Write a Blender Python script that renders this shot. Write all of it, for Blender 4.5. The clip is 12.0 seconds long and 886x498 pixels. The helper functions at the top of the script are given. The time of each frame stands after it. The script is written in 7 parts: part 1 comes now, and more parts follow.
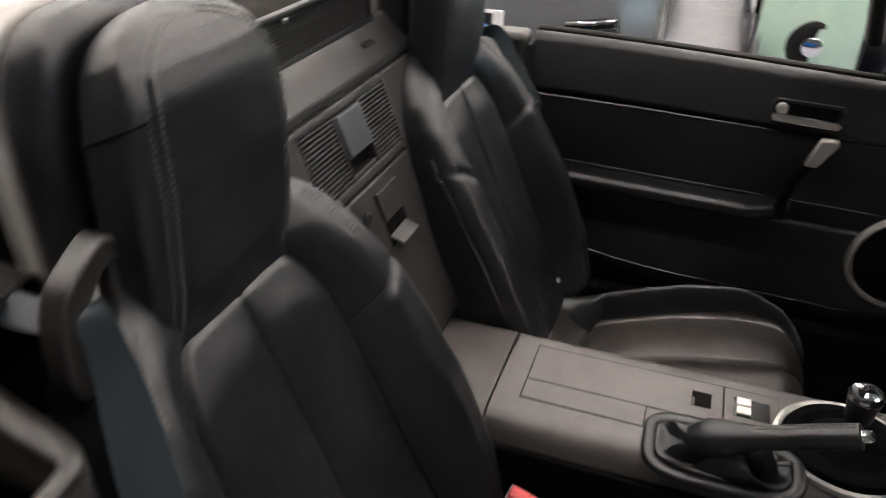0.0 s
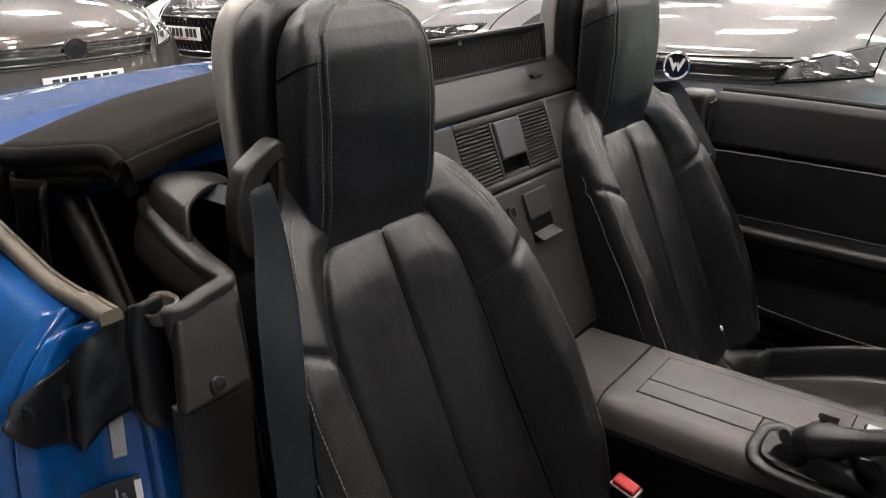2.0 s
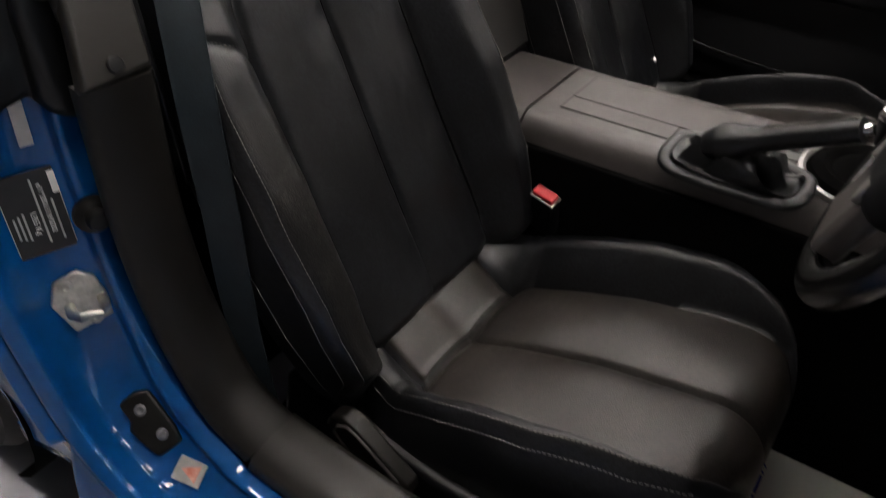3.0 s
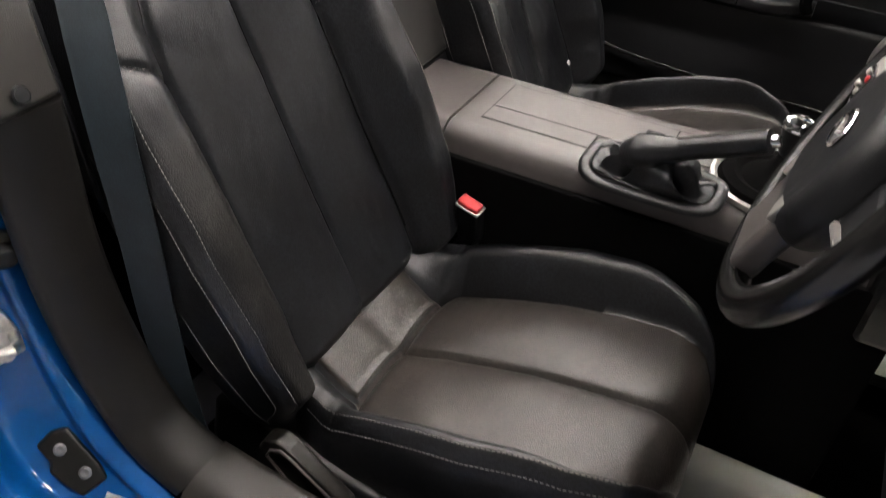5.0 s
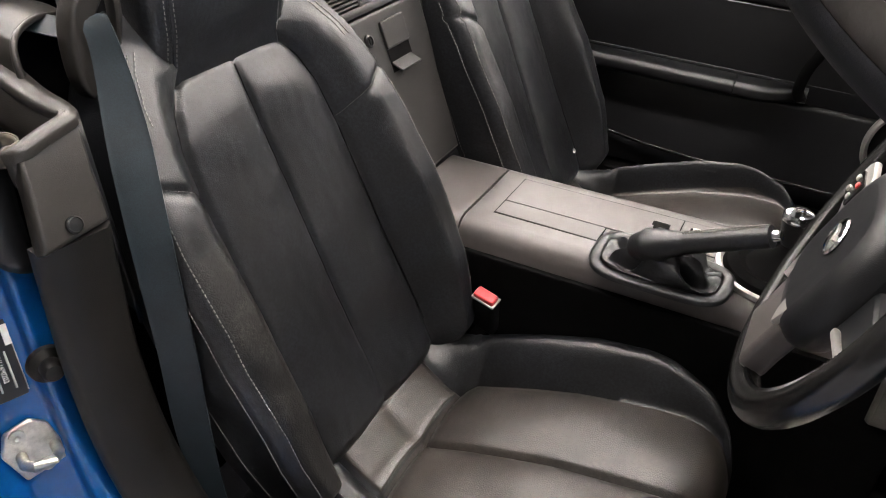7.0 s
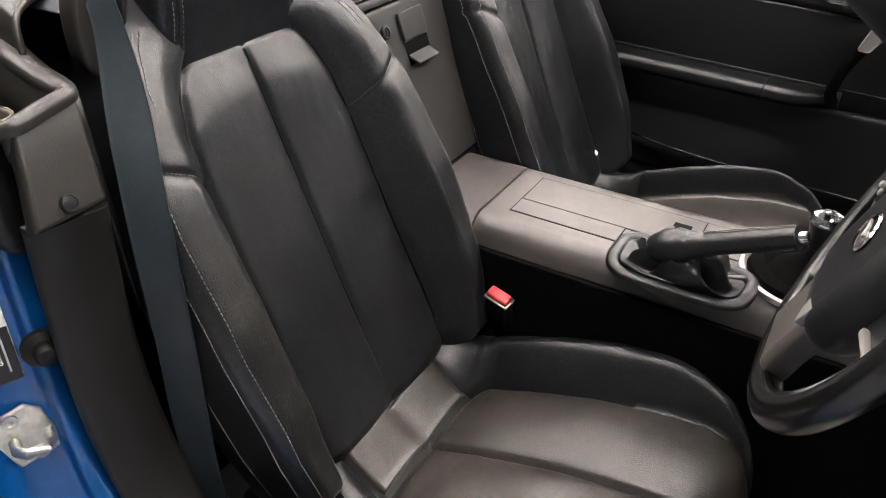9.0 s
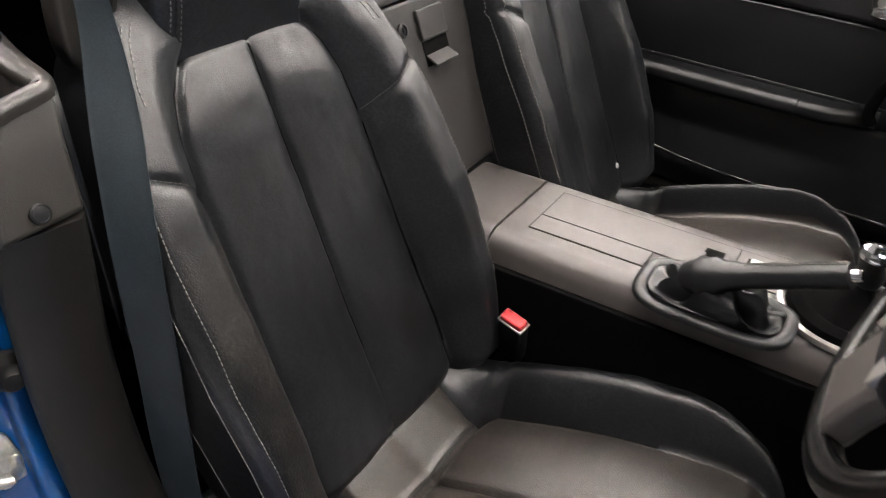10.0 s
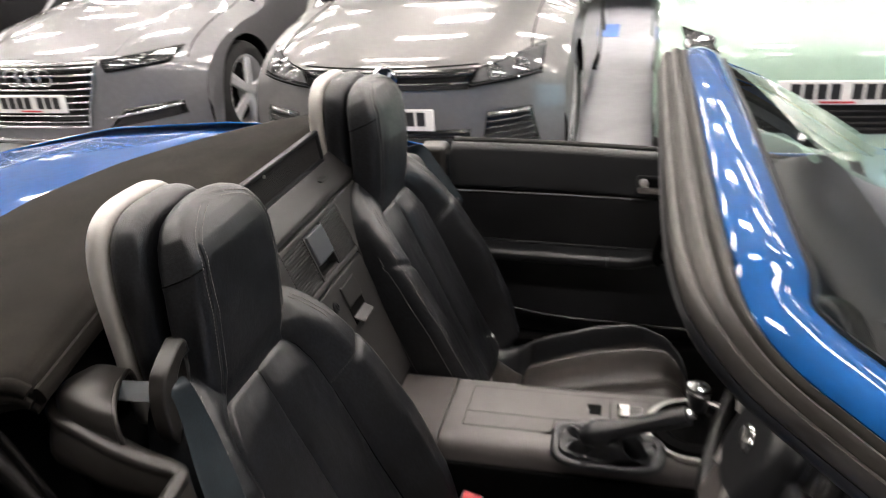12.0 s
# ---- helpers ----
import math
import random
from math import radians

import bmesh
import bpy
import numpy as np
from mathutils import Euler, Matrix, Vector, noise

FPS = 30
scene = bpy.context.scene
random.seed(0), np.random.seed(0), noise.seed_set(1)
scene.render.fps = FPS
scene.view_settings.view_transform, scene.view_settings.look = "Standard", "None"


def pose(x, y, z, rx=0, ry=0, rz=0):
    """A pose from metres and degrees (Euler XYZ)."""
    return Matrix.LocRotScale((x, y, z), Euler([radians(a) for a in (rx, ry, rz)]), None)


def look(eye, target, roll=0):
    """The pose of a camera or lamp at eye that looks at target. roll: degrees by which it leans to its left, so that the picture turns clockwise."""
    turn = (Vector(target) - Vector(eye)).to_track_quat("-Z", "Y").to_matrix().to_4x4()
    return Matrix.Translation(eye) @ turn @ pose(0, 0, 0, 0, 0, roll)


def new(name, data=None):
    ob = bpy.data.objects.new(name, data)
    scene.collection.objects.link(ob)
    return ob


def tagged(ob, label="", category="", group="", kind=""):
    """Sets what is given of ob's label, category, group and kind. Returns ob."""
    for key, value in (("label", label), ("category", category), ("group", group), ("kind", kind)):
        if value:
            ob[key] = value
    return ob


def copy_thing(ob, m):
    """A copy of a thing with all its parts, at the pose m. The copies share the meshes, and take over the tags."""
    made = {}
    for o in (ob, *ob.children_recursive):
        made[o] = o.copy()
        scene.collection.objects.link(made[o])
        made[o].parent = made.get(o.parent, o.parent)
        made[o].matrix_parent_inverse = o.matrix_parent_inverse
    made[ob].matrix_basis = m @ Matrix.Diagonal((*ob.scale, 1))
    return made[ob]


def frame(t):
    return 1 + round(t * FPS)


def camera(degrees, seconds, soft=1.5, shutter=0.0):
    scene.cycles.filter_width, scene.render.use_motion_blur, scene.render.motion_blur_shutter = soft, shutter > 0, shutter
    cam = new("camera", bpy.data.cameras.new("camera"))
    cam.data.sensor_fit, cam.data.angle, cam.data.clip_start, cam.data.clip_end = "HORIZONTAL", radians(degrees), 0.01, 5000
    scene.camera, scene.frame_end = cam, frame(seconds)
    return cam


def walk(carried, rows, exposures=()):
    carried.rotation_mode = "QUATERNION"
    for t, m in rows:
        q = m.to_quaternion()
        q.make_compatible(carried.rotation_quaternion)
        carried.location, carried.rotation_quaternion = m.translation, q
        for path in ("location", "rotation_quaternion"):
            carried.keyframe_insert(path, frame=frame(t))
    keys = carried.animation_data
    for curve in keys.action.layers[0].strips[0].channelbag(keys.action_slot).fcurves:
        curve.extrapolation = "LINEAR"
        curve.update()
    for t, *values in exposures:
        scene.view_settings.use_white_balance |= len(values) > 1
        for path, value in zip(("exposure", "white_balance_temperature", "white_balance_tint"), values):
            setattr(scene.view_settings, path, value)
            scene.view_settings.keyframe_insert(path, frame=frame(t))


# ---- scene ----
cam = camera(61.1, 12.0, soft=0.9, shutter=0.5)
PATH = [
    (0, (0.134, -0.899, 1.284), (-0.422, 0.733, 0.271), 1.3),
    (0.5, (0.222, -1.018, 1.249), (-0.611, 0.525, 0.289), 3.9),
    (1, (0.289, -1.021, 1.237), (-0.742, 0.468, 0.388), 0.6),
    (1.5, (0.338, -1.017, 1.212), (-0.826, 0.439, 0.488), -1.3),
    (2, (0.371, -1.027, 1.18), (-0.795, 0.422, 0.444), -1.3),
    (2.5, (0.402, -1.029, 1.145), (-0.65, 0.343, 0.139), -0.7),
    (3, (0.434, -1.038, 1.096), (-0.467, 0.245, -0.146), -0.1),
    (3.2, (0.44, -1.04, 1.09), (-0.423, 0.239, -0.182), 0.5),
    (4.8, (0.416, -1.031, 1.107), (-0.282, 0.334, -0.177), 3.2),
    (5, (0.407, -1.027, 1.122), (-0.295, 0.358, -0.138), 3.0),
    (5.5, (0.386, -1.012, 1.151), (-0.33, 0.407, -0.063), 2.3),
    (6, (0.388, -1.001, 1.165), (-0.352, 0.448, 0.003), 1.5),
    (6.5, (0.394, -1.018, 1.173), (-0.368, 0.451, 0.048), 1.1),
    (7, (0.399, -1.045, 1.182), (-0.376, 0.421, 0.065), 1.0),
    (7.5, (0.404, -1.062, 1.188), (-0.394, 0.4, 0.081), 0.9),
    (7.7, (0.415, -1.054, 1.194), (-0.415, 0.385, 0.08), 0.4),
    (9.5, (0.397, -0.996, 1.129), (-0.448, 0.45, 0.037), 1.6),
    (10, (0.349, -0.955, 1.124), (-0.492, 0.487, 0.022), 3.3),
    (10.5, (0.255, -0.905, 1.183), (-0.559, 0.537, 0.062), 5.4),
    (10.8, (0.226, -0.844, 1.281), (-0.566, 0.674, 0.247), 8.6),
    (10.9, (0.211, -0.851, 1.301), (-0.535, 0.747, 0.356), 8.5),
    (11, (0.197, -0.845, 1.324), (-0.506, 0.793, 0.418), 8.2),
    (11.1, (0.214, -0.856, 1.328), (-0.47, 0.823, 0.485), 5.8),
    (11.4, (0.246, -0.926, 1.388), (-0.375, 0.799, 0.588), -1.6),
    (11.5, (0.266, -0.97, 1.421), (-0.353, 0.749, 0.607), -2.8),
    (11.7, (0.279, -1.076, 1.438), (-0.324, 0.656, 0.641), -3.4),
    (12, (0.287, -1.228, 1.493), (-0.203, 0.515, 0.644), -4.0),
]
walk(cam, [(t, look(eye, target, roll)) for t, eye, target, roll in PATH], exposures=[(0.0, 0.1), (0.5, 0.15), (1.5, 0.1), (2.2, -0.15), (2.5, -0.55), (3.0, -0.38), (3.8, 0.1), (5.0, 0.75), (5.5, 0.75), (6.5, 1.15), (7.5, 1.2), (10.0, 1.05), (10.5, 1.05), (11.0, 1.0), (11.5, 0.6), (12.0, 0.25)])

# ---- world and lamps ----
world = bpy.data.worlds.new("hall_air")
scene.world = world
world.use_nodes = True
world.node_tree.nodes["Background"].inputs[0].default_value = (0.9, 0.95, 1.0, 1)
world.node_tree.nodes["Background"].inputs[1].default_value = 0.006
PANEL_GLOW = 42.0
SKY_GLOW = 3.4


# ---- materials ----
def mat(name, color, rough=0.5, metal=0.0, coat=0.0, bump=0.0, bump_scale=300.0, vary=0.0, vary_scale=8.0,
        tint=None, rough_vary=0.0, cells=False, sheen=0.0, specular=0.5, fine=0.0, speck=0.0, speck_scale=330.0):
    """A node material: colour varied at a broad and a fine scale, roughness variation and fine relief."""
    m = bpy.data.materials.new(name)
    m.use_nodes = True
    nt = m.node_tree
    b = nt.nodes["Principled BSDF"]
    b.inputs["Base Color"].default_value = (*color, 1)
    b.inputs["Roughness"].default_value = rough
    b.inputs["Metallic"].default_value = metal
    b.inputs["Coat Weight"].default_value = coat
    b.inputs["Coat Roughness"].default_value = 0.04
    b.inputs["Sheen Weight"].default_value = sheen
    b.inputs["Specular IOR Level"].default_value = specular
    tc = nt.nodes.new("ShaderNodeTexCoord")
    if vary:
        n1 = nt.nodes.new("ShaderNodeTexNoise")
        n1.inputs["Scale"].default_value = vary_scale
        n1.inputs["Detail"].default_value = 8
        n1.inputs["Roughness"].default_value = 0.65
        nt.links.new(tc.outputs["Object"], n1.inputs["Vector"])
        ramp = nt.nodes.new("ShaderNodeMapRange")
        ramp.inputs["From Min"].default_value, ramp.inputs["From Max"].default_value = 0.35, 0.7
        nt.links.new(n1.outputs["Fac"], ramp.inputs["Value"])
        mix = nt.nodes.new("ShaderNodeMix")
        mix.data_type = "RGBA"
        mix.inputs[6].default_value = (*[c * (1 - vary) for c in color], 1)
        t = tint or tuple(min(1, c * (1 + vary)) for c in color)
        mix.inputs[7].default_value = (*t, 1)
        nt.links.new(ramp.outputs["Result"], mix.inputs[0])
        nt.links.new(mix.outputs[2], b.inputs["Base Color"])
        if rough_vary:
            mr = nt.nodes.new("ShaderNodeMapRange")
            mr.inputs["To Min"].default_value, mr.inputs["To Max"].default_value = rough - rough_vary, rough + rough_vary
            n2 = nt.nodes.new("ShaderNodeTexNoise")
            n2.inputs["Scale"].default_value = vary_scale * 6
            n2.inputs["Detail"].default_value = 6
            nt.links.new(tc.outputs["Object"], n2.inputs["Vector"])
            nt.links.new(n2.outputs["Fac"], mr.inputs["Value"])
            nt.links.new(mr.outputs["Result"], b.inputs["Roughness"])
    if speck:
        sn = nt.nodes.new("ShaderNodeTexNoise")
        sn.inputs["Scale"].default_value = speck_scale
        sn.inputs["Detail"].default_value = 3
        nt.links.new(tc.outputs["Object"], sn.inputs["Vector"])
        sr = nt.nodes.new("ShaderNodeMapRange")
        sr.inputs["From Min"].default_value, sr.inputs["From Max"].default_value = 0.36, 0.64
        sr.inputs["To Min"].default_value, sr.inputs["To Max"].default_value = 1 - speck, 1 + speck
        nt.links.new(sn.outputs["Fac"], sr.inputs["Value"])
        sm = nt.nodes.new("ShaderNodeVectorMath")
        sm.operation = "SCALE"
        old = b.inputs["Base Color"]
        if old.links:
            nt.links.new(old.links[0].from_socket, sm.inputs[0])
        else:
            sm.inputs[0].default_value = color
        nt.links.new(sr.outputs["Result"], sm.inputs["Scale"])
        nt.links.new(sm.outputs[0], old)
    if bump:
        bp = nt.nodes.new("ShaderNodeBump")
        bp.inputs["Strength"].default_value = bump
        bp.inputs["Distance"].default_value = 0.001
        if cells:
            v = nt.nodes.new("ShaderNodeTexVoronoi")
            v.feature = "DISTANCE_TO_EDGE"
            v.inputs["Scale"].default_value = bump_scale
            nt.links.new(tc.outputs["Object"], v.inputs["Vector"])
            cl = nt.nodes.new("ShaderNodeMapRange")
            cl.inputs["From Max"].default_value = 0.25
            nt.links.new(v.outputs["Distance"], cl.inputs["Value"])
            out = cl.outputs["Result"]
        else:
            v = nt.nodes.new("ShaderNodeTexNoise")
            v.inputs["Scale"].default_value = bump_scale
            v.inputs["Detail"].default_value = 4
            nt.links.new(tc.outputs["Object"], v.inputs["Vector"])
            out = v.outputs["Fac"]
        nt.links.new(out, bp.inputs["Height"])
        last = bp
        if fine:
            bp2 = nt.nodes.new("ShaderNodeBump")
            bp2.inputs["Strength"].default_value = fine
            bp2.inputs["Distance"].default_value = 0.004
            w = nt.nodes.new("ShaderNodeTexNoise")
            w.inputs["Scale"].default_value = 28
            w.inputs["Detail"].default_value = 5
            nt.links.new(tc.outputs["Object"], w.inputs["Vector"])
            nt.links.new(w.outputs["Fac"], bp2.inputs["Height"])
            nt.links.new(bp.outputs["Normal"], bp2.inputs["Normal"])
            last = bp2
        nt.links.new(last.outputs["Normal"], b.inputs["Normal"])
    return m


def glass_mat(name, color, rough=0.02, alpha_mix=0.75):
    m = bpy.data.materials.new(name)
    m.use_nodes = True
    nt = m.node_tree
    nt.nodes.clear()
    out = nt.nodes.new("ShaderNodeOutputMaterial")
    tr = nt.nodes.new("ShaderNodeBsdfTransparent")
    tr.inputs[0].default_value = (*color, 1)
    gl = nt.nodes.new("ShaderNodeBsdfGlossy")
    gl.inputs["Roughness"].default_value = rough
    fr = nt.nodes.new("ShaderNodeFresnel")
    fr.inputs[0].default_value = 1.8
    mx = nt.nodes.new("ShaderNodeMixShader")
    nt.links.new(fr.outputs[0], mx.inputs[0])
    nt.links.new(tr.outputs[0], mx.inputs[1])
    nt.links.new(gl.outputs[0], mx.inputs[2])
    nt.links.new(mx.outputs[0], out.inputs[0])
    return m


def glow_mat(name, color, strength):
    m = bpy.data.materials.new(name)
    m.use_nodes = True
    b = m.node_tree.nodes["Principled BSDF"]
    b.inputs["Base Color"].default_value = (*color, 1)
    b.inputs["Emission Color"].default_value = (*color, 1)
    b.inputs["Emission Strength"].default_value = strength
    return m


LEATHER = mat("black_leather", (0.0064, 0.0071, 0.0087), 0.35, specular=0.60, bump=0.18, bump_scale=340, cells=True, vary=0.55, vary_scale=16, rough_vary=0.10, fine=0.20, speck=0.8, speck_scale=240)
LEATHER_WORN = mat("worn_leather", (0.0068, 0.0070, 0.0078), 0.36, specular=0.52, bump=0.24, bump_scale=280, cells=True, vary=0.5, vary_scale=24, rough_vary=0.1, fine=0.25, tint=(0.013, 0.0128, 0.0125), speck=0.6, speck_scale=240)


def add_cracks(m, color, scale, width, mask_scale):
    """Fine pale cracks over a leather, in patches."""
    nt = m.node_tree
    b = nt.nodes["Principled BSDF"]
    tc = nt.nodes.new("ShaderNodeTexCoord")
    wob = nt.nodes.new("ShaderNodeTexNoise")
    wob.inputs["Scale"].default_value = scale * 0.8
    nt.links.new(tc.outputs["Object"], wob.inputs["Vector"])
    add = nt.nodes.new("ShaderNodeMix")
    add.data_type, add.blend_type = "RGBA", "ADD"
    add.inputs[0].default_value = 0.02
    nt.links.new(tc.outputs["Object"], add.inputs[6])
    nt.links.new(wob.outputs["Color"], add.inputs[7])
    vo = nt.nodes.new("ShaderNodeTexVoronoi")
    vo.feature = "DISTANCE_TO_EDGE"
    vo.inputs["Scale"].default_value = scale
    nt.links.new(add.outputs[2], vo.inputs["Vector"])
    ln = nt.nodes.new("ShaderNodeMapRange")
    ln.inputs["From Min"].default_value, ln.inputs["From Max"].default_value = width, 0.0
    nt.links.new(vo.outputs["Distance"], ln.inputs["Value"])
    mk = nt.nodes.new("ShaderNodeTexNoise")
    mk.inputs["Scale"].default_value = mask_scale
    mk.inputs["Detail"].default_value = 3
    nt.links.new(tc.outputs["Object"], mk.inputs["Vector"])
    mr = nt.nodes.new("ShaderNodeMapRange")
    mr.inputs["From Min"].default_value, mr.inputs["From Max"].default_value = 0.48, 0.62
    nt.links.new(mk.outputs["Fac"], mr.inputs["Value"])
    mul = nt.nodes.new("ShaderNodeMath")
    mul.operation = "MULTIPLY"
    nt.links.new(ln.outputs["Result"], mul.inputs[0])
    nt.links.new(mr.outputs["Result"], mul.inputs[1])
    mix = nt.nodes.new("ShaderNodeMix")
    mix.data_type = "RGBA"
    mix.inputs[7].default_value = (*color, 1)
    nt.links.new(b.inputs["Base Color"].links[0].from_socket, mix.inputs[6])
    nt.links.new(mul.outputs[0], mix.inputs[0])
    nt.links.new(mix.outputs[2], b.inputs["Base Color"])


add_cracks(LEATHER_WORN, (0.060, 0.057, 0.052), 150.0, 0.055, 22.0)
# faded tone, and the cushion's brighter top light put into the colour
LEATHER_TOPLIT = mat("faded_toplit_leather", (0.0220, 0.0180, 0.0156), 0.34, specular=0.74, bump=0.24, bump_scale=330, cells=True, vary=0.45, vary_scale=18, rough_vary=0.07, fine=0.12, speck=0.45, speck_scale=240)
add_cracks(LEATHER_TOPLIT, (0.036, 0.031, 0.027), 60.0, 0.035, 12.0)
LAMP_GREY = mat("lamp_housing_grey", (0.10, 0.10, 0.105), 0.35, specular=0.5, vary=0.3, vary_scale=20)
RIM_LEATHER = mat("polished_rim_leather", (0.004, 0.004, 0.004), 0.26, specular=0.5, bump=0.04, bump_scale=500, cells=True, vary=0.3, vary_scale=20)
THREAD = mat("grey_thread", (0.17, 0.163, 0.152), 0.8, vary=0.2, vary_scale=200)
TRIM = mat("black_trim_plastic", (0.0046, 0.0051, 0.0062), 0.40, specular=0.40, bump=0.25, bump_scale=900, vary=0.2, vary_scale=12, rough_vary=0.06)
DOOR_TRIM = mat("black_door_plastic", (0.0082, 0.0086, 0.0098), 0.42, specular=0.48, bump=0.25, bump_scale=900, vary=0.2, vary_scale=12, rough_vary=0.06)
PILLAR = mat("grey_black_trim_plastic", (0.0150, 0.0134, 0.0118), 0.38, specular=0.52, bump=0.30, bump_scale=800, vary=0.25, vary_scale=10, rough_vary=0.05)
# darker copy of PILLAR: shade low on the near pillar put into the colour
PILLAR_SHADED = mat("shaded_textured_cover_plastic", (0.0080, 0.0073, 0.0066), 0.46, specular=0.30, bump=0.35, bump_scale=700, vary=0.3, vary_scale=12, rough_vary=0.06)
CONSOLE = mat("satin_charcoal_plastic", (0.070, 0.063, 0.061), 0.34, bump=0.3, bump_scale=1200, vary=0.15, vary_scale=15, rough_vary=0.05)
LATCH = mat("satin_slate_plastic", (0.045, 0.048, 0.055), 0.38, bump=0.15, bump_scale=1200, vary=0.1)
BULKHEAD = mat("charcoal_bulkhead_plastic", (0.0255, 0.0248, 0.0242), 0.40, specular=0.42, bump=0.25, bump_scale=900, vary=0.15, vary_scale=12)
# near-black: shade inside recesses, wheel wells and hollow spaces is put into it
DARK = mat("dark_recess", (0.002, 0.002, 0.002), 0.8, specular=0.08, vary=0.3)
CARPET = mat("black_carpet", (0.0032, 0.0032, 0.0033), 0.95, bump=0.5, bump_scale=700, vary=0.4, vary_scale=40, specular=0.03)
GLOSS_BLACK = mat("gloss_black_plastic", (0.006, 0.006, 0.006), 0.2, vary=0.2, coat=0.1)
RUBBER = mat("black_rubber", (0.0055, 0.0052, 0.0048), 0.5, specular=0.25, bump=0.2, bump_scale=300, vary=0.3, vary_scale=18)
STRIP = mat("sun_faded_strip_rubber", (0.088, 0.074, 0.054), 0.5, bump=0.25, bump_scale=250, vary=0.3, vary_scale=14, rough_vary=0.1)
SEAL = mat("weathered_seal_rubber", (0.035, 0.0315, 0.0275), 0.55, bump=0.25, bump_scale=250, vary=0.35, vary_scale=14, rough_vary=0.1)
FABRIC = mat("black_soft_top_canvas", (0.0125, 0.0108, 0.0090), 0.92, bump=0.3, bump_scale=1100, vary=0.35, vary_scale=7, specular=0.15, speck=0.4, speck_scale=700)
WEBBING = mat("slate_seat_belt_webbing", (0.010, 0.017, 0.0225), 0.55, bump=0.15, bump_scale=900, vary=0.25, vary_scale=30, speck=0.25, speck_scale=600)
BLUE = mat("blue_pearl_paint", (0.0004, 0.066, 0.245), 0.5, metal=0.1, coat=0.85, specular=0.1, vary=0.12, vary_scale=40)
BLUE.node_tree.nodes["Principled BSDF"].inputs["Coat Roughness"].default_value = 0.03
SILVER = mat("silver_painted_trim", (0.42, 0.405, 0.38), 0.38, metal=0.25, vary=0.08, vary_scale=12, coat=0.3)
SATIN = mat("satin_silver_plastic", (0.50, 0.49, 0.47), 0.32, metal=0.7, vary=0.08, vary_scale=20)
CHROME = mat("chrome", (0.75, 0.75, 0.75), 0.12, metal=1.0, vary=0.08, vary_scale=30, rough_vary=0.05)
CATCH = mat("dull_worn_catch_metal", (0.10, 0.088, 0.068), 0.5, metal=0.3, vary=0.5, vary_scale=60, rough_vary=0.15, bump=0.3, bump_scale=180)
ZINC = mat("zinc_plated_steel", (0.55, 0.54, 0.50), 0.35, metal=0.9, vary=0.3, vary_scale=60, rough_vary=0.1, bump=0.2, bump_scale=200)
RED = mat("red_button_plastic", (0.50, 0.035, 0.04), 0.35, vary=0.12, vary_scale=60)
WHITE = mat("white_plastic", (0.75, 0.74, 0.72), 0.4, vary=0.06)
LABEL = mat("silver_label_film", (0.45, 0.44, 0.42), 0.35, metal=0.3, vary=0.15, vary_scale=50)
PLATE_BLACK = mat("black_label_film", (0.012, 0.012, 0.013), 0.35, vary=0.15, vary_scale=50)
PRINT = mat("white_print", (0.40, 0.40, 0.38), 0.5, vary=0.1)
STICKER = mat("orange_warning_sticker", (0.75, 0.20, 0.12), 0.5, vary=0.25, vary_scale=90, tint=(0.75, 0.45, 0.35))
PAPER = mat("cream_paper", (0.84, 0.82, 0.76), 0.75, bump=0.25, bump_scale=90, vary=0.06, vary_scale=10)
INK = mat("blue_ink", (0.03, 0.04, 0.30), 0.6, vary=0.15, vary_scale=60)
MIRROR = mat("mirror_glass", (0.9, 0.9, 0.88), 0.02, metal=1.0)
PANE = glass_mat("clear_glass", (0.90, 0.94, 0.92))
PANE_DARK = mat("dark_tinted_glass", (0.010, 0.012, 0.012), 0.04, coat=1.0, vary=0.1)
LENS = glass_mat("headlight_lens", (0.93, 0.94, 0.94), 0.02)
TYRE = mat("tyre_rubber", (0.018, 0.018, 0.018), 0.75, bump=0.4, bump_scale=120, vary=0.3, vary_scale=16)
ALLOY = mat("silver_alloy", (0.62, 0.62, 0.63), 0.34, metal=0.25, vary=0.1, vary_scale=25)
FLOOR = mat("grey_painted_concrete", (0.27, 0.275, 0.30), 0.34, bump=0.15, bump_scale=60, vary=0.2, vary_scale=1.1, rough_vary=0.1)
# near-black finish for the added wall that blocks side light
WALL_BLOCK = mat("light_block_wall", (0.035, 0.035, 0.036), 0.75, bump=0.2, bump_scale=60, vary=0.1, vary_scale=0.8)
WALL = mat("grey_painted_wall", (0.13, 0.13, 0.13), 0.7, bump=0.2, bump_scale=60, vary=0.07, vary_scale=0.8)
CEIL = mat("grey_ceiling_sheet", (0.16, 0.16, 0.16), 0.7, bump=0.2, bump_scale=40, vary=0.08, vary_scale=0.9)
STEEL = mat("grey_painted_steel", (0.28, 0.28, 0.29), 0.5, vary=0.15, vary_scale=4)
TAPE = mat("blue_floor_paint", (0.03, 0.12, 0.42), 0.5, vary=0.25, vary_scale=6)
GLOW = glow_mat("lamp_diffuser", (1.0, 0.91, 0.84), PANEL_GLOW)
DAYLIGHT = glow_mat("overcast_daylight", (0.58, 0.80, 1.0), SKY_GLOW)
LAMP_SHELL = mat("smoked_lamp_shell", (0.030, 0.030, 0.032), 0.25, metal=0.4, vary=0.3, vary_scale=18)
BOWL = mat("lamp_reflector", (0.20, 0.20, 0.205), 0.24, metal=0.9, vary=0.2, vary_scale=40)
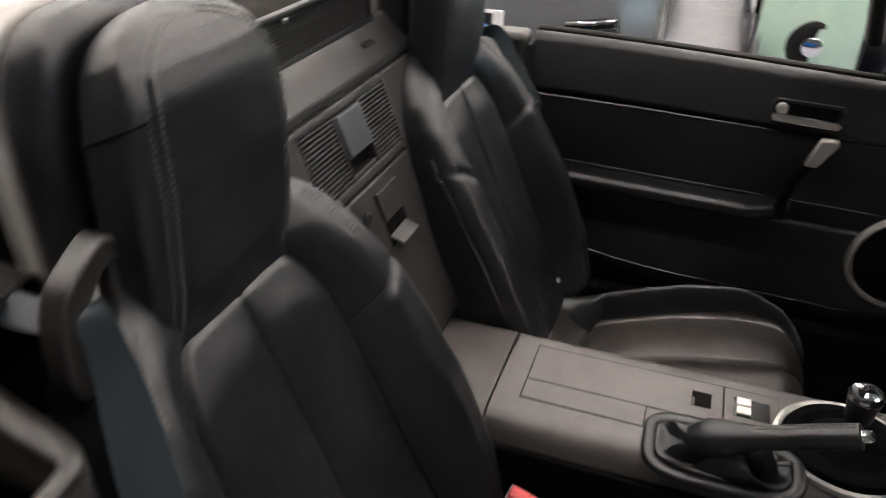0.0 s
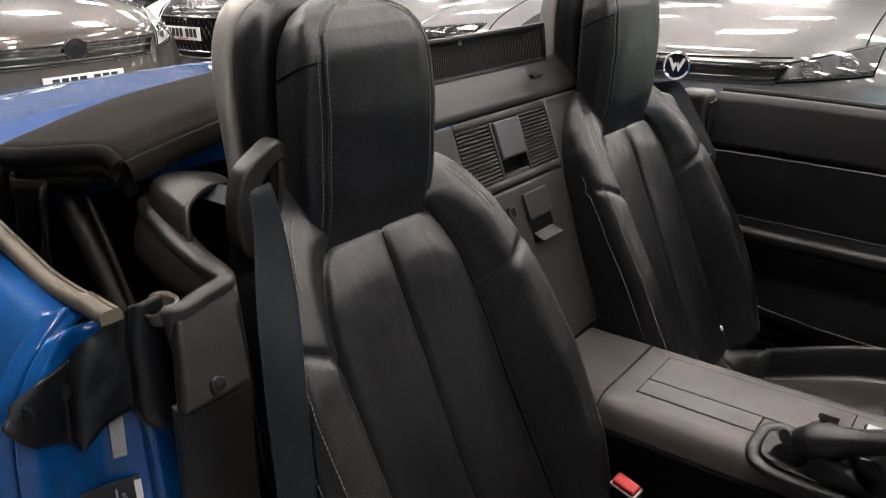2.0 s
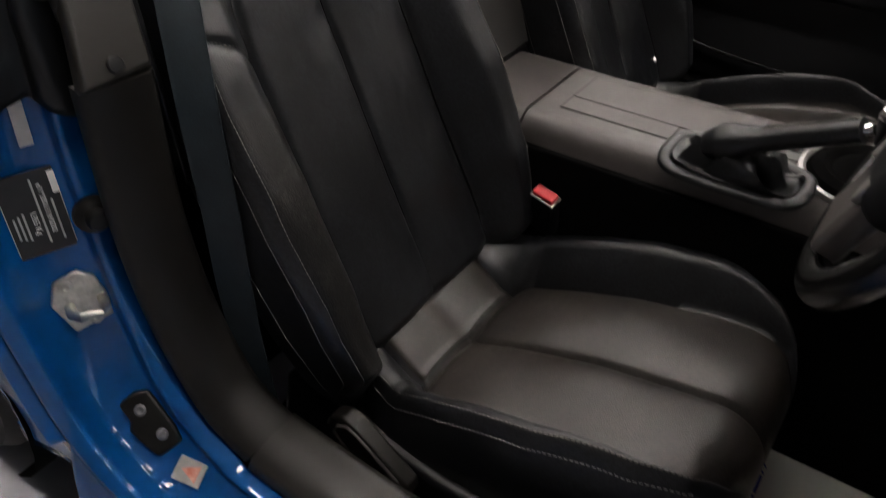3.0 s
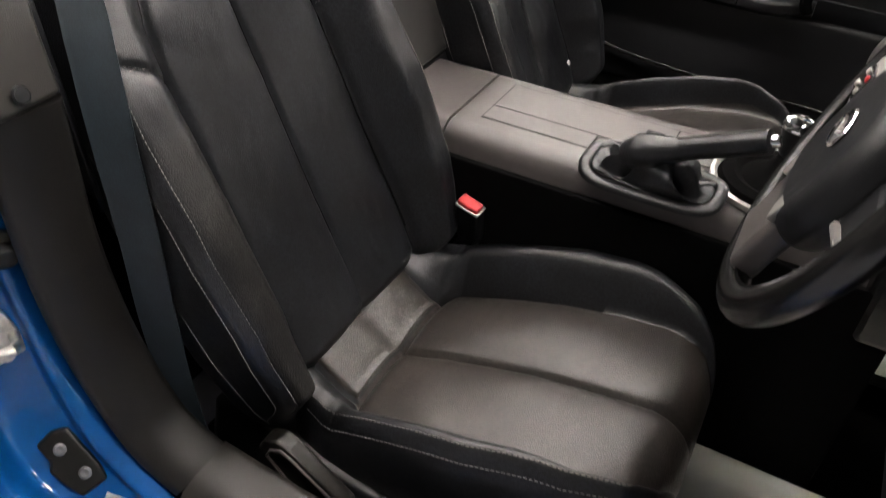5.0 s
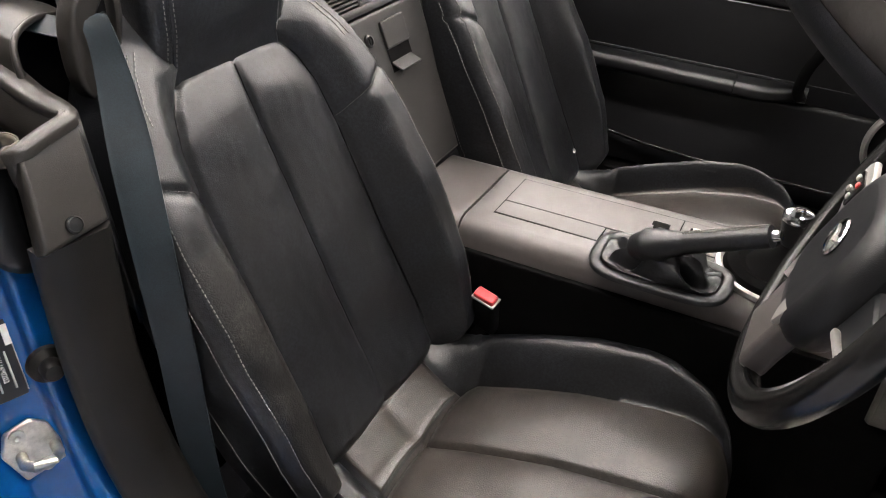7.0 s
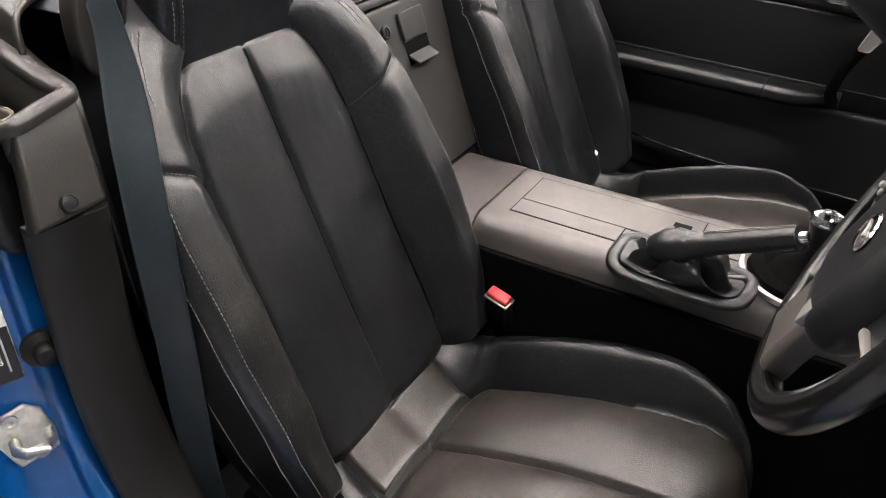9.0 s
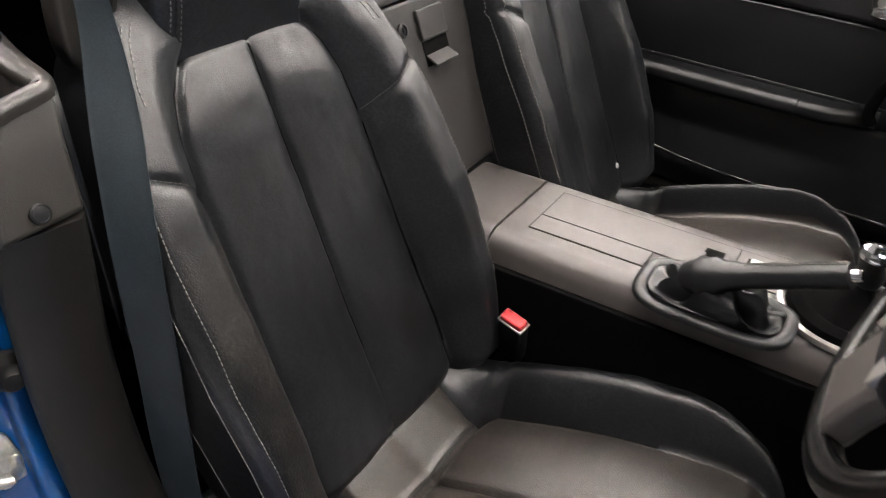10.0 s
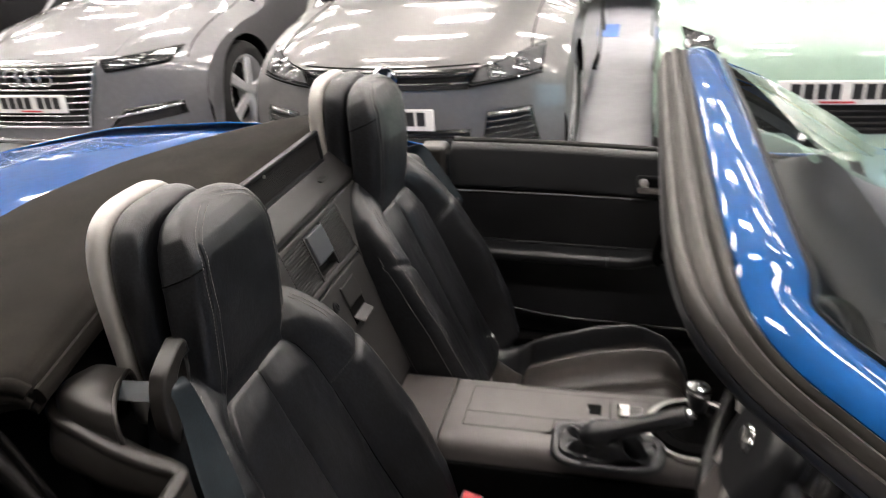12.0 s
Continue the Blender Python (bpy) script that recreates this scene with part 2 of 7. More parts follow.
PAINT_GREY = mat("silver_grey_paint", (0.130, 0.128, 0.126), 0.42, metal=0.4, coat=0.8, vary=0.07, vary_scale=30)
PAINT_GREY2 = mat("cool_silver_paint", (0.145, 0.145, 0.152), 0.42, metal=0.4, coat=0.8, vary=0.07, vary_scale=30)
PAINT_BROWN = mat("bronze_grey_paint", (0.058, 0.051, 0.045), 0.34, metal=0.5, coat=1.0, vary=0.08, vary_scale=30)
PAINT_BLACK = mat("black_car_paint", (0.008, 0.008, 0.009), 0.25, coat=1.0, vary=0.15, vary_scale=20)
PAINT_WHITE = mat("white_car_paint", (0.74, 0.74, 0.73), 0.3, coat=1.0, vary=0.04, vary_scale=10)
PAINT_MINT = mat("mint_green_paint", (0.36, 0.50, 0.41), 0.3, coat=1.0, vary=0.05, vary_scale=10)


# ---- mesh helpers ----
def V(*a):
    return Vector(a)


def make(name, verts, faces, material, parent=None, label="", smooth=True, angle=40):
    me = bpy.data.meshes.new(name)
    me.from_pydata([tuple(v) for v in verts], [], faces)
    me.validate()
    bm = bmesh.new()
    bm.from_mesh(me)
    bmesh.ops.recalc_face_normals(bm, faces=bm.faces)
    for f in bm.faces:
        f.smooth = smooth
    if smooth:
        lim = radians(angle)
        for e in bm.edges:
            if len(e.link_faces) == 2 and e.calc_face_angle(0) > lim:
                e.smooth = False
    bm.to_mesh(me)
    bm.free()
    me.materials.append(material)
    ob = new(name, me)
    if parent is not None:
        ob.parent = parent
    if label:
        ob["label"] = label
    return ob


def part(name, bm, material, parent=None, label="", smooth=True, angle=40):
    """Links a bmesh as one mesh object under a thing or a part."""
    bmesh.ops.recalc_face_normals(bm, faces=bm.faces)
    me = bpy.data.meshes.new(name)
    bm.faces.index_update()
    for f in bm.faces:
        f.smooth = smooth
    if smooth:
        area = {f.index: f.calc_area() for f in bm.faces}
        lim = radians(angle)
        for e in bm.edges:
            if len(e.link_faces) == 2 and e.calc_face_angle(0) > lim:
                e.smooth = False
        # a large flat face among narrow bevels keeps its own normal
        for f in bm.faces:
            near = [g for e in f.edges for g in e.link_faces if g is not f]
            if near and all(area[g.index] < 0.25 * area[f.index] for g in near):
                f.smooth = False
    bm.to_mesh(me)
    bm.free()
    me.materials.append(material)
    ob = new(name, me)
    if parent is not None:
        ob.parent = parent
    if label:
        ob["label"] = label
    return ob


def thing(name, label, category, at=(0, 0, 0), group="", kind=""):
    e = new(name)
    e.location = at
    e.empty_display_size = 0.05
    return tagged(e, label, category, group, kind)


def bm_box(size, bevel=0.0, segs=2, m=None):
    bm = bmesh.new()
    bmesh.ops.create_cube(bm, size=1.0)
    bmesh.ops.scale(bm, vec=size, verts=bm.verts)
    if bevel:
        bmesh.ops.bevel(bm, geom=list(bm.edges), offset=bevel, segments=segs, profile=0.5, affect="EDGES")
    if m is not None:
        bmesh.ops.transform(bm, matrix=m, verts=bm.verts)
    return bm


def add_box(bm, size, m, bevel=0.0, segs=1):
    b2 = bm_box(size, bevel, segs, m)
    me = bpy.data.meshes.new("tmp")
    b2.to_mesh(me)
    b2.free()
    bm.from_mesh(me)
    bpy.data.meshes.remove(me)


def box(name, lo, hi, material, parent=None, label="", bevel=0.004, segs=2):
    c = [(a + b) / 2 for a, b in zip(lo, hi)]
    s = [abs(b - a) for a, b in zip(lo, hi)]
    return part(name, bm_box(s, min(bevel, min(s) * 0.45), segs, Matrix.Translation(c)), material, parent, label)


def prism(name, poly, depth, m, material, parent=None, label="", bevel=0.003, segs=2):
    """A polygon in its local xy plane, extruded by depth along z, bevelled, placed by m."""
    bm = bmesh.new()
    vs = [bm.verts.new((x, y, 0)) for x, y in poly]
    f = bm.faces.new(vs)
    r = bmesh.ops.extrude_face_region(bm, geom=[f])
    bmesh.ops.translate(bm, vec=(0, 0, depth), verts=[v for v in r["geom"] if isinstance(v, bmesh.types.BMVert)])
    if bevel:
        bmesh.ops.recalc_face_normals(bm, faces=bm.faces)
        ed = [e for e in bm.edges if len(e.link_faces) == 2 and e.calc_face_angle(0) > 0.5]
        bmesh.ops.bevel(bm, geom=ed, offset=bevel, segments=segs, profile=0.5, affect="EDGES")
    bmesh.ops.transform(bm, matrix=m, verts=bm.verts)
    return part(name, bm, material, parent, label)


def axes(o, x, y, z):
    """The matrix with columns x, y, z and origin o."""
    m = Matrix.Identity(4)
    for i, a in enumerate((x, y, z)):
        for j in range(3):
            m[j][i] = a[j]
    m.translation = o
    return m


def catmull(pts, n):
    """A smooth curve through points, n samples a span."""
    p = [Vector(q) for q in pts]
    out = []
    for i in range(len(p) - 1):
        a, b, c, d = p[max(i - 1, 0)], p[i], p[i + 1], p[min(i + 2, len(p) - 1)]
        for k in range(n):
            t = k / n
            out.append(0.5 * ((2 * b) + (c - a) * t + (2 * a - 5 * b + 4 * c - d) * t * t + (3 * b - a - 3 * c + d) * t ** 3))
    out.append(p[-1])
    return out


def sweep(name, pts, profile, material, parent=None, label="", up=(0, 0, 1), closed=False, scale=None, angle=50):
    """Sweeps a closed profile (side, up) along points."""
    pts = [Vector(p) for p in pts]
    n, k = len(pts), len(profile)
    verts, faces = [], []
    for i, p in enumerate(pts):
        a = pts[(i - 1) % n] if (closed or i > 0) else pts[i]
        b = pts[(i + 1) % n] if (closed or i < n - 1) else pts[i]
        t = (b - a).normalized()
        u = up(i) if callable(up) else Vector(up)
        s = t.cross(u).normalized()
        w = s.cross(t).normalized()
        f = scale(i / max(n - 1, 1)) if scale else 1.0
        fx, fy, dx = f if isinstance(f, tuple) and len(f) == 3 else (*f, 0.0) if isinstance(f, tuple) else (f, f, 0.0)
        for x, y in profile:
            verts.append(p + s * (x * fx + dx) + w * y * fy)
    for i in range(n if closed else n - 1):
        for j in range(k):
            a, b = i * k + j, i * k + (j + 1) % k
            c, d = ((i + 1) % n) * k + (j + 1) % k, ((i + 1) % n) * k + j
            faces.append((a, b, c, d))
    if not closed:
        faces.append(tuple(range(k - 1, -1, -1)))
        faces.append(tuple((n - 1) * k + j for j in range(k)))
    return make(name, verts, faces, material, parent, label, angle=angle)


def circle(r, n=12, ry=None):
    ry = r if ry is None else ry
    return [(r * math.cos(2 * math.pi * i / n), ry * math.sin(2 * math.pi * i / n)) for i in range(n)]


def lathe(name, prof, material, parent=None, label="", n=32, m=None, angle=40, caps=True):
    """Turns a profile of (radius, height) round z."""
    verts, faces = [], []
    for r, h in prof:
        for i in range(n):
            a = 2 * math.pi * i / n
            verts.append(Vector((r * math.cos(a), r * math.sin(a), h)))
    for k in range(len(prof) - 1):
        for i in range(n):
            faces.append((k * n + i, k * n + (i + 1) % n, (k + 1) * n + (i + 1) % n, (k + 1) * n + i))
    ring = prof[0] == prof[-1] or not caps
    if prof[0][0] > 1e-6 and not ring:
        faces.append(tuple(range(n - 1, -1, -1)))
    if prof[-1][0] > 1e-6 and not ring:
        faces.append(tuple((len(prof) - 1) * n + i for i in range(n)))
    if m is not None:
        verts = [m @ v for v in verts]
    ob = make(name, verts, faces, material, parent, label, angle=angle)
    return ob


def sheet(name, fn, us, vs, material, parent=None, label="", keep=None, thick=0.0, angle=60):
    """A surface of fn(u, v) on a grid, thickened downward along its normal where asked."""
    nu, nv = len(us), len(vs)
    P = [[Vector(fn(u, v)) for v in vs] for u in us]
    verts = [p for row in P for p in row]
    faces = []
    for i in range(nu - 1):
        for j in range(nv - 1):
            if keep is None or keep((us[i] + us[i + 1]) / 2, (vs[j] + vs[j + 1]) / 2):
                faces.append((i * nv + j, i * nv + j + 1, (i + 1) * nv + j + 1, (i + 1) * nv + j))
    ob = make(name, verts, faces, material, parent, label, angle=angle)
    if thick:
        md = ob.modifiers.new("thickness", "SOLIDIFY")
        md.thickness, md.offset = thick, -1
    return ob


def text(name, body, size, m, material, parent=None, label="", depth=0.0005):
    cu = bpy.data.curves.new(name, "FONT")
    cu.body, cu.size, cu.extrude = body, size, depth
    cu.align_x, cu.align_y = "CENTER", "CENTER"
    ob = new(name, cu)
    cu.materials.append(material)
    ob.matrix_basis = m
    if parent is not None:
        ob.parent = parent
    if label:
        ob["label"] = label
    return ob


def lerp(tab, x):
    return float(np.interp(x, [a for a, _ in tab], [b for _, b in tab]))


def smooth01(x):
    x = min(1.0, max(0.0, x))
    return x * x * (3 - 2 * x)


# ---- the hall ----
floor = tagged(box("floor", (-16, -3.2, -0.2), (12, 16, 0), FLOOR, bevel=0), "grey painted concrete showroom floor with scuffs", "floor", kind="structure")
# south wall: added out of view, dark, to keep side light off the car
for nm, lo, hi in (("wall_west", (-16.3, -9, 0), (-16, 16, 4.6)), ("wall_east", (12, -9, 3.7), (12.3, 16, 4.6)), ("wall_east_sill", (12, -9, 0), (12.3, 16, 0.25)),
                   ("wall_light_block", (-16.3, -3.2, 0), (12.3, -2.9, 4.6)), ("wall_north", (-16.3, 16, 0), (12.3, 16.3, 4.6))):
    tagged(box(nm, lo, hi, WALL_BLOCK if nm == "wall_light_block" else WALL, bevel=0), "added unseen dark wall that blocks side light" if nm == "wall_light_block" else "grey painted showroom wall", "wall", kind="structure")
tagged(box("ceiling", (-16.3, -9.3, 4.6), (12.3, 16.3, 4.8), CEIL, bevel=0), "grey sheeted showroom ceiling", "ceiling", kind="structure")
tagged(box("floor_marking", (-0.45, 7.3, 0.0), (0.02, 8.1, 0.004), TAPE, bevel=0), "blue painted marking on the concrete floor", "marking", kind="structure")


# glazed front of the hall
glazing = thing("window_1", "wide glazed showroom front with grey metal frames", "window", (12.15, 3.5, 0.25), kind="structure")
for k in range(11):
    part("window_frame", bm_box((0.10, 0.07, 3.45), 0.006, 1, Matrix.Translation((0, -12.465 + 2.493 * k, 1.725))), STEEL, glazing)
for k in range(10):
    part("pane", bm_box((0.012, 2.42, 3.44), 0, 1, Matrix.Translation((0, -11.22 + 2.493 * k, 1.725))), PANE, glazing).visible_shadow = False
tagged(box("backdrop", (13.5, -14, -0.2), (13.6, 21, 6.0), DAYLIGHT, bevel=0), "plain overcast daylight outside the glazed front", "backdrop", kind="structure")


def ceiling_light(x, y):
    e = thing("ceiling_light", "white rectangular ceiling light panel", "light", (x, y, 4.5), "ceiling lights")
    bm = bmesh.new()
    for s in (-1, 1):
        add_box(bm, (1.26, 0.03, 0.08), Matrix.Translation((0, s * 0.265, 0.04)), 0.004)
        add_box(bm, (0.03, 0.50, 0.08), Matrix.Translation((s * 0.615, 0, 0.04)), 0.004)
    part("frame", bm, STEEL, e)
    part("diffuser", bm_box((1.2, 0.5, 0.02), 0.004, 1, Matrix.Translation((0, 0, 0.03))), GLOW, e)
    return e


lamp = ceiling_light(-13.15, -1.0)
for ix in range(8):
    for iy in range(7):
        if ix or iy:
            copy_thing(lamp, pose(-13.15 + 2.75 * ix, -1.0 + 2.6 * iy, 4.5))

# ---- seats ----
REC_S, REC_N = V(-0.39, 0, 0.92).normalized(), V(0.92, 0, 0.39).normalized()
HIP = V(-0.03, 0, 0.285)
W_TAB = [(0.0, 0.20), (0.06, 0.222), (0.15, 0.238), (0.3, 0.248), (0.45, 0.243), (0.52, 0.234), (0.6, 0.216), (0.64, 0.197), (0.672, 0.172), (0.70, 0.135), (0.715, 0.095)]
B_TAB = [(0.0, 0.03), (0.08, 0.055), (0.2, 0.072), (0.35, 0.070), (0.48, 0.055), (0.58, 0.036), (0.66, 0.012), (0.715, -0.012)]
P_TAB = [(0.0, 0.150), (0.15, 0.150), (0.32, 0.141), (0.47, 0.139), (0.54, 0.131), (0.58, 0.117), (0.605, 0.100), (0.63, 0.075), (0.72, 0.06)]
K_TAB = [(0.0, -0.10), (0.2, -0.105), (0.5, -0.09), (0.66, -0.07), (0.715, -0.045)]


def back_top(u):
    return 0.617 - 0.9 * max(0.0, abs(u) - 0.03) ** 2 - 0.06 * max(0.0, abs(u) - 0.08)


def groove(d, width=0.0045, depth=0.006):
    return -depth * math.exp(-(d / width) ** 2)


def back_front(u, s):
    """Height of the backrest's front over its reclined plane."""
    W, B, p = lerp(W_TAB, s), lerp(B_TAB, s), lerp(P_TAB, s)
    a = abs(u)
    inside = s < back_top(u) and a < p
    r = smooth01((a - p * 0.93) / max(0.02, (W - p) * 0.62))
    n = B * r
    if a < p:
        q = min(1, abs(a - p * 0.5) / (p * 0.5))
        n += 0.010 * (1 - q ** 3) * smooth01((back_top(u) - s) / 0.07)
        over = s - back_top(u)
        if over > 0:
            n -= 0.028 * smooth01(over / 0.02)
    n -= 0.05 * smooth01((0.085 - s) / 0.07)
    wrinkle = 0.0014 * noise.noise(V(u * 16, s * 12, 3.1)) + 0.0008 * noise.noise(V(u * 60, s * 40, 7.7))
    n += wrinkle
    if s < back_top(u) + 0.01:
        n += groove(u, 0.0045, 0.006) * smooth01((s - 0.10) / 0.15) * (0.35 + 0.65 * smooth01((back_top(u) - s) / 0.06))
        n += groove(a - p, 0.006, 0.008)
    if a < p:
        n += groove(s - back_top(u), 0.006, 0.008)
    n += groove((s - 0.475) - 0.55 * (a - p), 0.006, 0.006) if a > p - 0.002 else 0
    e = max(0.0, (a / W - 0.90) / 0.10)
    if e > 0:
        edge = max(-0.045, n - 0.030)
        n = edge + (n - edge) * math.sqrt(max(0.0, 1 - min(1, e) ** 2.2))
    return n


def back_pt(u, s, lift=0.0):
    return HIP + V(0, u, 0) + REC_S * s + REC_N * (back_front(u, s) + lift)


def build_backrest(seat):
    ss = np.concatenate([np.linspace(0.0, 0.55, 100), np.linspace(0.556, 0.715, 42)])
    nu, nb = 241, 25
    verts, faces = [], []
    k = nu + nb
    for s in ss:
        W = lerp(W_TAB, s)
        for i in range(nu):
            x = -1 + 2 * i / (nu - 1)
            u = W * (x if abs(x) < 0.9 else math.copysign(0.9 + 0.1 * math.sin((abs(x) - 0.9) / 0.1 * math.pi / 2), x))
            verts.append(back_pt(u, s))
        for i in range(nb):
            a = math.pi * (i + 1) / (nb + 1)
            c, d = math.cos(a), math.sin(a)
            u = W * math.copysign(abs(c) ** 0.45, c)
            n = -0.045 + (lerp(K_TAB, s) + 0.045) * abs(d) ** 0.5
            verts.append(HIP + V(0, u, 0) + REC_S * s + REC_N * n)
    for r in range(len(ss) - 1):
        for i in range(k):
            faces.append((r * k + i, r * k + (i + 1) % k, (r + 1) * k + (i + 1) % k, (r + 1) * k + i))
    faces.append(tuple(range(k - 1, -1, -1)))
    faces.append(tuple((len(ss) - 1) * k + i for i in range(k)))
    return make("backrest", verts, faces, LEATHER, seat, angle=75)


HW = [(0.585, 0.120), (0.64, 0.121), (0.70, 0.120), (0.77, 0.118), (0.81, 0.114), (0.838, 0.106), (0.860, 0.095), (0.877, 0.079), (0.889, 0.058), (0.895, 0.036), (0.898, 0.008)]
HF = [(0.585, -0.012), (0.62, 0.001), (0.66, 0.031), (0.75, 0.078), (0.82, 0.103), (0.845, 0.104), (0.865, 0.1), (0.882, 0.09), (0.892, 0.078), (0.898, 0.065)]
HB = [(0.585, -0.085), (0.7, -0.035), (0.8, 0.01), (0.85, 0.026), (0.882, 0.04), (0.898, 0.058)]


def head_pt(s, a, lift=0.0):
    w, f, b = lerp(HW, s) + lift, lerp(HF, s) + lift, lerp(HB, s) - lift
    c, d = math.cos(a), math.sin(a)
    p = 0.50
    u = w * math.copysign(abs(c) ** p, c)
    m, h = (f + b) / 2, (f - b) / 2
    n = m + h * math.copysign(abs(d) ** p, d)
    return HIP + V(0, u, 0) + REC_S * s + REC_N * n


def build_headrest(seat):
    ss = np.concatenate([np.linspace(0.585, 0.83, 40), np.linspace(0.836, 0.898, 22)])
    n = 120
    verts, faces = [], []
    for s in ss:
        for i in range(n):
            a = 2 * math.pi * i / n
            d = d_front(a, s) if s < 0.884 else 9.0
            lift = -0.0020 * math.exp(-(d / 0.022) ** 2) + 0.0010 * math.exp(-((d - 0.075) / 0.03) ** 2)
            lift += 0.0012 * noise.noise(V(math.cos(a) * 3, math.sin(a) * 3, s * 18))
            verts.append(head_pt(s, a, lift))
    for r in range(len(ss) - 1):
        for i in range(n):
            faces.append((r * n + i, r * n + (i + 1) % n, (r + 1) * n + (i + 1) % n, (r + 1) * n + i))
    faces.append(tuple(range(n - 1, -1, -1)))
    faces.append(tuple((len(ss) - 1) * n + i for i in range(n)))
    return make("headrest", verts, faces, LEATHER, seat, angle=75)


def seam_angle(s):
    """The front panel's seam runs up the sides and arches over below the top."""
    return radians(51 + 39 * max(0.0, (s - 0.836) / 0.048) ** 2)


def d_front(a, s):
    a = a % (2 * math.pi)
    mid = seam_angle(s)
    return min(abs(a - mid), abs(a - (math.pi - mid)))


def add_stitch(bm, pts, step=0.0065, size=0.0042, r=0.00052, normal=None):
    """A row of short threads along a curve of (place, normal)."""
    run = 0.0
    for (p, n), (q, n2) in zip(pts[:-1], pts[1:]):
        d = (q - p)
        L = d.length
        if L < 1e-7:
            continue
        t = d / L
        while run < L:
            c = p + t * run
            s = n.cross(t).normalized()
            add_thread(bm, c, t * size / 2, s * r, n.normalized() * r * 1.2)
            run += step
        run -= L


def add_thread(bm, c, a, b, n):
    v = [bm.verts.new(c + x * a + y * b + z * n) for x in (-1, 1) for y in (-1, 1) for z in (-1, 1)]
    for f in ((0, 1, 3, 2), (4, 6, 7, 5), (0, 4, 5, 1), (2, 3, 7, 6), (0, 2, 6, 4), (1, 5, 7, 3)):
        bm.faces.new([v[i] for i in f])


def curve_on(fn, params):
    """Places and normals of a surface fn(p, lift) along a list of parameters."""
    out = []
    for p in params:
        a, b = fn(p, 0.0006), fn(p, 0.004)
        out.append((a, (b - a).normalized()))
    return out


def head_stitching(seat):
    bm = bmesh.new()
    for off in (-5.5, 5.5):
        ss = [0.625 + 0.255 * (1 - (1 - q) ** 2) for q in np.linspace(0, 1, 90)]
        for sg in (1, -1):
            def angle_at(q):
                a = min(math.pi / 2, seam_angle(q) + radians(off) * (1 - smooth01((q - 0.86) / 0.02) * 0.4))
                return a if sg > 0 else math.pi - a
            add_stitch(bm, curve_on(lambda q, l: head_pt(q - (0.004 if off > 0 else 0.0) * smooth01((q - 0.82) / 0.05), angle_at(q), l + 0.0006), ss), 0.006, 0.0036, 0.00048)
    return tagged(part("headrest_stitching", bm, THREAD, seat, "pale grey double stitching", smooth=False), kind="stuff")


def back_stitching(seat, outer):
    bm = bmesh.new()
    for sg in (-1, 1):
        rim = [(sg * lerp(W_TAB, q), q, back_front(sg * lerp(W_TAB, q) * 0.9999, q)) for q in np.linspace(0.03, 0.56, 140)]
        add_stitch(bm, curve_on(lambda q, l: back_pt(sg * (lerp(W_TAB, q) - 0.010), q, l), np.linspace(0.03, 0.56, 140)))
        add_stitch(bm, [(HIP + V(0, u + sg * 0.0008, 0) + REC_S * q + REC_N * (n - 0.004), V(0, sg, 0)) for u, q, n in rim])
        add_stitch(bm, [(HIP + V(0, u + sg * 0.0006, 0) + REC_S * q + REC_N * -0.034, V(0, sg, 0)) for u, q, n in rim[:110]], 0.0065, 0.0042, 0.0004)
        for off in (0.030, 0.040):
            add_stitch(bm, curve_on(lambda s, l: back_pt(sg * (lerp(W_TAB, s) - off), s, l), np.linspace(0.585, 0.66, 30)))
        add_stitch(bm, curve_on(lambda x, l: back_pt(sg * (lerp(P_TAB, 0.48) + x), 0.475 + 0.55 * x + 0.005, l), np.linspace(0.004, 0.075, 30)), 0.005, 0.003, 0.0004)
    return tagged(part("backrest_stitching", bm, THREAD, seat, "pale grey double stitching", smooth=False), kind="stuff")


# the cushion: x along the seat, u across
CW = [(-0.10, 0.205), (0.0, 0.232), (0.2, 0.238), (0.32, 0.222), (0.38, 0.198), (0.415, 0.165), (0.436, 0.12)]
CP = [(-0.10, 0.150), (0.0, 0.145), (0.2, 0.152), (0.35, 0.150), (0.41, 0.135), (0.436, 0.105)]


def cush_edges(x, door_side):
    """Half width of the cushion and of its middle panels on one side."""
    W, p = lerp(CW, x), lerp(CP, x)
    if door_side:
        W, p = W * 0.84, min(p, W * 0.84 - 0.035)
    return W, min(p, W * 0.9, 0.120 + 0.030 * smooth01((x - 0.005) / 0.03))


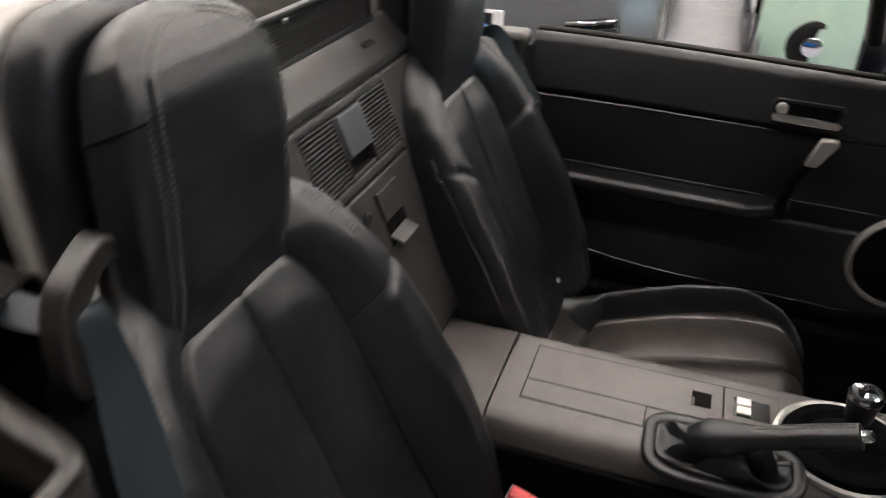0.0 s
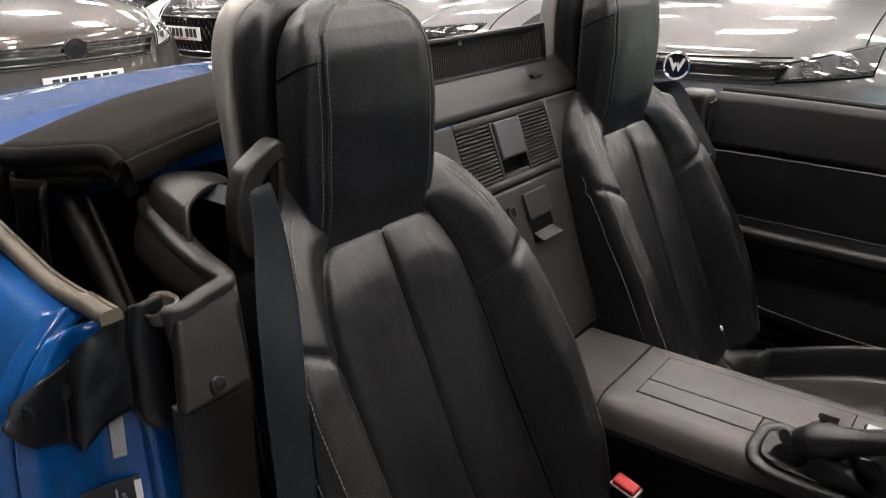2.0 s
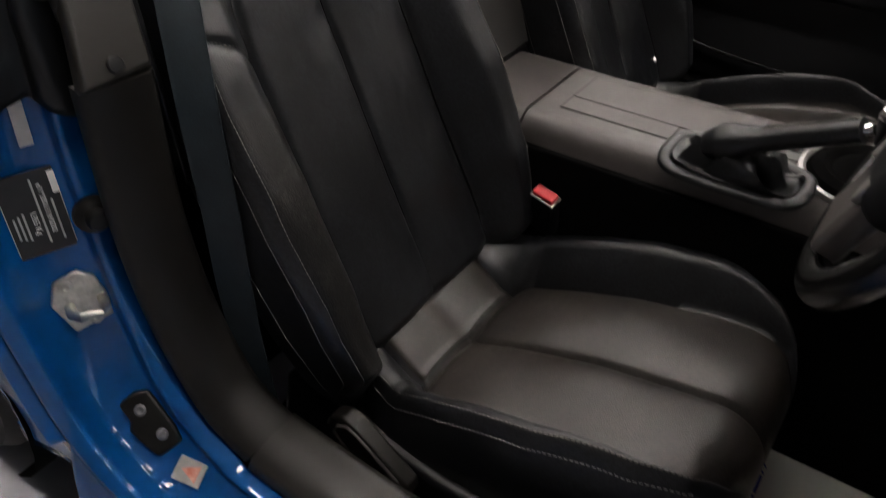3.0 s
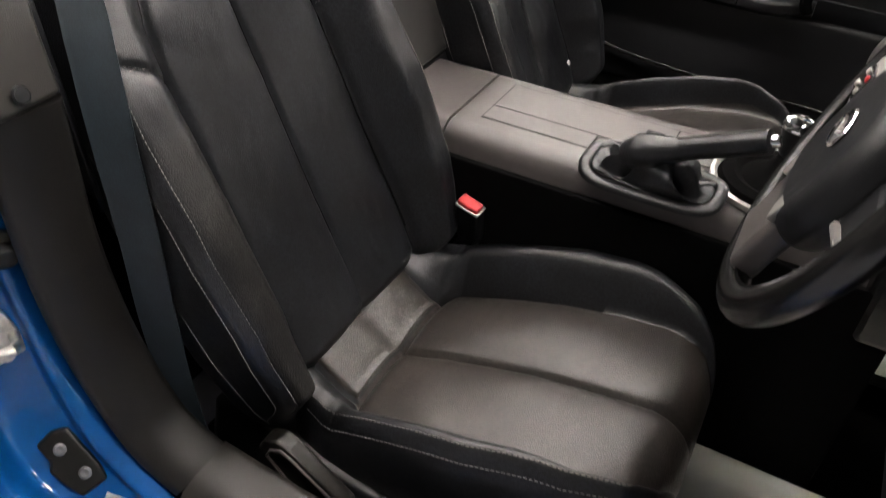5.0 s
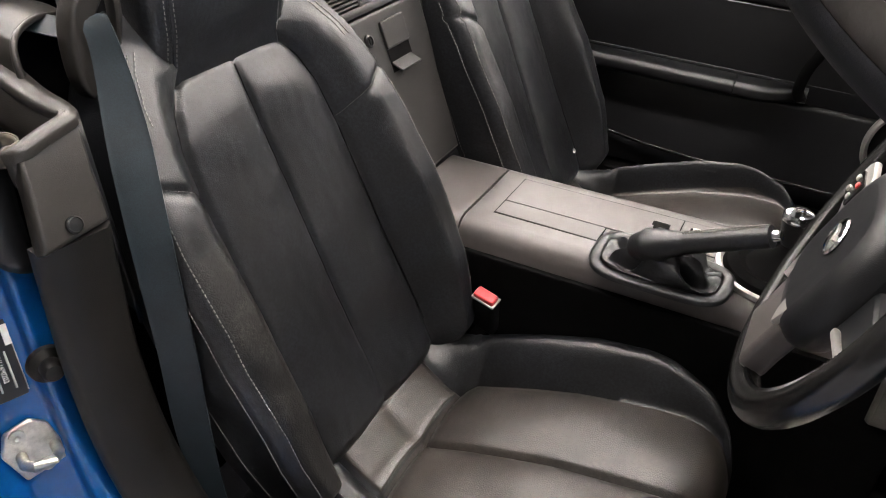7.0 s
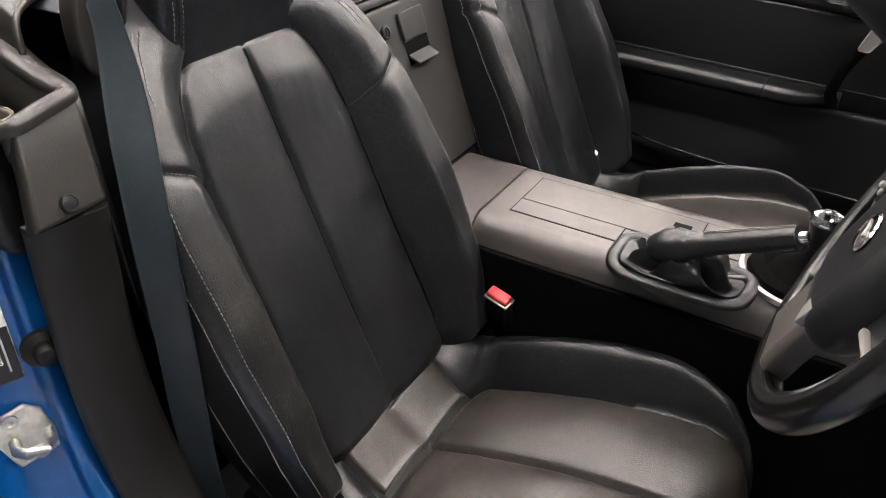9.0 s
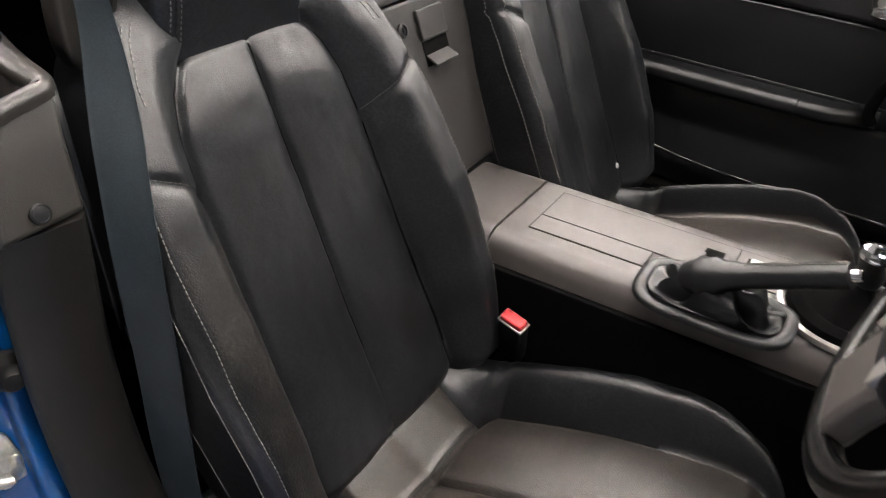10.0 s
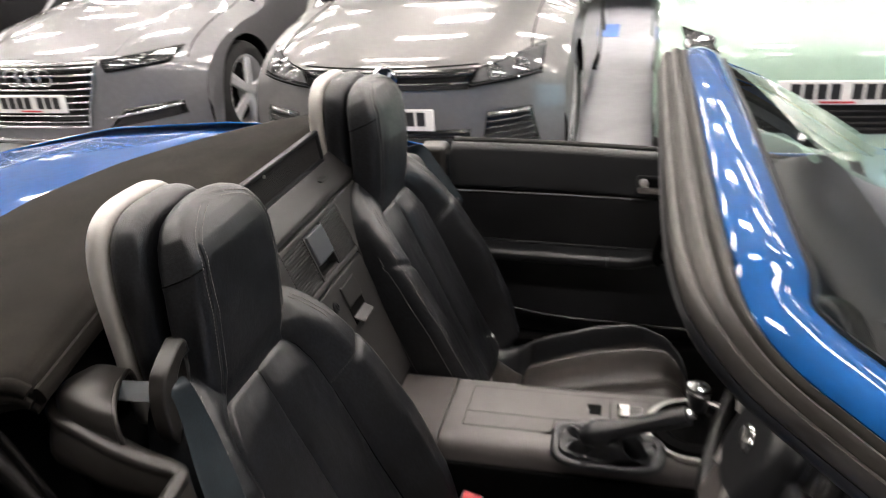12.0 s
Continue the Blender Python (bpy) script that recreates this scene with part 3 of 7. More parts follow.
def cush_z(u, x, outer):
    W, p = cush_edges(x, u * outer > 0)
    a = abs(u)
    base = 0.285 + 0.26 * x + 0.02 * math.sin(max(0, x) / 0.42 * math.pi)
    if x < 0.012:
        base += 0.010 * smooth01((0.012 - x) / 0.014) + 1.0 * max(0.0, -0.004 - x)
    hgt = 0.070 if u > 0 else 0.045 if outer < 0 else 0.028
    hgt *= smooth01((x + 0.085) / 0.11) * (1 - 0.65 * smooth01((x - 0.27) / 0.17))
    r = smooth01((a - p * 0.93) / max(0.02, (W - p) * 0.60))
    z = base + hgt * r
    if a < p:
        q = min(1, abs(a - p * 0.5) / (p * 0.5))
        z += 0.010 * (1 - q ** 2.5)
    z += 0.0018 * noise.noise(V(u * 14, x * 18, 1.7)) + 0.0006 * noise.noise(V(u * 22, x * 75, 5.7))
    if x > 0.01:
        z += groove(u, 0.005, 0.008)
    z += groove(a - p, 0.0045, 0.008)
    if a < p:
        z += groove(x - 0.012, 0.004, 0.007)
    e = max(0.0, (a / W - 0.84) / 0.16)
    lo = base - 0.06
    if e > 0:
        z = lo + (z - lo) * math.sqrt(max(0, 1 - min(1, e) ** 2.4))
    return z


SPLIT = 42 / 65   # share of the columns on the middle panels


def build_cushion(seat, outer):
    xs = np.concatenate([np.linspace(-0.10, 0.385, 110), np.linspace(0.389, 0.436, 20)])
    nu = 131
    verts, faces = [], []
    rows = []
    for x in xs:
        W = lerp(CW, x)
        fe = smooth01((x - 0.369) / 0.067)
        row = []
        for i in range(nu):
            t = -1 + 2 * i / (nu - 1)
            Ws, ps = cush_edges(x, t * outer > 0)
            q = abs(t)
            u = math.copysign(ps * q / SPLIT if q <= SPLIT else ps + (Ws - ps) * math.sin((q - SPLIT) / (1 - SPLIT) * math.pi / 2), t)
            z = cush_z(u, x, outer)
            front = (x - 0.369) / 0.067
            if front > 0:
                z -= 0.085 * (1 - math.sqrt(max(0, 1 - min(1, front) ** 2)))
            row.append((x, u, z))
        rows.append(row)
    # skirt down to the base
    full = []
    for row in rows:
        x0 = row[0][0]
        zb = 0.17
        left = [(x0, row[0][1] + 0.040, zb), (x0, row[0][1] + 0.010, zb + 0.04)]
        right = [(x0, row[-1][1] - 0.010, zb + 0.04), (x0, row[-1][1] - 0.040, zb)]
        full.append(left + row + right)
    k = len(full[0])
    for row in full:
        verts += [V(*p) for p in row]
    for r in range(len(full) - 1):
        for i in range(k - 1):
            faces.append((r * k + i, r * k + i + 1, (r + 1) * k + i + 1, (r + 1) * k + i))
        faces.append((r * k + k - 1, r * k, (r + 1) * k, (r + 1) * k + k - 1))
    faces.append(tuple(range(k)))
    last = len(full) - 1
    faces.append(tuple(last * k + i for i in range(k - 1, -1, -1)))
    ob = make("cushion", verts, faces, LEATHER_TOPLIT, seat, "faded black leather seat cushion, top light put into its colour", angle=75)
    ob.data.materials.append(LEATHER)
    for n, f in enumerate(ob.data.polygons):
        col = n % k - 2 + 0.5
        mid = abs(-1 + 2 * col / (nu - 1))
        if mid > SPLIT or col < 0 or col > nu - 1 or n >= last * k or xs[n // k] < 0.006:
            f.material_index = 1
    return ob


def cushion_stitching(seat, outer):
    bm = bmesh.new()

    def pt(x, off, l):
        u = outer * (lerp(CW, x) * 0.84 - off)
        return V(x, u, cush_z(u, x, outer) + l)
    for off in (0.010, 0.022):
        add_stitch(bm, curve_on(lambda x, l: pt(x, off, l), np.linspace(-0.03, 0.385, 120)))

    def inner_pt(x, off, l):
        u = -outer * (lerp(CW, x) - off)
        return V(x, u, cush_z(u, x, outer) + l)
    for off in (0.0035, 0.009):
        add_stitch(bm, curve_on(lambda x, l: inner_pt(x, off, l), np.linspace(0.02, 0.395, 110)), 0.006, 0.0038, 0.00042)
    return tagged(part("cushion_stitching", bm, THREAD, seat, "pale grey double stitching", smooth=False), kind="stuff")


LEVER = [(-0.074, 0.276), (-0.062, 0.298), (-0.040, 0.310), (-0.020, 0.302), (0.064, 0.240), (0.066, 0.222), (0.030, 0.168), (0.016, 0.170)]


def car_seat(outer, yc, label):
    """outer: the side (y sign) of the door."""
    seat = thing("car_seat", label, "car seat", (0, yc, 0.12), "car seats")
    build_backrest(seat)
    build_headrest(seat)
    build_cushion(seat, outer)
    head_stitching(seat)
    back_stitching(seat, outer)
    for sg in (-1, 0, 1):
        low = 0.20 if sg == 0 else 0.12
        sweep("backrest_seam", [back_pt(sg * lerp(P_TAB, s), s, 0.0004) for s in np.linspace(low, back_top(sg * lerp(P_TAB, 0.5)) - 0.012, 60)], circle(0.0014, 6), DARK, seat, "dark sewn seam", up=(1, 0, 0))
    for sg in (-1, 1):
        arc = [head_pt(0.812, a if sg > 0 else math.pi - a, 0.0002) for a in np.linspace(seam_angle(0.812) - 0.04, -radians(40), 40)]
        sweep("headrest_seam", arc, circle(0.0013, 6), DARK, seat, "dark sewn seam", up=REC_S)
    cushion_stitching(seat, outer)
    # worn strip at the rear of the cushion, its bright sheen put into the colour
    us, xs = np.linspace(-0.114, 0.114, 24), np.linspace(-0.060, 0.004, 14)
    sheet("rear_strip", lambda u, x: (x, u, cush_z(u, x, outer) + 0.0012), us, xs, LEATHER_TOPLIT, seat, "worn grey leather strip, its bright sheen put into the colour", thick=0.003)
    # worn outer bolster facing
    if outer < 0:
        sheet("bolster_patch", lambda s, q: back_pt(-(lerp(P_TAB, s) + 0.008 + q * (lerp(W_TAB, s) - 0.020 - lerp(P_TAB, s))), s, 0.0012),
              np.linspace(0.03, 0.44, 60), np.linspace(0, 1, 20), LEATHER_WORN, seat, "cracked and worn leather bolster panel")
    # base shell, rails and side shield
    box("seat_base", (-0.16, -0.19, 0.10), (0.36, 0.19, 0.20), TRIM, seat, bevel=0.02)
    for sg in (-1, 1):
        box("seat_rail", (-0.22, sg * 0.17 - 0.02, 0.06), (0.42, sg * 0.17 + 0.02, 0.10), TRIM, seat, bevel=0.006)
    shield = prism("side_shield", [(-0.17, 0.12), (-0.195, 0.20), (-0.175, 0.285), (-0.125, 0.318), (-0.09, 0.29), (-0.05, 0.262), (0.1, 0.24), (0.30, 0.25), (0.34, 0.23), (0.34, 0.15), (0.30, 0.12)],
                   0.045, axes(V(0, outer * 0.165 + (0 if outer < 0 else 0.045), 0), V(1, 0, 0), V(0, 0, 1), V(0, -1, 0)), TRIM, seat, "black plastic seat side shield", bevel=0.012, segs=3)
    lever = prism("recline_lever", LEVER,
                  0.026, axes(V(0, outer * 0.2105 + (0 if outer < 0 else 0.026), 0), V(1, 0, 0), V(0, 0, 1), V(0, -1, 0)), PILLAR, seat, "black plastic recline lever", bevel=0.004, segs=2)
    mid = V(sum(p[0] for p in LEVER) / 8, 0, sum(p[1] for p in LEVER) / 8)
    sweep("lever_rim", [V(p[0], outer * 0.2375, p[1]).lerp(V(mid.x, outer * 0.2375, mid.z), 0.22) for p in LEVER], circle(0.0030, 8), CONSOLE, lever, "", up=(0, 1, 0), closed=True)
    for ob in seat.children:
        ob.location.z -= 0.12
    return seat


driver_seat = car_seat(-1, -0.358, "black leather bucket seat with worn bolster and pale stitching")
passenger_seat = car_seat(1, 0.36, "black leather bucket seat with pale stitching beside the console")
button = lathe("seat_button", [(0.0055, 0), (0.006, 0.001), (0.005, 0.003), (0.0, 0.0035)], WHITE, passenger_seat, "small white round button", 16,
               Matrix.Translation(back_pt(0.125, 0.125) + V(0, 0, -0.12)) @ REC_N.to_track_quat("Z", "Y").to_matrix().to_4x4())


# ---- the roadster: shell ----
car = thing("roadster", "blue open-top roadster with folded black soft top", "car", (0, 0, 0))


def smooth_tab(pts, n):
    return catmull(pts, n)


TOP_Z = [(-1.95, 0.74), (-1.7, 0.84), (-1.3, 0.905), (-0.9, 0.925), (-0.6, 0.915), (-0.45, 0.892), (-0.31, 0.866)]
AXLE_X, AXLE_Z, ARCH = -0.78, 0.31, 0.335


def quarter(sg):
    """A rear wing: from the cockpit ledge over the haunch down to the sill."""
    xs = np.concatenate([np.linspace(-1.95, -1.2, 20), np.linspace(-1.19, -0.31, 60)])
    vs = np.linspace(0, 1, 40)

    def fn(x, v):
        zt = lerp(TOP_Z, x)
        z = zt - (zt - 0.20) * v ** 1.05
        drop = zt - z
        tuck = 0.10 * smooth01((-x - 1.3) / 0.65)
        y = 0.735 - tuck + 0.105 * math.sqrt(min(1, drop / 0.12)) * (1 - 0.25 * smooth01((drop - 0.35) / 0.3))
        fl = math.hypot(x - AXLE_X, z - AXLE_Z) - ARCH
        y += 0.012 * math.exp(-(fl / 0.05) ** 2)
        return (x, sg * y, z)
    return sheet("rear_wing", fn, xs, vs, BLUE, car, "glossy blue rear wing", thick=0.006,
                 keep=lambda x, v: math.hypot(x - AXLE_X, fn(x, v)[2] - AXLE_Z) > ARCH)


def rear_wheel(sg, x):
    w = lathe("wheel", [(0.20, -0.09), (0.29, -0.095), (0.308, -0.075), (0.31, 0.0), (0.308, 0.075), (0.29, 0.095), (0.215, 0.09), (0.205, 0.06), (0.20, 0.0)], TYRE, car, "black tyre on a silver wheel", 48,
              axes(V(x, sg * 0.735, 0.31), V(1, 0, 0), V(0, 0, 1), V(0, -sg, 0)) if sg > 0 else axes(V(x, sg * 0.735, 0.31), V(1, 0, 0), V(0, 0, -1), V(0, 1, 0)))
    lathe("rim", [(0.0, 0.02), (0.05, 0.03), (0.19, 0.0), (0.205, 0.05), (0.212, 0.055), (0.20, -0.05)], ALLOY, w, "", 32, axes(V(x, sg * 0.76, 0.31), V(1, 0, 0), V(0, 0, -sg), V(0, sg, 0)))
    return w


for sg in (-1, 1):
    quarter(sg)
    rear_wheel(sg, AXLE_X)
    rear_wheel(sg, 1.55)
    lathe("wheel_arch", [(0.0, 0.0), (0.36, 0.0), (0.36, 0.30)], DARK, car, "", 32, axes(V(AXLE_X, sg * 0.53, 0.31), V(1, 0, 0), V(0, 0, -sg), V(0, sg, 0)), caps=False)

# rear deck, tail and nose
sheet("boot_lid", lambda x, y: (x, y, lerp([(-1.95, 0.775), (-1.7, 0.865), (-1.3, 0.925), (-0.95, 0.945), (-0.7, 0.945)], x) + 0.012 - 0.045 * (y / 0.72) ** 2),
      np.linspace(-1.95, -0.70, 40), np.linspace(-0.66, 0.66, 40), BLUE, car, "glossy blue boot lid", thick=0.01)
sheet("tail_panel", lambda z, y: (-1.95 - 0.06 * math.cos(y / 0.75 * 1.3) * math.sin((z - 0.2) / 0.58 * math.pi), y, z), np.linspace(0.2, 0.78, 14), np.linspace(-0.72, 0.72, 24), BLUE, car, thick=0.01)
sheet("bonnet", lambda x, y: (x, y, lerp([(0.95, 0.865), (1.5, 0.80), (2.0, 0.66), (2.05, 0.5)], x) + 0.03 - 0.12 * (abs(y) / 0.85) ** 3 * (1 + 0.5 * smooth01((x - 1.4) / 0.6))),
      np.linspace(0.95, 2.05, 40), np.linspace(-0.84, 0.84, 40), BLUE, car, "glossy blue bonnet", thick=0.008)
for sg in (-1, 1):
    sheet("front_wing", lambda x, v: (x, sg * (0.84 + 0.02 * math.sin(v * math.pi)), 0.22 + v * (lerp([(0.78, 0.86), (1.5, 0.71), (2.05, 0.38)], x) - 0.22)),
          np.linspace(0.78, 2.04, 50), np.linspace(0, 1, 20), BLUE, car, thick=0.006,
          keep=lambda x, v: math.hypot(x - 1.55, 0.22 + v * (lerp([(0.78, 0.86), (1.5, 0.71), (2.05, 0.38)], x) - 0.22) - 0.31) > ARCH)
sheet("nose_panel", lambda z, y: (2.05 + 0.03 - 0.12 * (y / 0.84) ** 2, y, z), np.linspace(0.2, 0.52, 8), np.linspace(-0.84, 0.84, 20), BLUE, car, thick=0.01)

# door aperture on the open side: painted jamb and rocker
A_PTS = [(-0.258, -0.684, 0.90), (-0.264, -0.688, 0.80), (-0.256, -0.694, 0.62), (-0.230, -0.703, 0.47), (-0.180, -0.714, 0.378), (-0.11, -0.718, 0.325), (-0.03, -0.722, 0.305), (0.30, -0.722, 0.30), (0.86, -0.722, 0.32)]
B_PTS = [(-0.315, -0.745, 0.872), (-0.300, -0.815, 0.80), (-0.305, -0.832, 0.62), (-0.290, -0.832, 0.45), (-0.262, -0.832, 0.355), (-0.20, -0.832, 0.30), (-0.10, -0.832, 0.275), (0.30, -0.832, 0.265), (0.86, -0.832, 0.28)]
A_C, B_C = smooth_tab(A_PTS, 10), smooth_tab(B_PTS, 10)


def jamb_pt(i, u):
    a, b = A_C[i], B_C[i]
    p = a.lerp(b, u)
    d = (b - a)
    nrm = V(0.75, -0.55, 0.35).normalized()
    h = -0.020 * smooth01((u - 0.16) / 0.10) + 0.028 * smooth01((u - 0.72) / 0.14) + 0.006 * math.sin(u * 9)
    return p + nrm * h


sheet("door_jamb", lambda i, u: jamb_pt(int(i), u), list(range(4, len(A_C))), list(np.linspace(0, 1, 40)), BLUE, car, "glossy blue painted door jamb", thick=0.004)
sheet("rocker_panel", lambda i, v: (B_C[int(i)] + V(0, -0.022 * math.sin(v * math.pi * 0.6), -0.16 * v)), list(range(40, len(B_C))), list(np.linspace(0, 1, 10)), BLUE, car, thick=0.005)
sheet("wing_edge", lambda i, v: (B_C[int(i)] + V(-0.012 * v, -0.020 * math.sin(v * math.pi / 2), 0.0)), list(range(0, 41)), list(np.linspace(0, 1, 5)), BLUE, car, thick=0.003)
# sticker, label, type plate, striker, buffer, connector
JN = V(0.62, -0.72, 0.12).normalized()


def flat(name, w, h, m, material, parent, label="", t=0.0012):
    return part(name, bm_box((w, h, t), 0.0004, 1, m), material, parent, label)


def jamb_frame(i, u, lift=0.0, tilt=0.0):
    """A frame on the jamb's own surface: x across, y up along it, z out."""
    p = jamb_pt(i, u)
    y = (jamb_pt(max(i - 3, 0), u) - jamb_pt(min(i + 3, len(A_C) - 1), u)).normalized()
    z = (A_C[i] - B_C[i]).cross(y).normalized()
    z = z if z.dot(JN) > 0 else -z
    x = y.cross(z).normalized()
    return axes(p + z * lift, x, y, z) @ pose(0, 0, 0, 0, 0, tilt)


strip = jamb_frame(13, 0.43, 0.006)
flat("label_strip", 0.014, 0.076, strip, LABEL, car, "silver adhesive label strip")
pl = jamb_frame(19, 0.53, 0.008)
type_plate = flat("type_plate", 0.058, 0.100, pl, PLATE_BLACK, car, "black type plate with white print")
for k, (w, x) in enumerate(((0.050, 0.0190), (0.078, 0.0045), (0.034, -0.0125), (0.030, -0.0175), (0.026, -0.0225))):
    flat("print_bar", 0.0022, w, pl @ Matrix.Translation((x, 0.002 if w > 0.05 else -0.012, 0.0012)), PRINT, type_plate)
flat("print_tag", 0.007, 0.026, pl @ Matrix.Translation((0.026, 0.032, 0.0012)), WHITE, type_plate)
for body, x, y, size in (("e11*2001/116*0202", 0.0115, 0.004, 0.0075), ("1355 Kg", -0.0030, -0.010, 0.0085)):
    text("words", body, size, pl @ Matrix.Translation((x, y, 0.0012)) @ pose(0, 0, 0, 0, 0, -90), WHITE, type_plate, "white printed words", 0.0002)
for x in (-0.029, 0.029):
    flat("print_bar", 0.001, 0.09, pl @ Matrix.Translation((x, 0, 0.0011)), PRINT, type_plate)

st = jamb_frame(26, 0.48, 0.005, 12)
striker = prism("striker_plate", [(-0.024, -0.034), (0.022, -0.036), (0.03, -0.01), (0.03, 0.02), (0.018, 0.036), (-0.012, 0.036), (-0.028, 0.012)], 0.007, st, ZINC, car, "zinc plated door striker", bevel=0.003)
sweep("striker_loop", [st @ V(*p) for p in [(-0.012, 0.0, 0.004), (-0.012, 0.0, 0.026), (-0.004, -0.003, 0.036), (0.016, -0.008, 0.036), (0.022, -0.010, 0.026), (0.022, -0.010, 0.004)]], circle(0.0062, 10), ZINC, striker, up=(0.2, 0.9, 0.3))
for p in ((-0.002, 0.026), (0.004, -0.026)):
    lathe("bolt", [(0.0085, 0.0), (0.0085, 0.005), (0.004, 0.006), (0.0, 0.004)], ZINC, striker, "", 12, st @ Matrix.Translation((p[0], p[1], 0.006)))
bf = jamb_frame(20, 0.12, 0.002)
lathe("door_buffer", [(0.022, 0), (0.021, 0.006), (0.012, 0.010), (0.012, 0.022), (0.009, 0.026), (0.0, 0.027)], RUBBER, car, "black rubber door buffer", 20, bf)
cn = jamb_frame(43, 0.42, 0.004, 0)
conn = prism("door_switch_plate", [(-0.016, -0.042), (0.018, -0.042), (0.022, -0.02), (0.022, 0.036), (0.006, 0.044), (-0.018, 0.040), (-0.018, 0.014), (-0.026, 0.006), (-0.022, -0.02)], 0.010, cn, RUBBER, car, "black door contact plate", bevel=0.004)
for p in ((0.0, 0.020), (0.004, -0.020)):
    lathe("screw", [(0.0075, 0.0), (0.0075, 0.002), (0.005, 0.0035), (0.0, 0.002)], LAMP_GREY, conn, "", 14, cn @ Matrix.Translation((p[0], p[1], 0.009)))
sk = jamb_frame(54, 0.46, 0.006, 20)
stick = flat("warning_sticker", 0.030, 0.038, sk, LABEL, car, "silver warning sticker with a red triangle")
prism("red_triangle", [(-0.011, -0.012), (0.011, -0.012), (0.0, 0.012)], 0.0006, sk @ Matrix.Translation((0, 0, 0.0007)), STICKER, stick, "faded orange red triangle", bevel=0)

# B pillar trim that runs down into the sill
band = smooth_tab([(-0.193, -0.677, 0.779), (-0.197, -0.679, 0.70), (-0.197, -0.682, 0.60), (-0.178, -0.686, 0.485), (-0.136, -0.688, 0.390), (-0.075, -0.684, 0.338)], 12)
bn = len(band)


def band_up(i):
    t = smooth01((i / (bn - 1) - 0.25) / 0.75)
    return V(1, -0.12, 0.05).normalized().lerp(V(0.05, -0.25, 1).normalized(), t).normalized()



def half_band(w, t, r=0.010):
    return [(-w, -t), (w, -t), (w, -r), (w - r, 0), (-w + r, 0), (-w, -r)]


pillar = thing("pillar_trim", "textured black plastic pillar and sill trim", "car trim", (0, 0, 0))
lower = sweep("pillar_cover", band, half_band(0.0395, 0.022, 0.008), PILLAR_SHADED, pillar, "textured black pillar cover", up=band_up)
sill_line = [(-0.0765, -0.684, 0.3385), (0.1, -0.682, 0.318), (0.4, -0.682, 0.312), (0.86, -0.682, 0.330)]
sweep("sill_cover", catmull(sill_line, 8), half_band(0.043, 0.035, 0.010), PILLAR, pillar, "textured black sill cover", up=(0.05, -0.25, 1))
HEAD_U, HEAD_N = V(-0.36, 0, 0.933).normalized(), V(0.933, 0, 0.36).normalized()
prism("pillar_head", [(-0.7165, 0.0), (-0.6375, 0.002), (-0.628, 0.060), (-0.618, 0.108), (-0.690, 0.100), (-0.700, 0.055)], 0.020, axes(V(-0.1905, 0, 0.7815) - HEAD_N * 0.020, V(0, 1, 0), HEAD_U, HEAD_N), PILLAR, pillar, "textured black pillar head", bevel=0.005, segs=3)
scr = axes(V(-0.1952, -0.676, 0.7955) + HEAD_N * 0.001, V(0, 1, 0), HEAD_U, HEAD_N)
lathe("trim_clip", [(0.0088, 0.0), (0.0088, 0.0022), (0.0074, 0.0034), (0.0066, 0.0024), (0.0045, 0.0028), (0.0, 0.003)], TRIM, pillar, "round black plastic trim clip", 20, scr)

# the belt tower: a ledge that climbs from the pillar head round a hooded belt outlet
tower = thing("belt_tower", "black moulded seat belt tower with hooded outlet", "car trim", (0, 0, 0))
ledge = catmull([(-0.452, -0.560, 0.914), (-0.436, -0.580, 0.911), (-0.384, -0.594, 0.901), (-0.338, -0.603, 0.889), (-0.300, -0.607, 0.879), (-0.262, -0.614, 0.878), (-0.238, -0.622, 0.880)], 8)
ledge += catmull([(-0.230, -0.628, 0.8805), (-0.2285, -0.636, 0.879), (-0.2275, -0.660, 0.8755), (-0.226, -0.686, 0.871), (-0.236, -0.694, 0.869)], 6)
LEDGE = [(-0.0085, -0.007), (0.0085, -0.007), (0.009, 0.000), (0.0065, 0.0042), (0.0, 0.0055), (-0.0065, 0.0042), (-0.009, 0.000)]


def ledge_w(t):
    """The ledge is broad beside the hood and narrows towards the pillar head."""
    return lerp([(0, 1.3), (0.14, 1.7), (0.33, 1.7), (0.55, 1.35), (0.68, 1.0), (1, 0.95)], t)


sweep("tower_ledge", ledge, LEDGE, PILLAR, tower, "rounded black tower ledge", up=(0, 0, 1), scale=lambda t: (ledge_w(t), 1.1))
ln = len(ledge)


def tower_wall(i, v):
    """The scooped outer wall that hangs under the ledge."""
    p = ledge[int(i)]
    t = i / (ln - 1)
    drop = lerp([(0.0, 0.100), (0.3, 0.095), (0.55, 0.070), (0.75, 0.032), (1.0, 0.030)], t)
    out = 0.0062 * ledge_w(t) * (1 - smooth01((t - 0.66) / 0.1))
    belly = -0.020 * math.sin(v * math.pi) * (1 - t) + 0.030 * smooth01((v - 0.45) / 0.55) * (1 - t)
    return p + V(-0.006 * v * (1 - t), -out + belly, -0.004 - drop * v)


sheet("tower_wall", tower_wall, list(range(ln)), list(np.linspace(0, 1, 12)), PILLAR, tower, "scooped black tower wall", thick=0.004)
sheet("tower_inner", lambda i, v: ledge[int(i)] + V(0.0, 0.007 + 0.012 * v, -0.004 - 0.26 * v), list(range(0, ln - 20)), list(np.linspace(0, 1, 8)), TRIM, tower, "", thick=0.004)
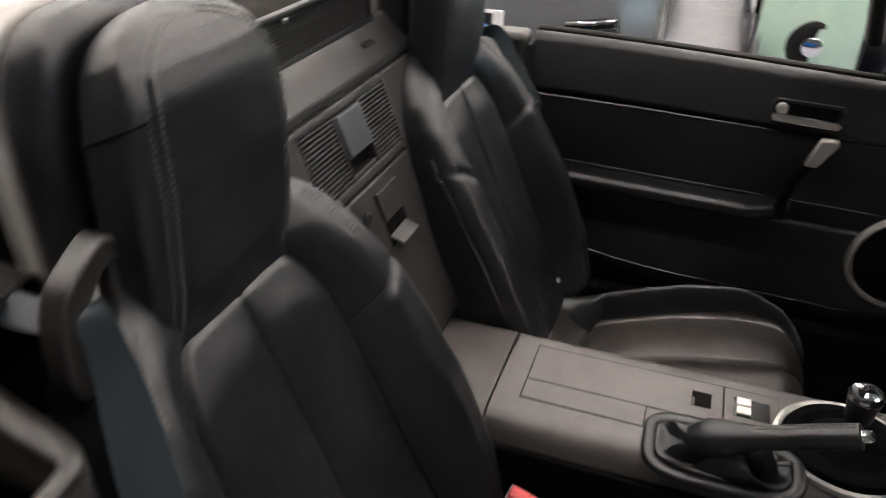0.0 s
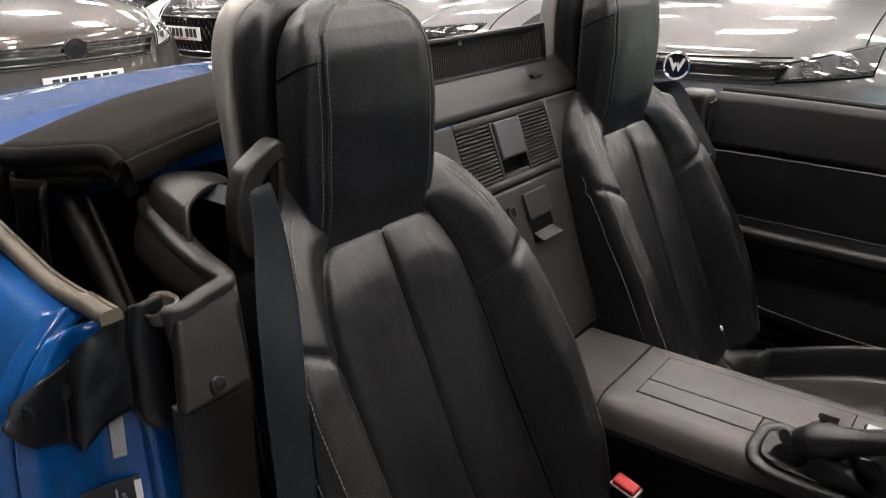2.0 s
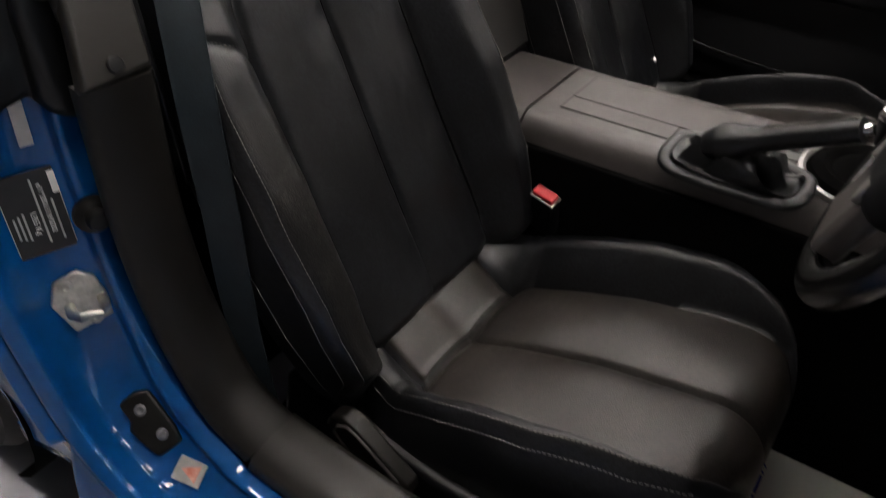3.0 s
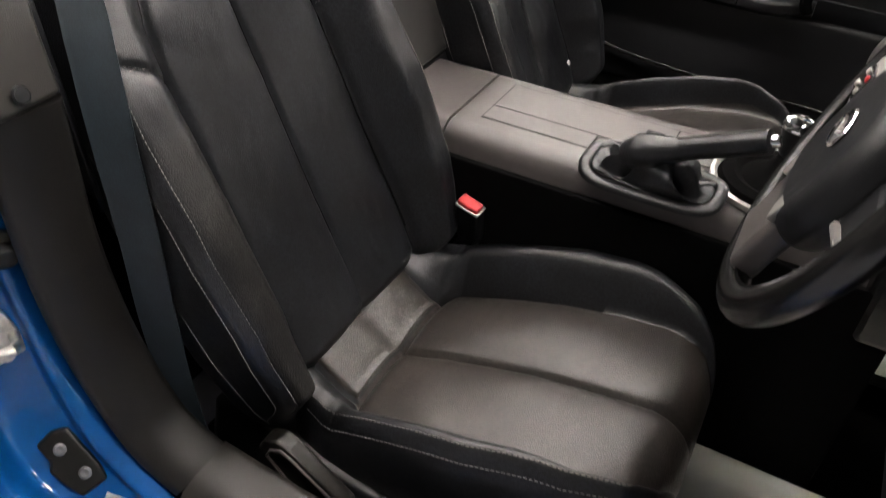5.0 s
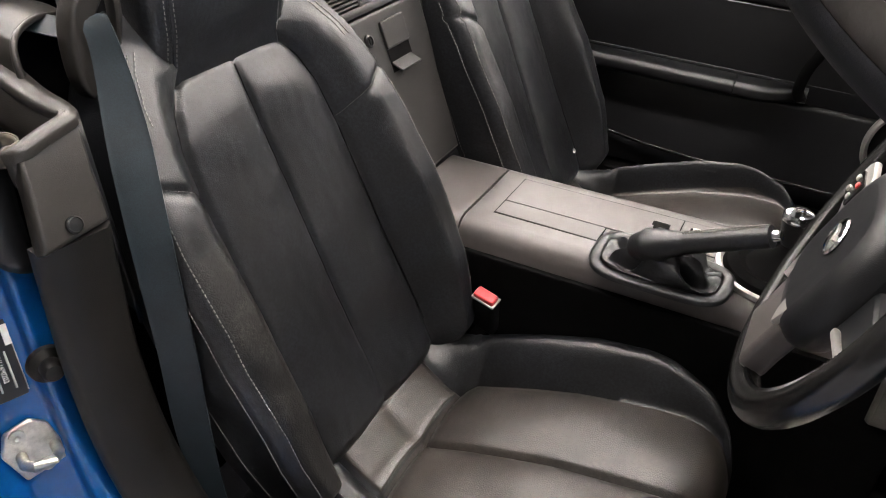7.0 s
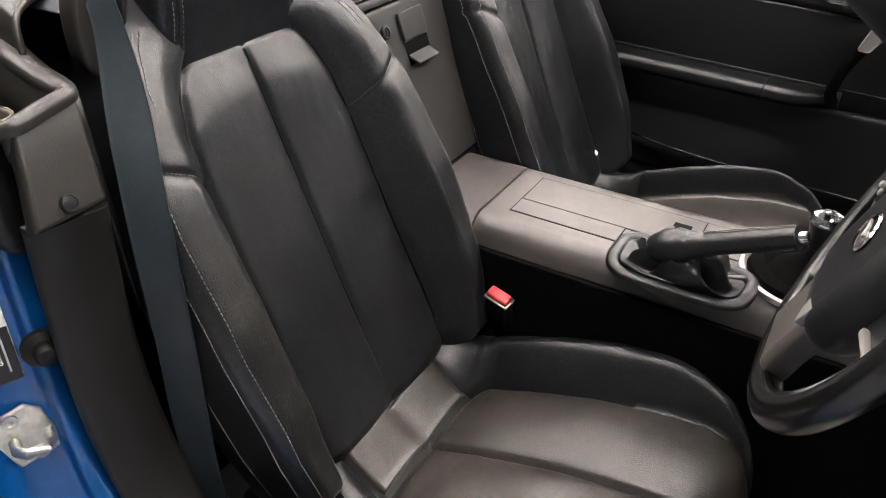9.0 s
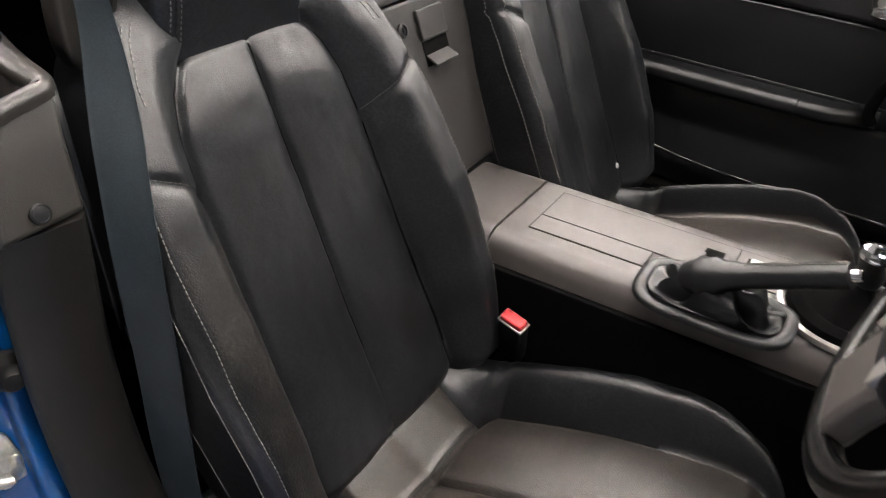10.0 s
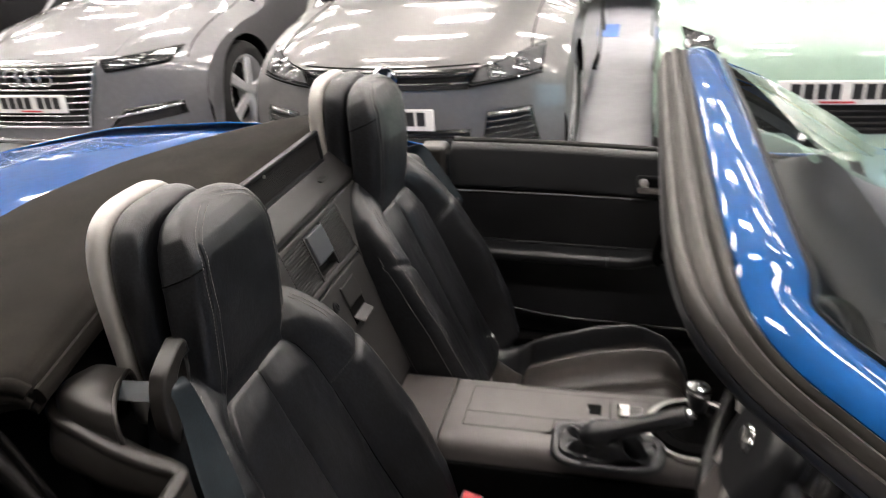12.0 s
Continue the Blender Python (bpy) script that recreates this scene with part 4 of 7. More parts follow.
HOOD = [[(-0.328, -0.602, 0.890), (-0.333, -0.599, 0.912), (-0.343, -0.586, 0.929), (-0.366, -0.548, 0.933), (-0.382, -0.515, 0.927), (-0.396, -0.484, 0.917), (-0.400, -0.470, 0.888)],
        [(-0.372, -0.600, 0.896), (-0.377, -0.596, 0.923), (-0.384, -0.582, 0.939), (-0.398, -0.548, 0.941), (-0.411, -0.515, 0.934), (-0.420, -0.484, 0.922), (-0.422, -0.470, 0.888)],
        [(-0.418, -0.590, 0.900), (-0.423, -0.586, 0.924), (-0.428, -0.572, 0.939), (-0.434, -0.542, 0.940), (-0.440, -0.512, 0.932), (-0.444, -0.484, 0.920), (-0.445, -0.470, 0.888)],
        [(-0.442, -0.574, 0.900), (-0.449, -0.568, 0.914), (-0.454, -0.556, 0.924), (-0.460, -0.534, 0.924), (-0.464, -0.510, 0.916), (-0.466, -0.486, 0.906), (-0.466, -0.472, 0.884)]]
hood_rows = [catmull(r, 5) for r in HOOD]
hood_cols = [catmull([r[k] for r in hood_rows], 6) for k in range(len(hood_rows[0]))]
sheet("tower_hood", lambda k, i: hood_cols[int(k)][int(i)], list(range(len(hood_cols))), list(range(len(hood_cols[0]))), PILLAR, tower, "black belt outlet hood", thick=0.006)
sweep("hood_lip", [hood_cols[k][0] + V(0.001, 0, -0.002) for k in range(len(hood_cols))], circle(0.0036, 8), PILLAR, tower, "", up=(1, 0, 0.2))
# hood catch cup and drain flap behind the pillar
CUP = V(-0.250, -0.690, 0.860)


def cup_pt(a, h):
    """The wall of the cup: its rim dips on the open side, the foot is drawn in."""
    k = 0.78 + 0.22 * h
    rim = 0.016 - 0.010 * smooth01((0.2 - math.sin(a + 0.35)) / 1.1)
    return CUP + V(0.0205 * k * math.cos(a), 0.0155 * k * math.sin(a), rim * h - 0.006 * (1 - h))


cup = sheet("hood_catch", cup_pt, list(np.linspace(0, 2 * math.pi, 33)), list(np.linspace(0, 1, 6)), CATCH, None, thick=0.0022)
tagged(cup, "worn grey hood catch cup beside the pillar", "catch")
lathe("catch_floor", [(0.0165, 0.0), (0.012, -0.003), (0.0, -0.004)], SEAL, cup, "", 24, axes(CUP + V(0, 0, -0.003), V(1, 0, 0), V(0, 0.76, 0), V(0, 0, 1)))
sweep("catch_rim", [cup_pt(a, 1.0) for a in np.linspace(0, 2 * math.pi, 33)[:-1]], circle(0.0013, 6), STRIP, cup, "thin rolled rim", up=(0, 0, 1), closed=True)


def jamb_mix(f, u):
    i = int(f)
    return jamb_pt(i, u).lerp(jamb_pt(i + 1, u), f - i)


def flap_pt(u, v):
    top = float(np.interp(u, [0.0, 0.3, 0.56, 0.8, 1.0], [3.0, 3.4, 5.0, 7.6, 9.0]))
    low = float(np.interp(u, [-0.05, 0.14, 0.28, 0.42, 0.56, 0.7, 0.86, 1.0], [14.0, 13.4, 12.2, 12.4, 13.6, 13.4, 12.4, 10.4]))
    fold = 0.010 + 0.007 * math.sin(u * 13 + v * 1.5) * (0.4 + v) + 0.003 * noise.noise(V(u * 7, v * 4, 1))
    return jamb_mix(top + (low - top) * v, u) + JN * (max(0.004, fold) + 0.012 * smooth01((0.30 - abs(u - 0.45)) / 0.2))


flap = sheet("rubber_flap", flap_pt, list(np.linspace(-0.05, 1.0, 44)), list(np.linspace(0, 1, 18)), TRIM, None, "", thick=0.003)
tagged(flap, "black folded rubber drain flap over the jamb", "flap")
for u, v in ((0.74, 0.42), (0.90, 0.55)):
    lathe("flap_clip", [(0.010, 0), (0.0095, 0.003), (0.0, 0.004)], TRIM, flap, "", 14, axes(flap_pt(u, v) + JN * 0.001, V(0, 0, 1).cross(JN).normalized(), JN.cross(V(0, 0, 1).cross(JN)).normalized(), JN))

# weather strip round the rear of the cockpit and roof frame bar
STRIP_SECTION = [(-0.0100, -0.008), (0.0100, -0.008), (0.0105, -0.002), (0.0088, 0.0024), (0.0046, 0.0040), (0.0036, 0.0026), (0.0024, 0.0040), (-0.0050, 0.0040), (-0.0088, 0.0020), (-0.0105, -0.002)]
sweep("weather_strip", catmull([(-0.300, -0.733, 0.877), (-0.345, -0.733, 0.879), (-0.390, -0.733, 0.886), (-0.435, -0.733, 0.900), (-0.490, -0.733, 0.917), (-0.56, -0.728, 0.936), (-0.72, -0.69, 0.955), (-0.90, -0.63, 0.960)], 8), STRIP_SECTION, STRIP, car, "weathered tan grey rubber weather strip", up=(0, 0, 1))
sweep("strip_end", catmull([(-0.254, -0.736, 0.878), (-0.275, -0.735, 0.878), (-0.308, -0.733, 0.879)], 6), [(x * 1.04, z * 1.1 + 0.0006) for x, z in STRIP_SECTION], STRIP, car, "moulded end piece of the weather strip", up=(0, 0, 1))
for sg in (-1, 1):
    bar = sweep("roof_bar", catmull([(-0.582, sg * 0.620, 0.936), (-0.548, sg * 0.620, 0.895), (-0.510, sg * 0.620, 0.840), (-0.455, sg * 0.622, 0.755)], 6), circle(0.0165, 14, 0.014), RUBBER, None, up=(1, 0, 0))
    tagged(bar, "black rubber-covered roof frame bar", "roof frame")
    sweep("cable", catmull([(-0.545, sg * 0.612, 0.935), (-0.505, sg * 0.612, 0.880), (-0.470, sg * 0.614, 0.815), (-0.435, sg * 0.616, 0.745)], 6), circle(0.0055, 8), RUBBER, bar, "black cable beside the bar", up=(1, 0, 0))

# the cockpit tub
tub = thing("cockpit_tub", "black carpeted cockpit floor and rear wall", "car interior", (0, 0, 0))
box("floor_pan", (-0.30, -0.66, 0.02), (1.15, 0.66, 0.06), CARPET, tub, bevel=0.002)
# near-black walls: shade of the hollow behind the seats put into their colour
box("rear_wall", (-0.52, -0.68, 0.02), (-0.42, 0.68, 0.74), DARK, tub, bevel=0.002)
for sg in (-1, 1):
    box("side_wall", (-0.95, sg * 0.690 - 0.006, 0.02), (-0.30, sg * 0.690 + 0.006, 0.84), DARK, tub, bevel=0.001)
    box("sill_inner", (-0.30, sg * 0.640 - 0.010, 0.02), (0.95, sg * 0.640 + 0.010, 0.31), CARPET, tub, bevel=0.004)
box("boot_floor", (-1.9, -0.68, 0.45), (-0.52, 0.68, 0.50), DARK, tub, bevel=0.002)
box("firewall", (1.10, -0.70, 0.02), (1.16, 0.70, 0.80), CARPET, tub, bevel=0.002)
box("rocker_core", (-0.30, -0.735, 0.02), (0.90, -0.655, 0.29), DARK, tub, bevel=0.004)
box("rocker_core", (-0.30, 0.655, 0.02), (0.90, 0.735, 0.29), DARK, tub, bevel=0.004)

# ---- bulkhead between the seats ----
BO, BS, BNN = V(-0.30, 0, 0.86), V(-0.34, 0, 0.94).normalized(), V(0.94, 0, 0.34).normalized()
bulk = thing("bulkhead", "charcoal plastic bulkhead with locker and speaker vents", "car trim", (0, 0, 0))


def bk(y, h, n=0.0):
    return axes(BO + V(0, y, 0) + BS * h + BNN * n, V(0, 1, 0), BS, BNN)


def bk_box(name, y0, y1, h0, h1, n0, n1, material, parent, label="", bevel=0.003, segs=2):
    m = bk((y0 + y1) / 2, (h0 + h1) / 2, (n0 + n1) / 2)
    s = (y1 - y0, h1 - h0, n1 - n0)
    return part(name, bm_box(s, min(bevel, min(s) * 0.45), segs, m), material, parent, label)


# panels butt round the vents and recesses
bk_box("panel_side", -0.40, -0.132, -0.50, 0.078, -0.04, 0.0, BULKHEAD, bulk, bevel=0.004)
bk_box("panel_side", 0.133, 0.40, -0.50, 0.078, -0.04, 0.0, BULKHEAD, bulk, bevel=0.004)
bk_box("panel_top", -0.1315, 0.1325, 0.065, 0.078, -0.04, 0.0, BULKHEAD, bulk)
bk_box("panel_bar", -0.1315, 0.1325, -0.044, -0.030, -0.04, 0.002, BULKHEAD, bulk)
bk_box("panel_post", -0.041, -0.036, -0.030, 0.065, -0.04, 0.0005, BULKHEAD, bulk, bevel=0.001)
bk_box("panel_post", 0.0395, 0.0445, -0.030, 0.065, -0.04, 0.0005, BULKHEAD, bulk, bevel=0.001)
# near-black backing: shade inside the vents and upper latch put into its colour
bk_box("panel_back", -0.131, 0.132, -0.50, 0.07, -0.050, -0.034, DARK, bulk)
for y0, y1 in ((-0.131, -0.041), (0.0445, 0.132)):
    vent = bk_box("speaker_vent", y0, y1, -0.0298, 0.0648, -0.030, -0.014, DARK, bulk, "slatted black speaker vent", bevel=0.001)
    for k in range(15):
        h = -0.0275 + 0.0063 * k
        bk_box("slat", y0 + 0.001, y1 - 0.001, h, h + 0.0034, -0.013, -0.0005, BULKHEAD, vent, bevel=0.0006, segs=1)
upper = bk_box("locker_latch", -0.035, 0.0385, 0.0, 0.0635, -0.012, 0.006, LATCH, bulk, "slate grey latch flap", bevel=0.004)
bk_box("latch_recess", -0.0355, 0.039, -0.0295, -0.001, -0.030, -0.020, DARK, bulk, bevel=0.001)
bk_box("latch_lip", -0.0355, 0.039, -0.0298, -0.024, -0.020, -0.002, BULKHEAD, bulk, bevel=0.001)
# lower locker door
door_l = bk_box("locker_door", -0.1295, 0.1305, -0.335, -0.0465, -0.03, 0.003, BULKHEAD, bulk, "charcoal locker door with latch and lock", bevel=0.005)
bk_box("locker_latch", -0.014, 0.056, -0.110, -0.064, 0.0035, 0.009, BULKHEAD, door_l, "slate grey latch flap", bevel=0.004)
# flat near-black plate: shade of the latch pocket put into its colour
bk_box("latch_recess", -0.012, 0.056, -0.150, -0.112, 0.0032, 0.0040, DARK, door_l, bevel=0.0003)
part("latch_lip", bm_box((0.062, 0.036, 0.004), 0.0015, 2, bk(0.022, -0.138, 0.007) @ pose(0, 0, 0, -48, 0, 0)), BULKHEAD, door_l, "sloped latch lip")
lathe("lock", [(0.0115, 0.0), (0.0115, 0.003), (0.008, 0.004), (0.007, 0.002), (0.0, 0.002)], TRIM, door_l, "black lock cylinder", 20, bk(-0.052, -0.085, 0.003))
bk_box("keyhole", -0.0532, -0.0508, -0.090, -0.080, 0.0051, 0.0056, DARK, door_l, bevel=0.0002)
bk_box("panel_base", -0.131, 0.132, -0.50, -0.337, -0.03, -0.002, TRIM, bulk)
# the sloped top and the wind deflector
sheet("bulkhead_top", lambda v, y: BO + V(0, y, 0) + BS * 0.078 + V(-0.006 - 0.052 * v, 0, 0.003 + 0.056 * v + 0.006 * math.sin(v * math.pi)), np.linspace(0, 1, 8), np.linspace(-0.40, 0.40, 12), BULKHEAD, bulk, "charcoal plastic bulkhead top", thick=0.012)
box("deflector_catch", (-0.366, 0.137, 0.966), (-0.348, 0.168, 0.9725), BULKHEAD, bulk, bevel=0.003)
defl = thing("wind_deflector", "black mesh wind deflector behind the seats", "wind deflector", (0, 0, 0))
DM = axes(V(-0.388, 0, 1.018), V(0, 1, 0), V(-0.12, 0, 0.99).normalized(), V(0.99, 0, 0.12).normalized())
bm = bmesh.new()
for s in (-1, 1):
    add_box(bm, (0.46, 0.010, 0.016), DM @ Matrix.Translation((0, s * 0.031, 0)), 0.004, 2)
    add_box(bm, (0.012, 0.060, 0.0155), DM @ Matrix.Translation((s * 0.224, 0, 0)), 0.004, 2)
part("deflector_frame", bm, TRIM, defl)
bm = bmesh.new()
for k in range(89):
    add_box(bm, (0.0020, 0.054, 0.003), DM @ Matrix.Translation((-0.218 + k * 0.00495, 0, 0.001)))
for k in range(11):
    add_box(bm, (0.44, 0.0018, 0.003), DM @ Matrix.Translation((0, -0.0255 + k * 0.0051, 0.0)))
tagged(part("deflector_mesh", bm, BULKHEAD, defl, "fine black plastic mesh", smooth=False), kind="stuff")
part("deflector_back", bm_box((0.45, 0.06, 0.002), 0, 1, DM @ Matrix.Translation((0, 0, -0.012))), DARK, defl)
lathe("deflector_knob", [(0.0035, 0), (0.0035, 0.003), (0.0, 0.0045)], ZINC, defl, "small metal knob", 12, DM @ Matrix.Translation((-0.035, 0.024, 0.006)))


def roll_hoop(yc):
    e = thing("roll_hoop", "padded black roll hoop cover with silver back", "roll hoop", (-0.355, yc, 0.86), "roll hoops")
    pts = []
    for a in np.linspace(0, math.pi, 25):
        c, s = math.cos(a), math.sin(a)
        pts.append((0.106 * math.copysign(abs(c) ** 0.62, c), 0.16 + 0.122 * abs(s) ** 0.72))
    out = [(0.092, -0.06), (0.101, 0.04)] + [(y, z) for y, z in pts] + [(-0.101, 0.04), (-0.092, -0.06)]
    lay = axes(V(0.015, 0, 0), V(0, 1, 0), V(0, 0, 1), V(-1, 0, 0))
    prism("hoop_pad", out, 0.054, lay, LEATHER, e, "black padded hoop cover", bevel=0.022, segs=5)
    lay2 = axes(V(-0.0385, 0, 0.001), V(0, 1, 0), V(0, 0, 1), V(-1, 0, 0))
    prism("hoop_shell", [(y * 1.03, z * 1.004 + 0.002) for y, z in out], 0.030, lay2, SILVER, e, "silver painted hoop shell", bevel=0.012, segs=4)
    return e


roll_hoop(-0.375)
roll_hoop(0.375)

# ---- the folded soft top ----
def top_rear(y):
    return -1.02 + 0.62 * max(0, abs(y) - 0.02) ** 2 + 0.02 * abs(y)


def top_front(y):
    return -0.468 + 0.03 * smooth01((abs(y) - 0.35) / 0.25)


def top_fn(v, y):
    x = top_front(y) + (top_rear(y) - top_front(y)) * v
    a = abs(y) / 0.605
    y *= 1 + 0.085 * a ** 3 * smooth01(v / 0.4)
    z = 1.018 - 0.020 * v - 0.055 * v ** 3 - 0.016 * a ** 2 - 0.022 * a ** 6 - 0.018 * math.exp(-(v / 0.05) ** 2) + 0.006 * noise.noise(V(x * 5, y * 4, 0.3))
    return V(x, y, z)


top = sheet("soft_top", top_fn, np.linspace(0, 1, 40), np.linspace(-0.605, 0.605, 60), FABRIC, None, "", thick=0.024)
tagged(top, "folded black canvas soft top behind the seats", "soft top")
for sg in (-1, 1):
    for r, dy, dz in ((0.0085, 0.006, -0.010), (0.0065, 0.003, -0.027), (0.0085, -0.006, -0.042)):
        sweep("soft_top_hem", [top_fn(v, sg * 0.60) + V(0.0, sg * (dy + 0.002 * math.sin(v * 13 + dz * 200)), dz) for v in np.linspace(0.02, 1, 48)], circle(r, 10, r * 1.35), FABRIC, top, "rolled canvas hem", up=(0, 0, 1))
    sheet("soft_top_lining", lambda u, v: V(-0.70 + 0.20 * u - 0.02 * v - 0.08 * u * v, sg * (0.660 - 0.010 * math.sin(u * 17 + v * 3) - 0.012 * v + 0.004 * noise.noise(V(u * 6, v * 5, 2.0))), 0.948 - 0.012 * u - 0.20 * v - 0.03 * u * v), np.linspace(0, 1, 30), np.linspace(0, 1, 16), FABRIC, top, "hanging dark canvas lining", thick=0.003)
sweep("soft_top_hem", [top_fn(0, y) + V(0.004, 0, -0.014) for y in np.linspace(-0.60, 0.60, 40)], circle(0.008, 10, 0.014), FABRIC, top, "rolled canvas hem", up=(0, 0, 1))

# ---- centre console ----
con = thing("centre_console", "satin charcoal plastic centre console between the seats", "console", (0, 0, 0))


def console_body(name, x0, x1, w, zt, r, material, label="", zb=0.12, slope=0.0):
    prof = []
    for sg in (1, -1):
        arc = [(w - r + r * math.sin(a), zt - r + r * math.cos(a)) for a in np.linspace(0, math.pi / 2, 7)]
        side = [(w + 0.008, zt - r - 0.06), (w + 0.010, zb)]
        seq = arc + side
        prof += [(sg * y, z) for y, z in (seq if sg > 0 else seq[::-1])]
    verts, faces = [], []
    for x in np.linspace(x0, x1, 14):
        for y, z in prof:
            verts.append(V(x, y, z + slope * (x - x0)))
    k = len(prof)
    for i in range(13):
        for j in range(k):
            faces.append((i * k + j, i * k + (j + 1) % k, (i + 1) * k + (j + 1) % k, (i + 1) * k + j))
    faces += [tuple(range(k - 1, -1, -1)), tuple(13 * k + j for j in range(k))]
    return make(name, verts, faces, material, con, label, angle=35)


main = console_body("console_body", -0.066, 0.62, 0.114, 0.536, 0.030, CONSOLE)
rear = console_body("console_box", -0.235, -0.0690, 0.1155, 0.5375, 0.034, CONSOLE, "satin charcoal rear console box")
for sg in (-1, 1):
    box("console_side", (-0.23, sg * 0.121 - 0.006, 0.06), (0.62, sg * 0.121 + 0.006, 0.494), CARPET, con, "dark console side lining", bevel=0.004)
box("lid_gap", (-0.0284, -0.0145, 0.5355), (0.335, 0.0735, 0.5364), DARK, con, bevel=0.0003)
box("lid_gap", (-0.0284, -0.0590, 0.5355), (0.1525, -0.0148, 0.5364), DARK, con, bevel=0.0003)
box("console_lid", (-0.0262, -0.0568, 0.5362), (0.1505, -0.0150, 0.5373), CONSOLE, con, "charcoal lid strip", bevel=0.001)
far_lid = part("console_lid", bm_box((0.2832, 0.0836, 0.0011), 0.0004, 1, Matrix.Translation((0.1154, 0.0292, 0.53675))), CONSOLE, con, "charcoal cup holder lid")
# flat near-black plate: shade of the finger hole put into its colour
box("lid_hole", (0.213, 0.012, 0.5372), (0.241, 0.046, 0.5377), DARK, far_lid, "square finger hole", bevel=0.0002)
box("lid_catch", (0.213, 0.012, 0.5377), (0.217, 0.030, 0.5386), CONSOLE, far_lid, bevel=0.0005)
switch_plate = box("switch_plate", (0.2592, -0.0130, 0.5362), (0.334, 0.0710, 0.5373), CONSOLE, con, "charcoal switch plate", bevel=0.001)
box("switch_slot", (0.272, 0.010, 0.5372), (0.322, 0.052, 0.5377), GLOSS_BLACK, switch_plate, bevel=0.0002)
for y in (0.0145, 0.034):
    box("rocker_switch", (0.276, y, 0.5376), (0.296, y + 0.0165, 0.5416), SATIN, switch_plate, "pale rocker switch", bevel=0.0015)

# hand brake with its gaiter
hb = thing("handbrake", "black leather handbrake lever with folded gaiter", "handbrake", (0.25, -0.09, 0.54))
HB0 = V(0.25, -0.09, 0.54)


def ring_pts(x0, x1, y0, y1, z, n=48, p=0.45):
    cx, cy, rx, ry = (x0 + x1) / 2, (y0 + y1) / 2, (x1 - x0) / 2, (y1 - y0) / 2
    return [V(cx + rx * math.copysign(abs(math.cos(a)) ** p, math.cos(a)), cy + ry * math.copysign(abs(math.sin(a)) ** p, math.sin(a)), z) for a in np.linspace(0, 2 * math.pi, n + 1)[:-1]]


def over_edge(ring):
    """Lets the near side of the surround droop over the console's rounded edge."""
    return [V(p.x, p.y - 0.018 * smooth01((p.x - 0.20) / 0.15) * smooth01((p.y + 0.10) / 0.07), p.z - 0.45 * max(0.0, -0.100 - p.y)) for p in ring]


g_out, g_in = over_edge(ring_pts(0.1535, 0.363, -0.134, -0.022, 0.543)), over_edge(ring_pts(0.171, 0.346, -0.119, -0.036, 0.543))


def gaiter_pt(i, v):
    """Loose leather: it dips inside the surround, folds, and climbs the lever."""
    a = g_in[int(i) % 48]
    ang = int(i) % 48 / 48 * 2 * math.pi
    tip = V(0.262, -0.096, 0.578) + V(0.016 * math.cos(ang), 0.016 * math.sin(ang), 0.006 * math.cos(ang))
    p = a.lerp(tip, v)
    wave = math.sin(ang * 5 + 1.2 + v * 3.0) + 0.6 * math.sin(ang * 8 + 0.4 - v * 4.0)
    f = 0.0120 * wave * math.sin(min(1.0, v * 1.15) * math.pi) + 0.004 * noise.noise(V(math.cos(ang) * 2, math.sin(ang) * 2, v * 4))
    q = p + V(f * 0.7 * math.cos(ang), f * 0.7 * math.sin(ang), f + 0.001 - 0.010 * math.sin(min(1.0, v * 1.4) * math.pi))
    q.z = max(q.z, 0.5385 - 0.45 * max(0.0, -0.100 - q.y))
    return q - HB0


sweep("gaiter_frame", [p - HB0 for p in [a.lerp(b, 0.5) for a, b in zip(g_out, g_in)]], [(-0.0095, -0.006), (0.0095, -0.006), (0.0095, -0.001), (0.007, 0.0025), (0.001, 0.0042), (-0.005, 0.0034), (-0.009, 0.000)], LEATHER, hb, "black leather gaiter surround", up=(0, 0, 1), closed=True)
sheet("gaiter", gaiter_pt, list(range(49)), list(np.linspace(0, 1, 22)), LEATHER, hb, "folded black leather gaiter", thick=0.0015)
L0, L1 = V(0.215, -0.092, 0.566), V(0.4035, -0.123, 0.664)
ax = (L1 - L0).normalized()
lv = [L0 + ax * d - HB0 for d in np.linspace(0, (L1 - L0).length - 0.012, 24)]


def lever_r(t):
    if t < 0.32:
        return 1.15 + 0.55 * math.sin(min(1, t / 0.32) * math.pi) * (1 + 0.2 * math.sin(t * 60))
    if t < 0.36:
        return 1.25
    return 1.02 + 0.02 * math.sin(t * 3)


sweep("lever_grip", lv, circle(0.0155, 18), LEATHER, hb, "stitched black leather grip", up=(0, 0, 1), scale=lever_r)
lathe("release_button", [(0.008, 0), (0.008, 0.010), (0.0065, 0.014), (0.0, 0.015)], CHROME, hb, "silver release button", 16, Matrix.Translation(L1 - ax * 0.014 - HB0) @ ax.to_track_quat("Z", "Y").to_matrix().to_4x4())
bm = bmesh.new()
side = ax.cross(V(0, 0, 1)).normalized()
upn = side.cross(ax).normalized()
for off in (-0.003, 0.003):
    add_stitch(bm, [(L0 + ax * d + upn * 0.0162 + side * off - HB0, upn) for d in np.linspace(0.085, 0.20, 40)], 0.0042, 0.003, 0.0006)
part("grip_stitching", bm, THREAD, hb, "fine grey stitching", smooth=False)

# gear lever
gear = thing("gear_lever", "gear lever with chrome-topped black knob and silver ring", "gear lever", (0.418, -0.006, 0.536))
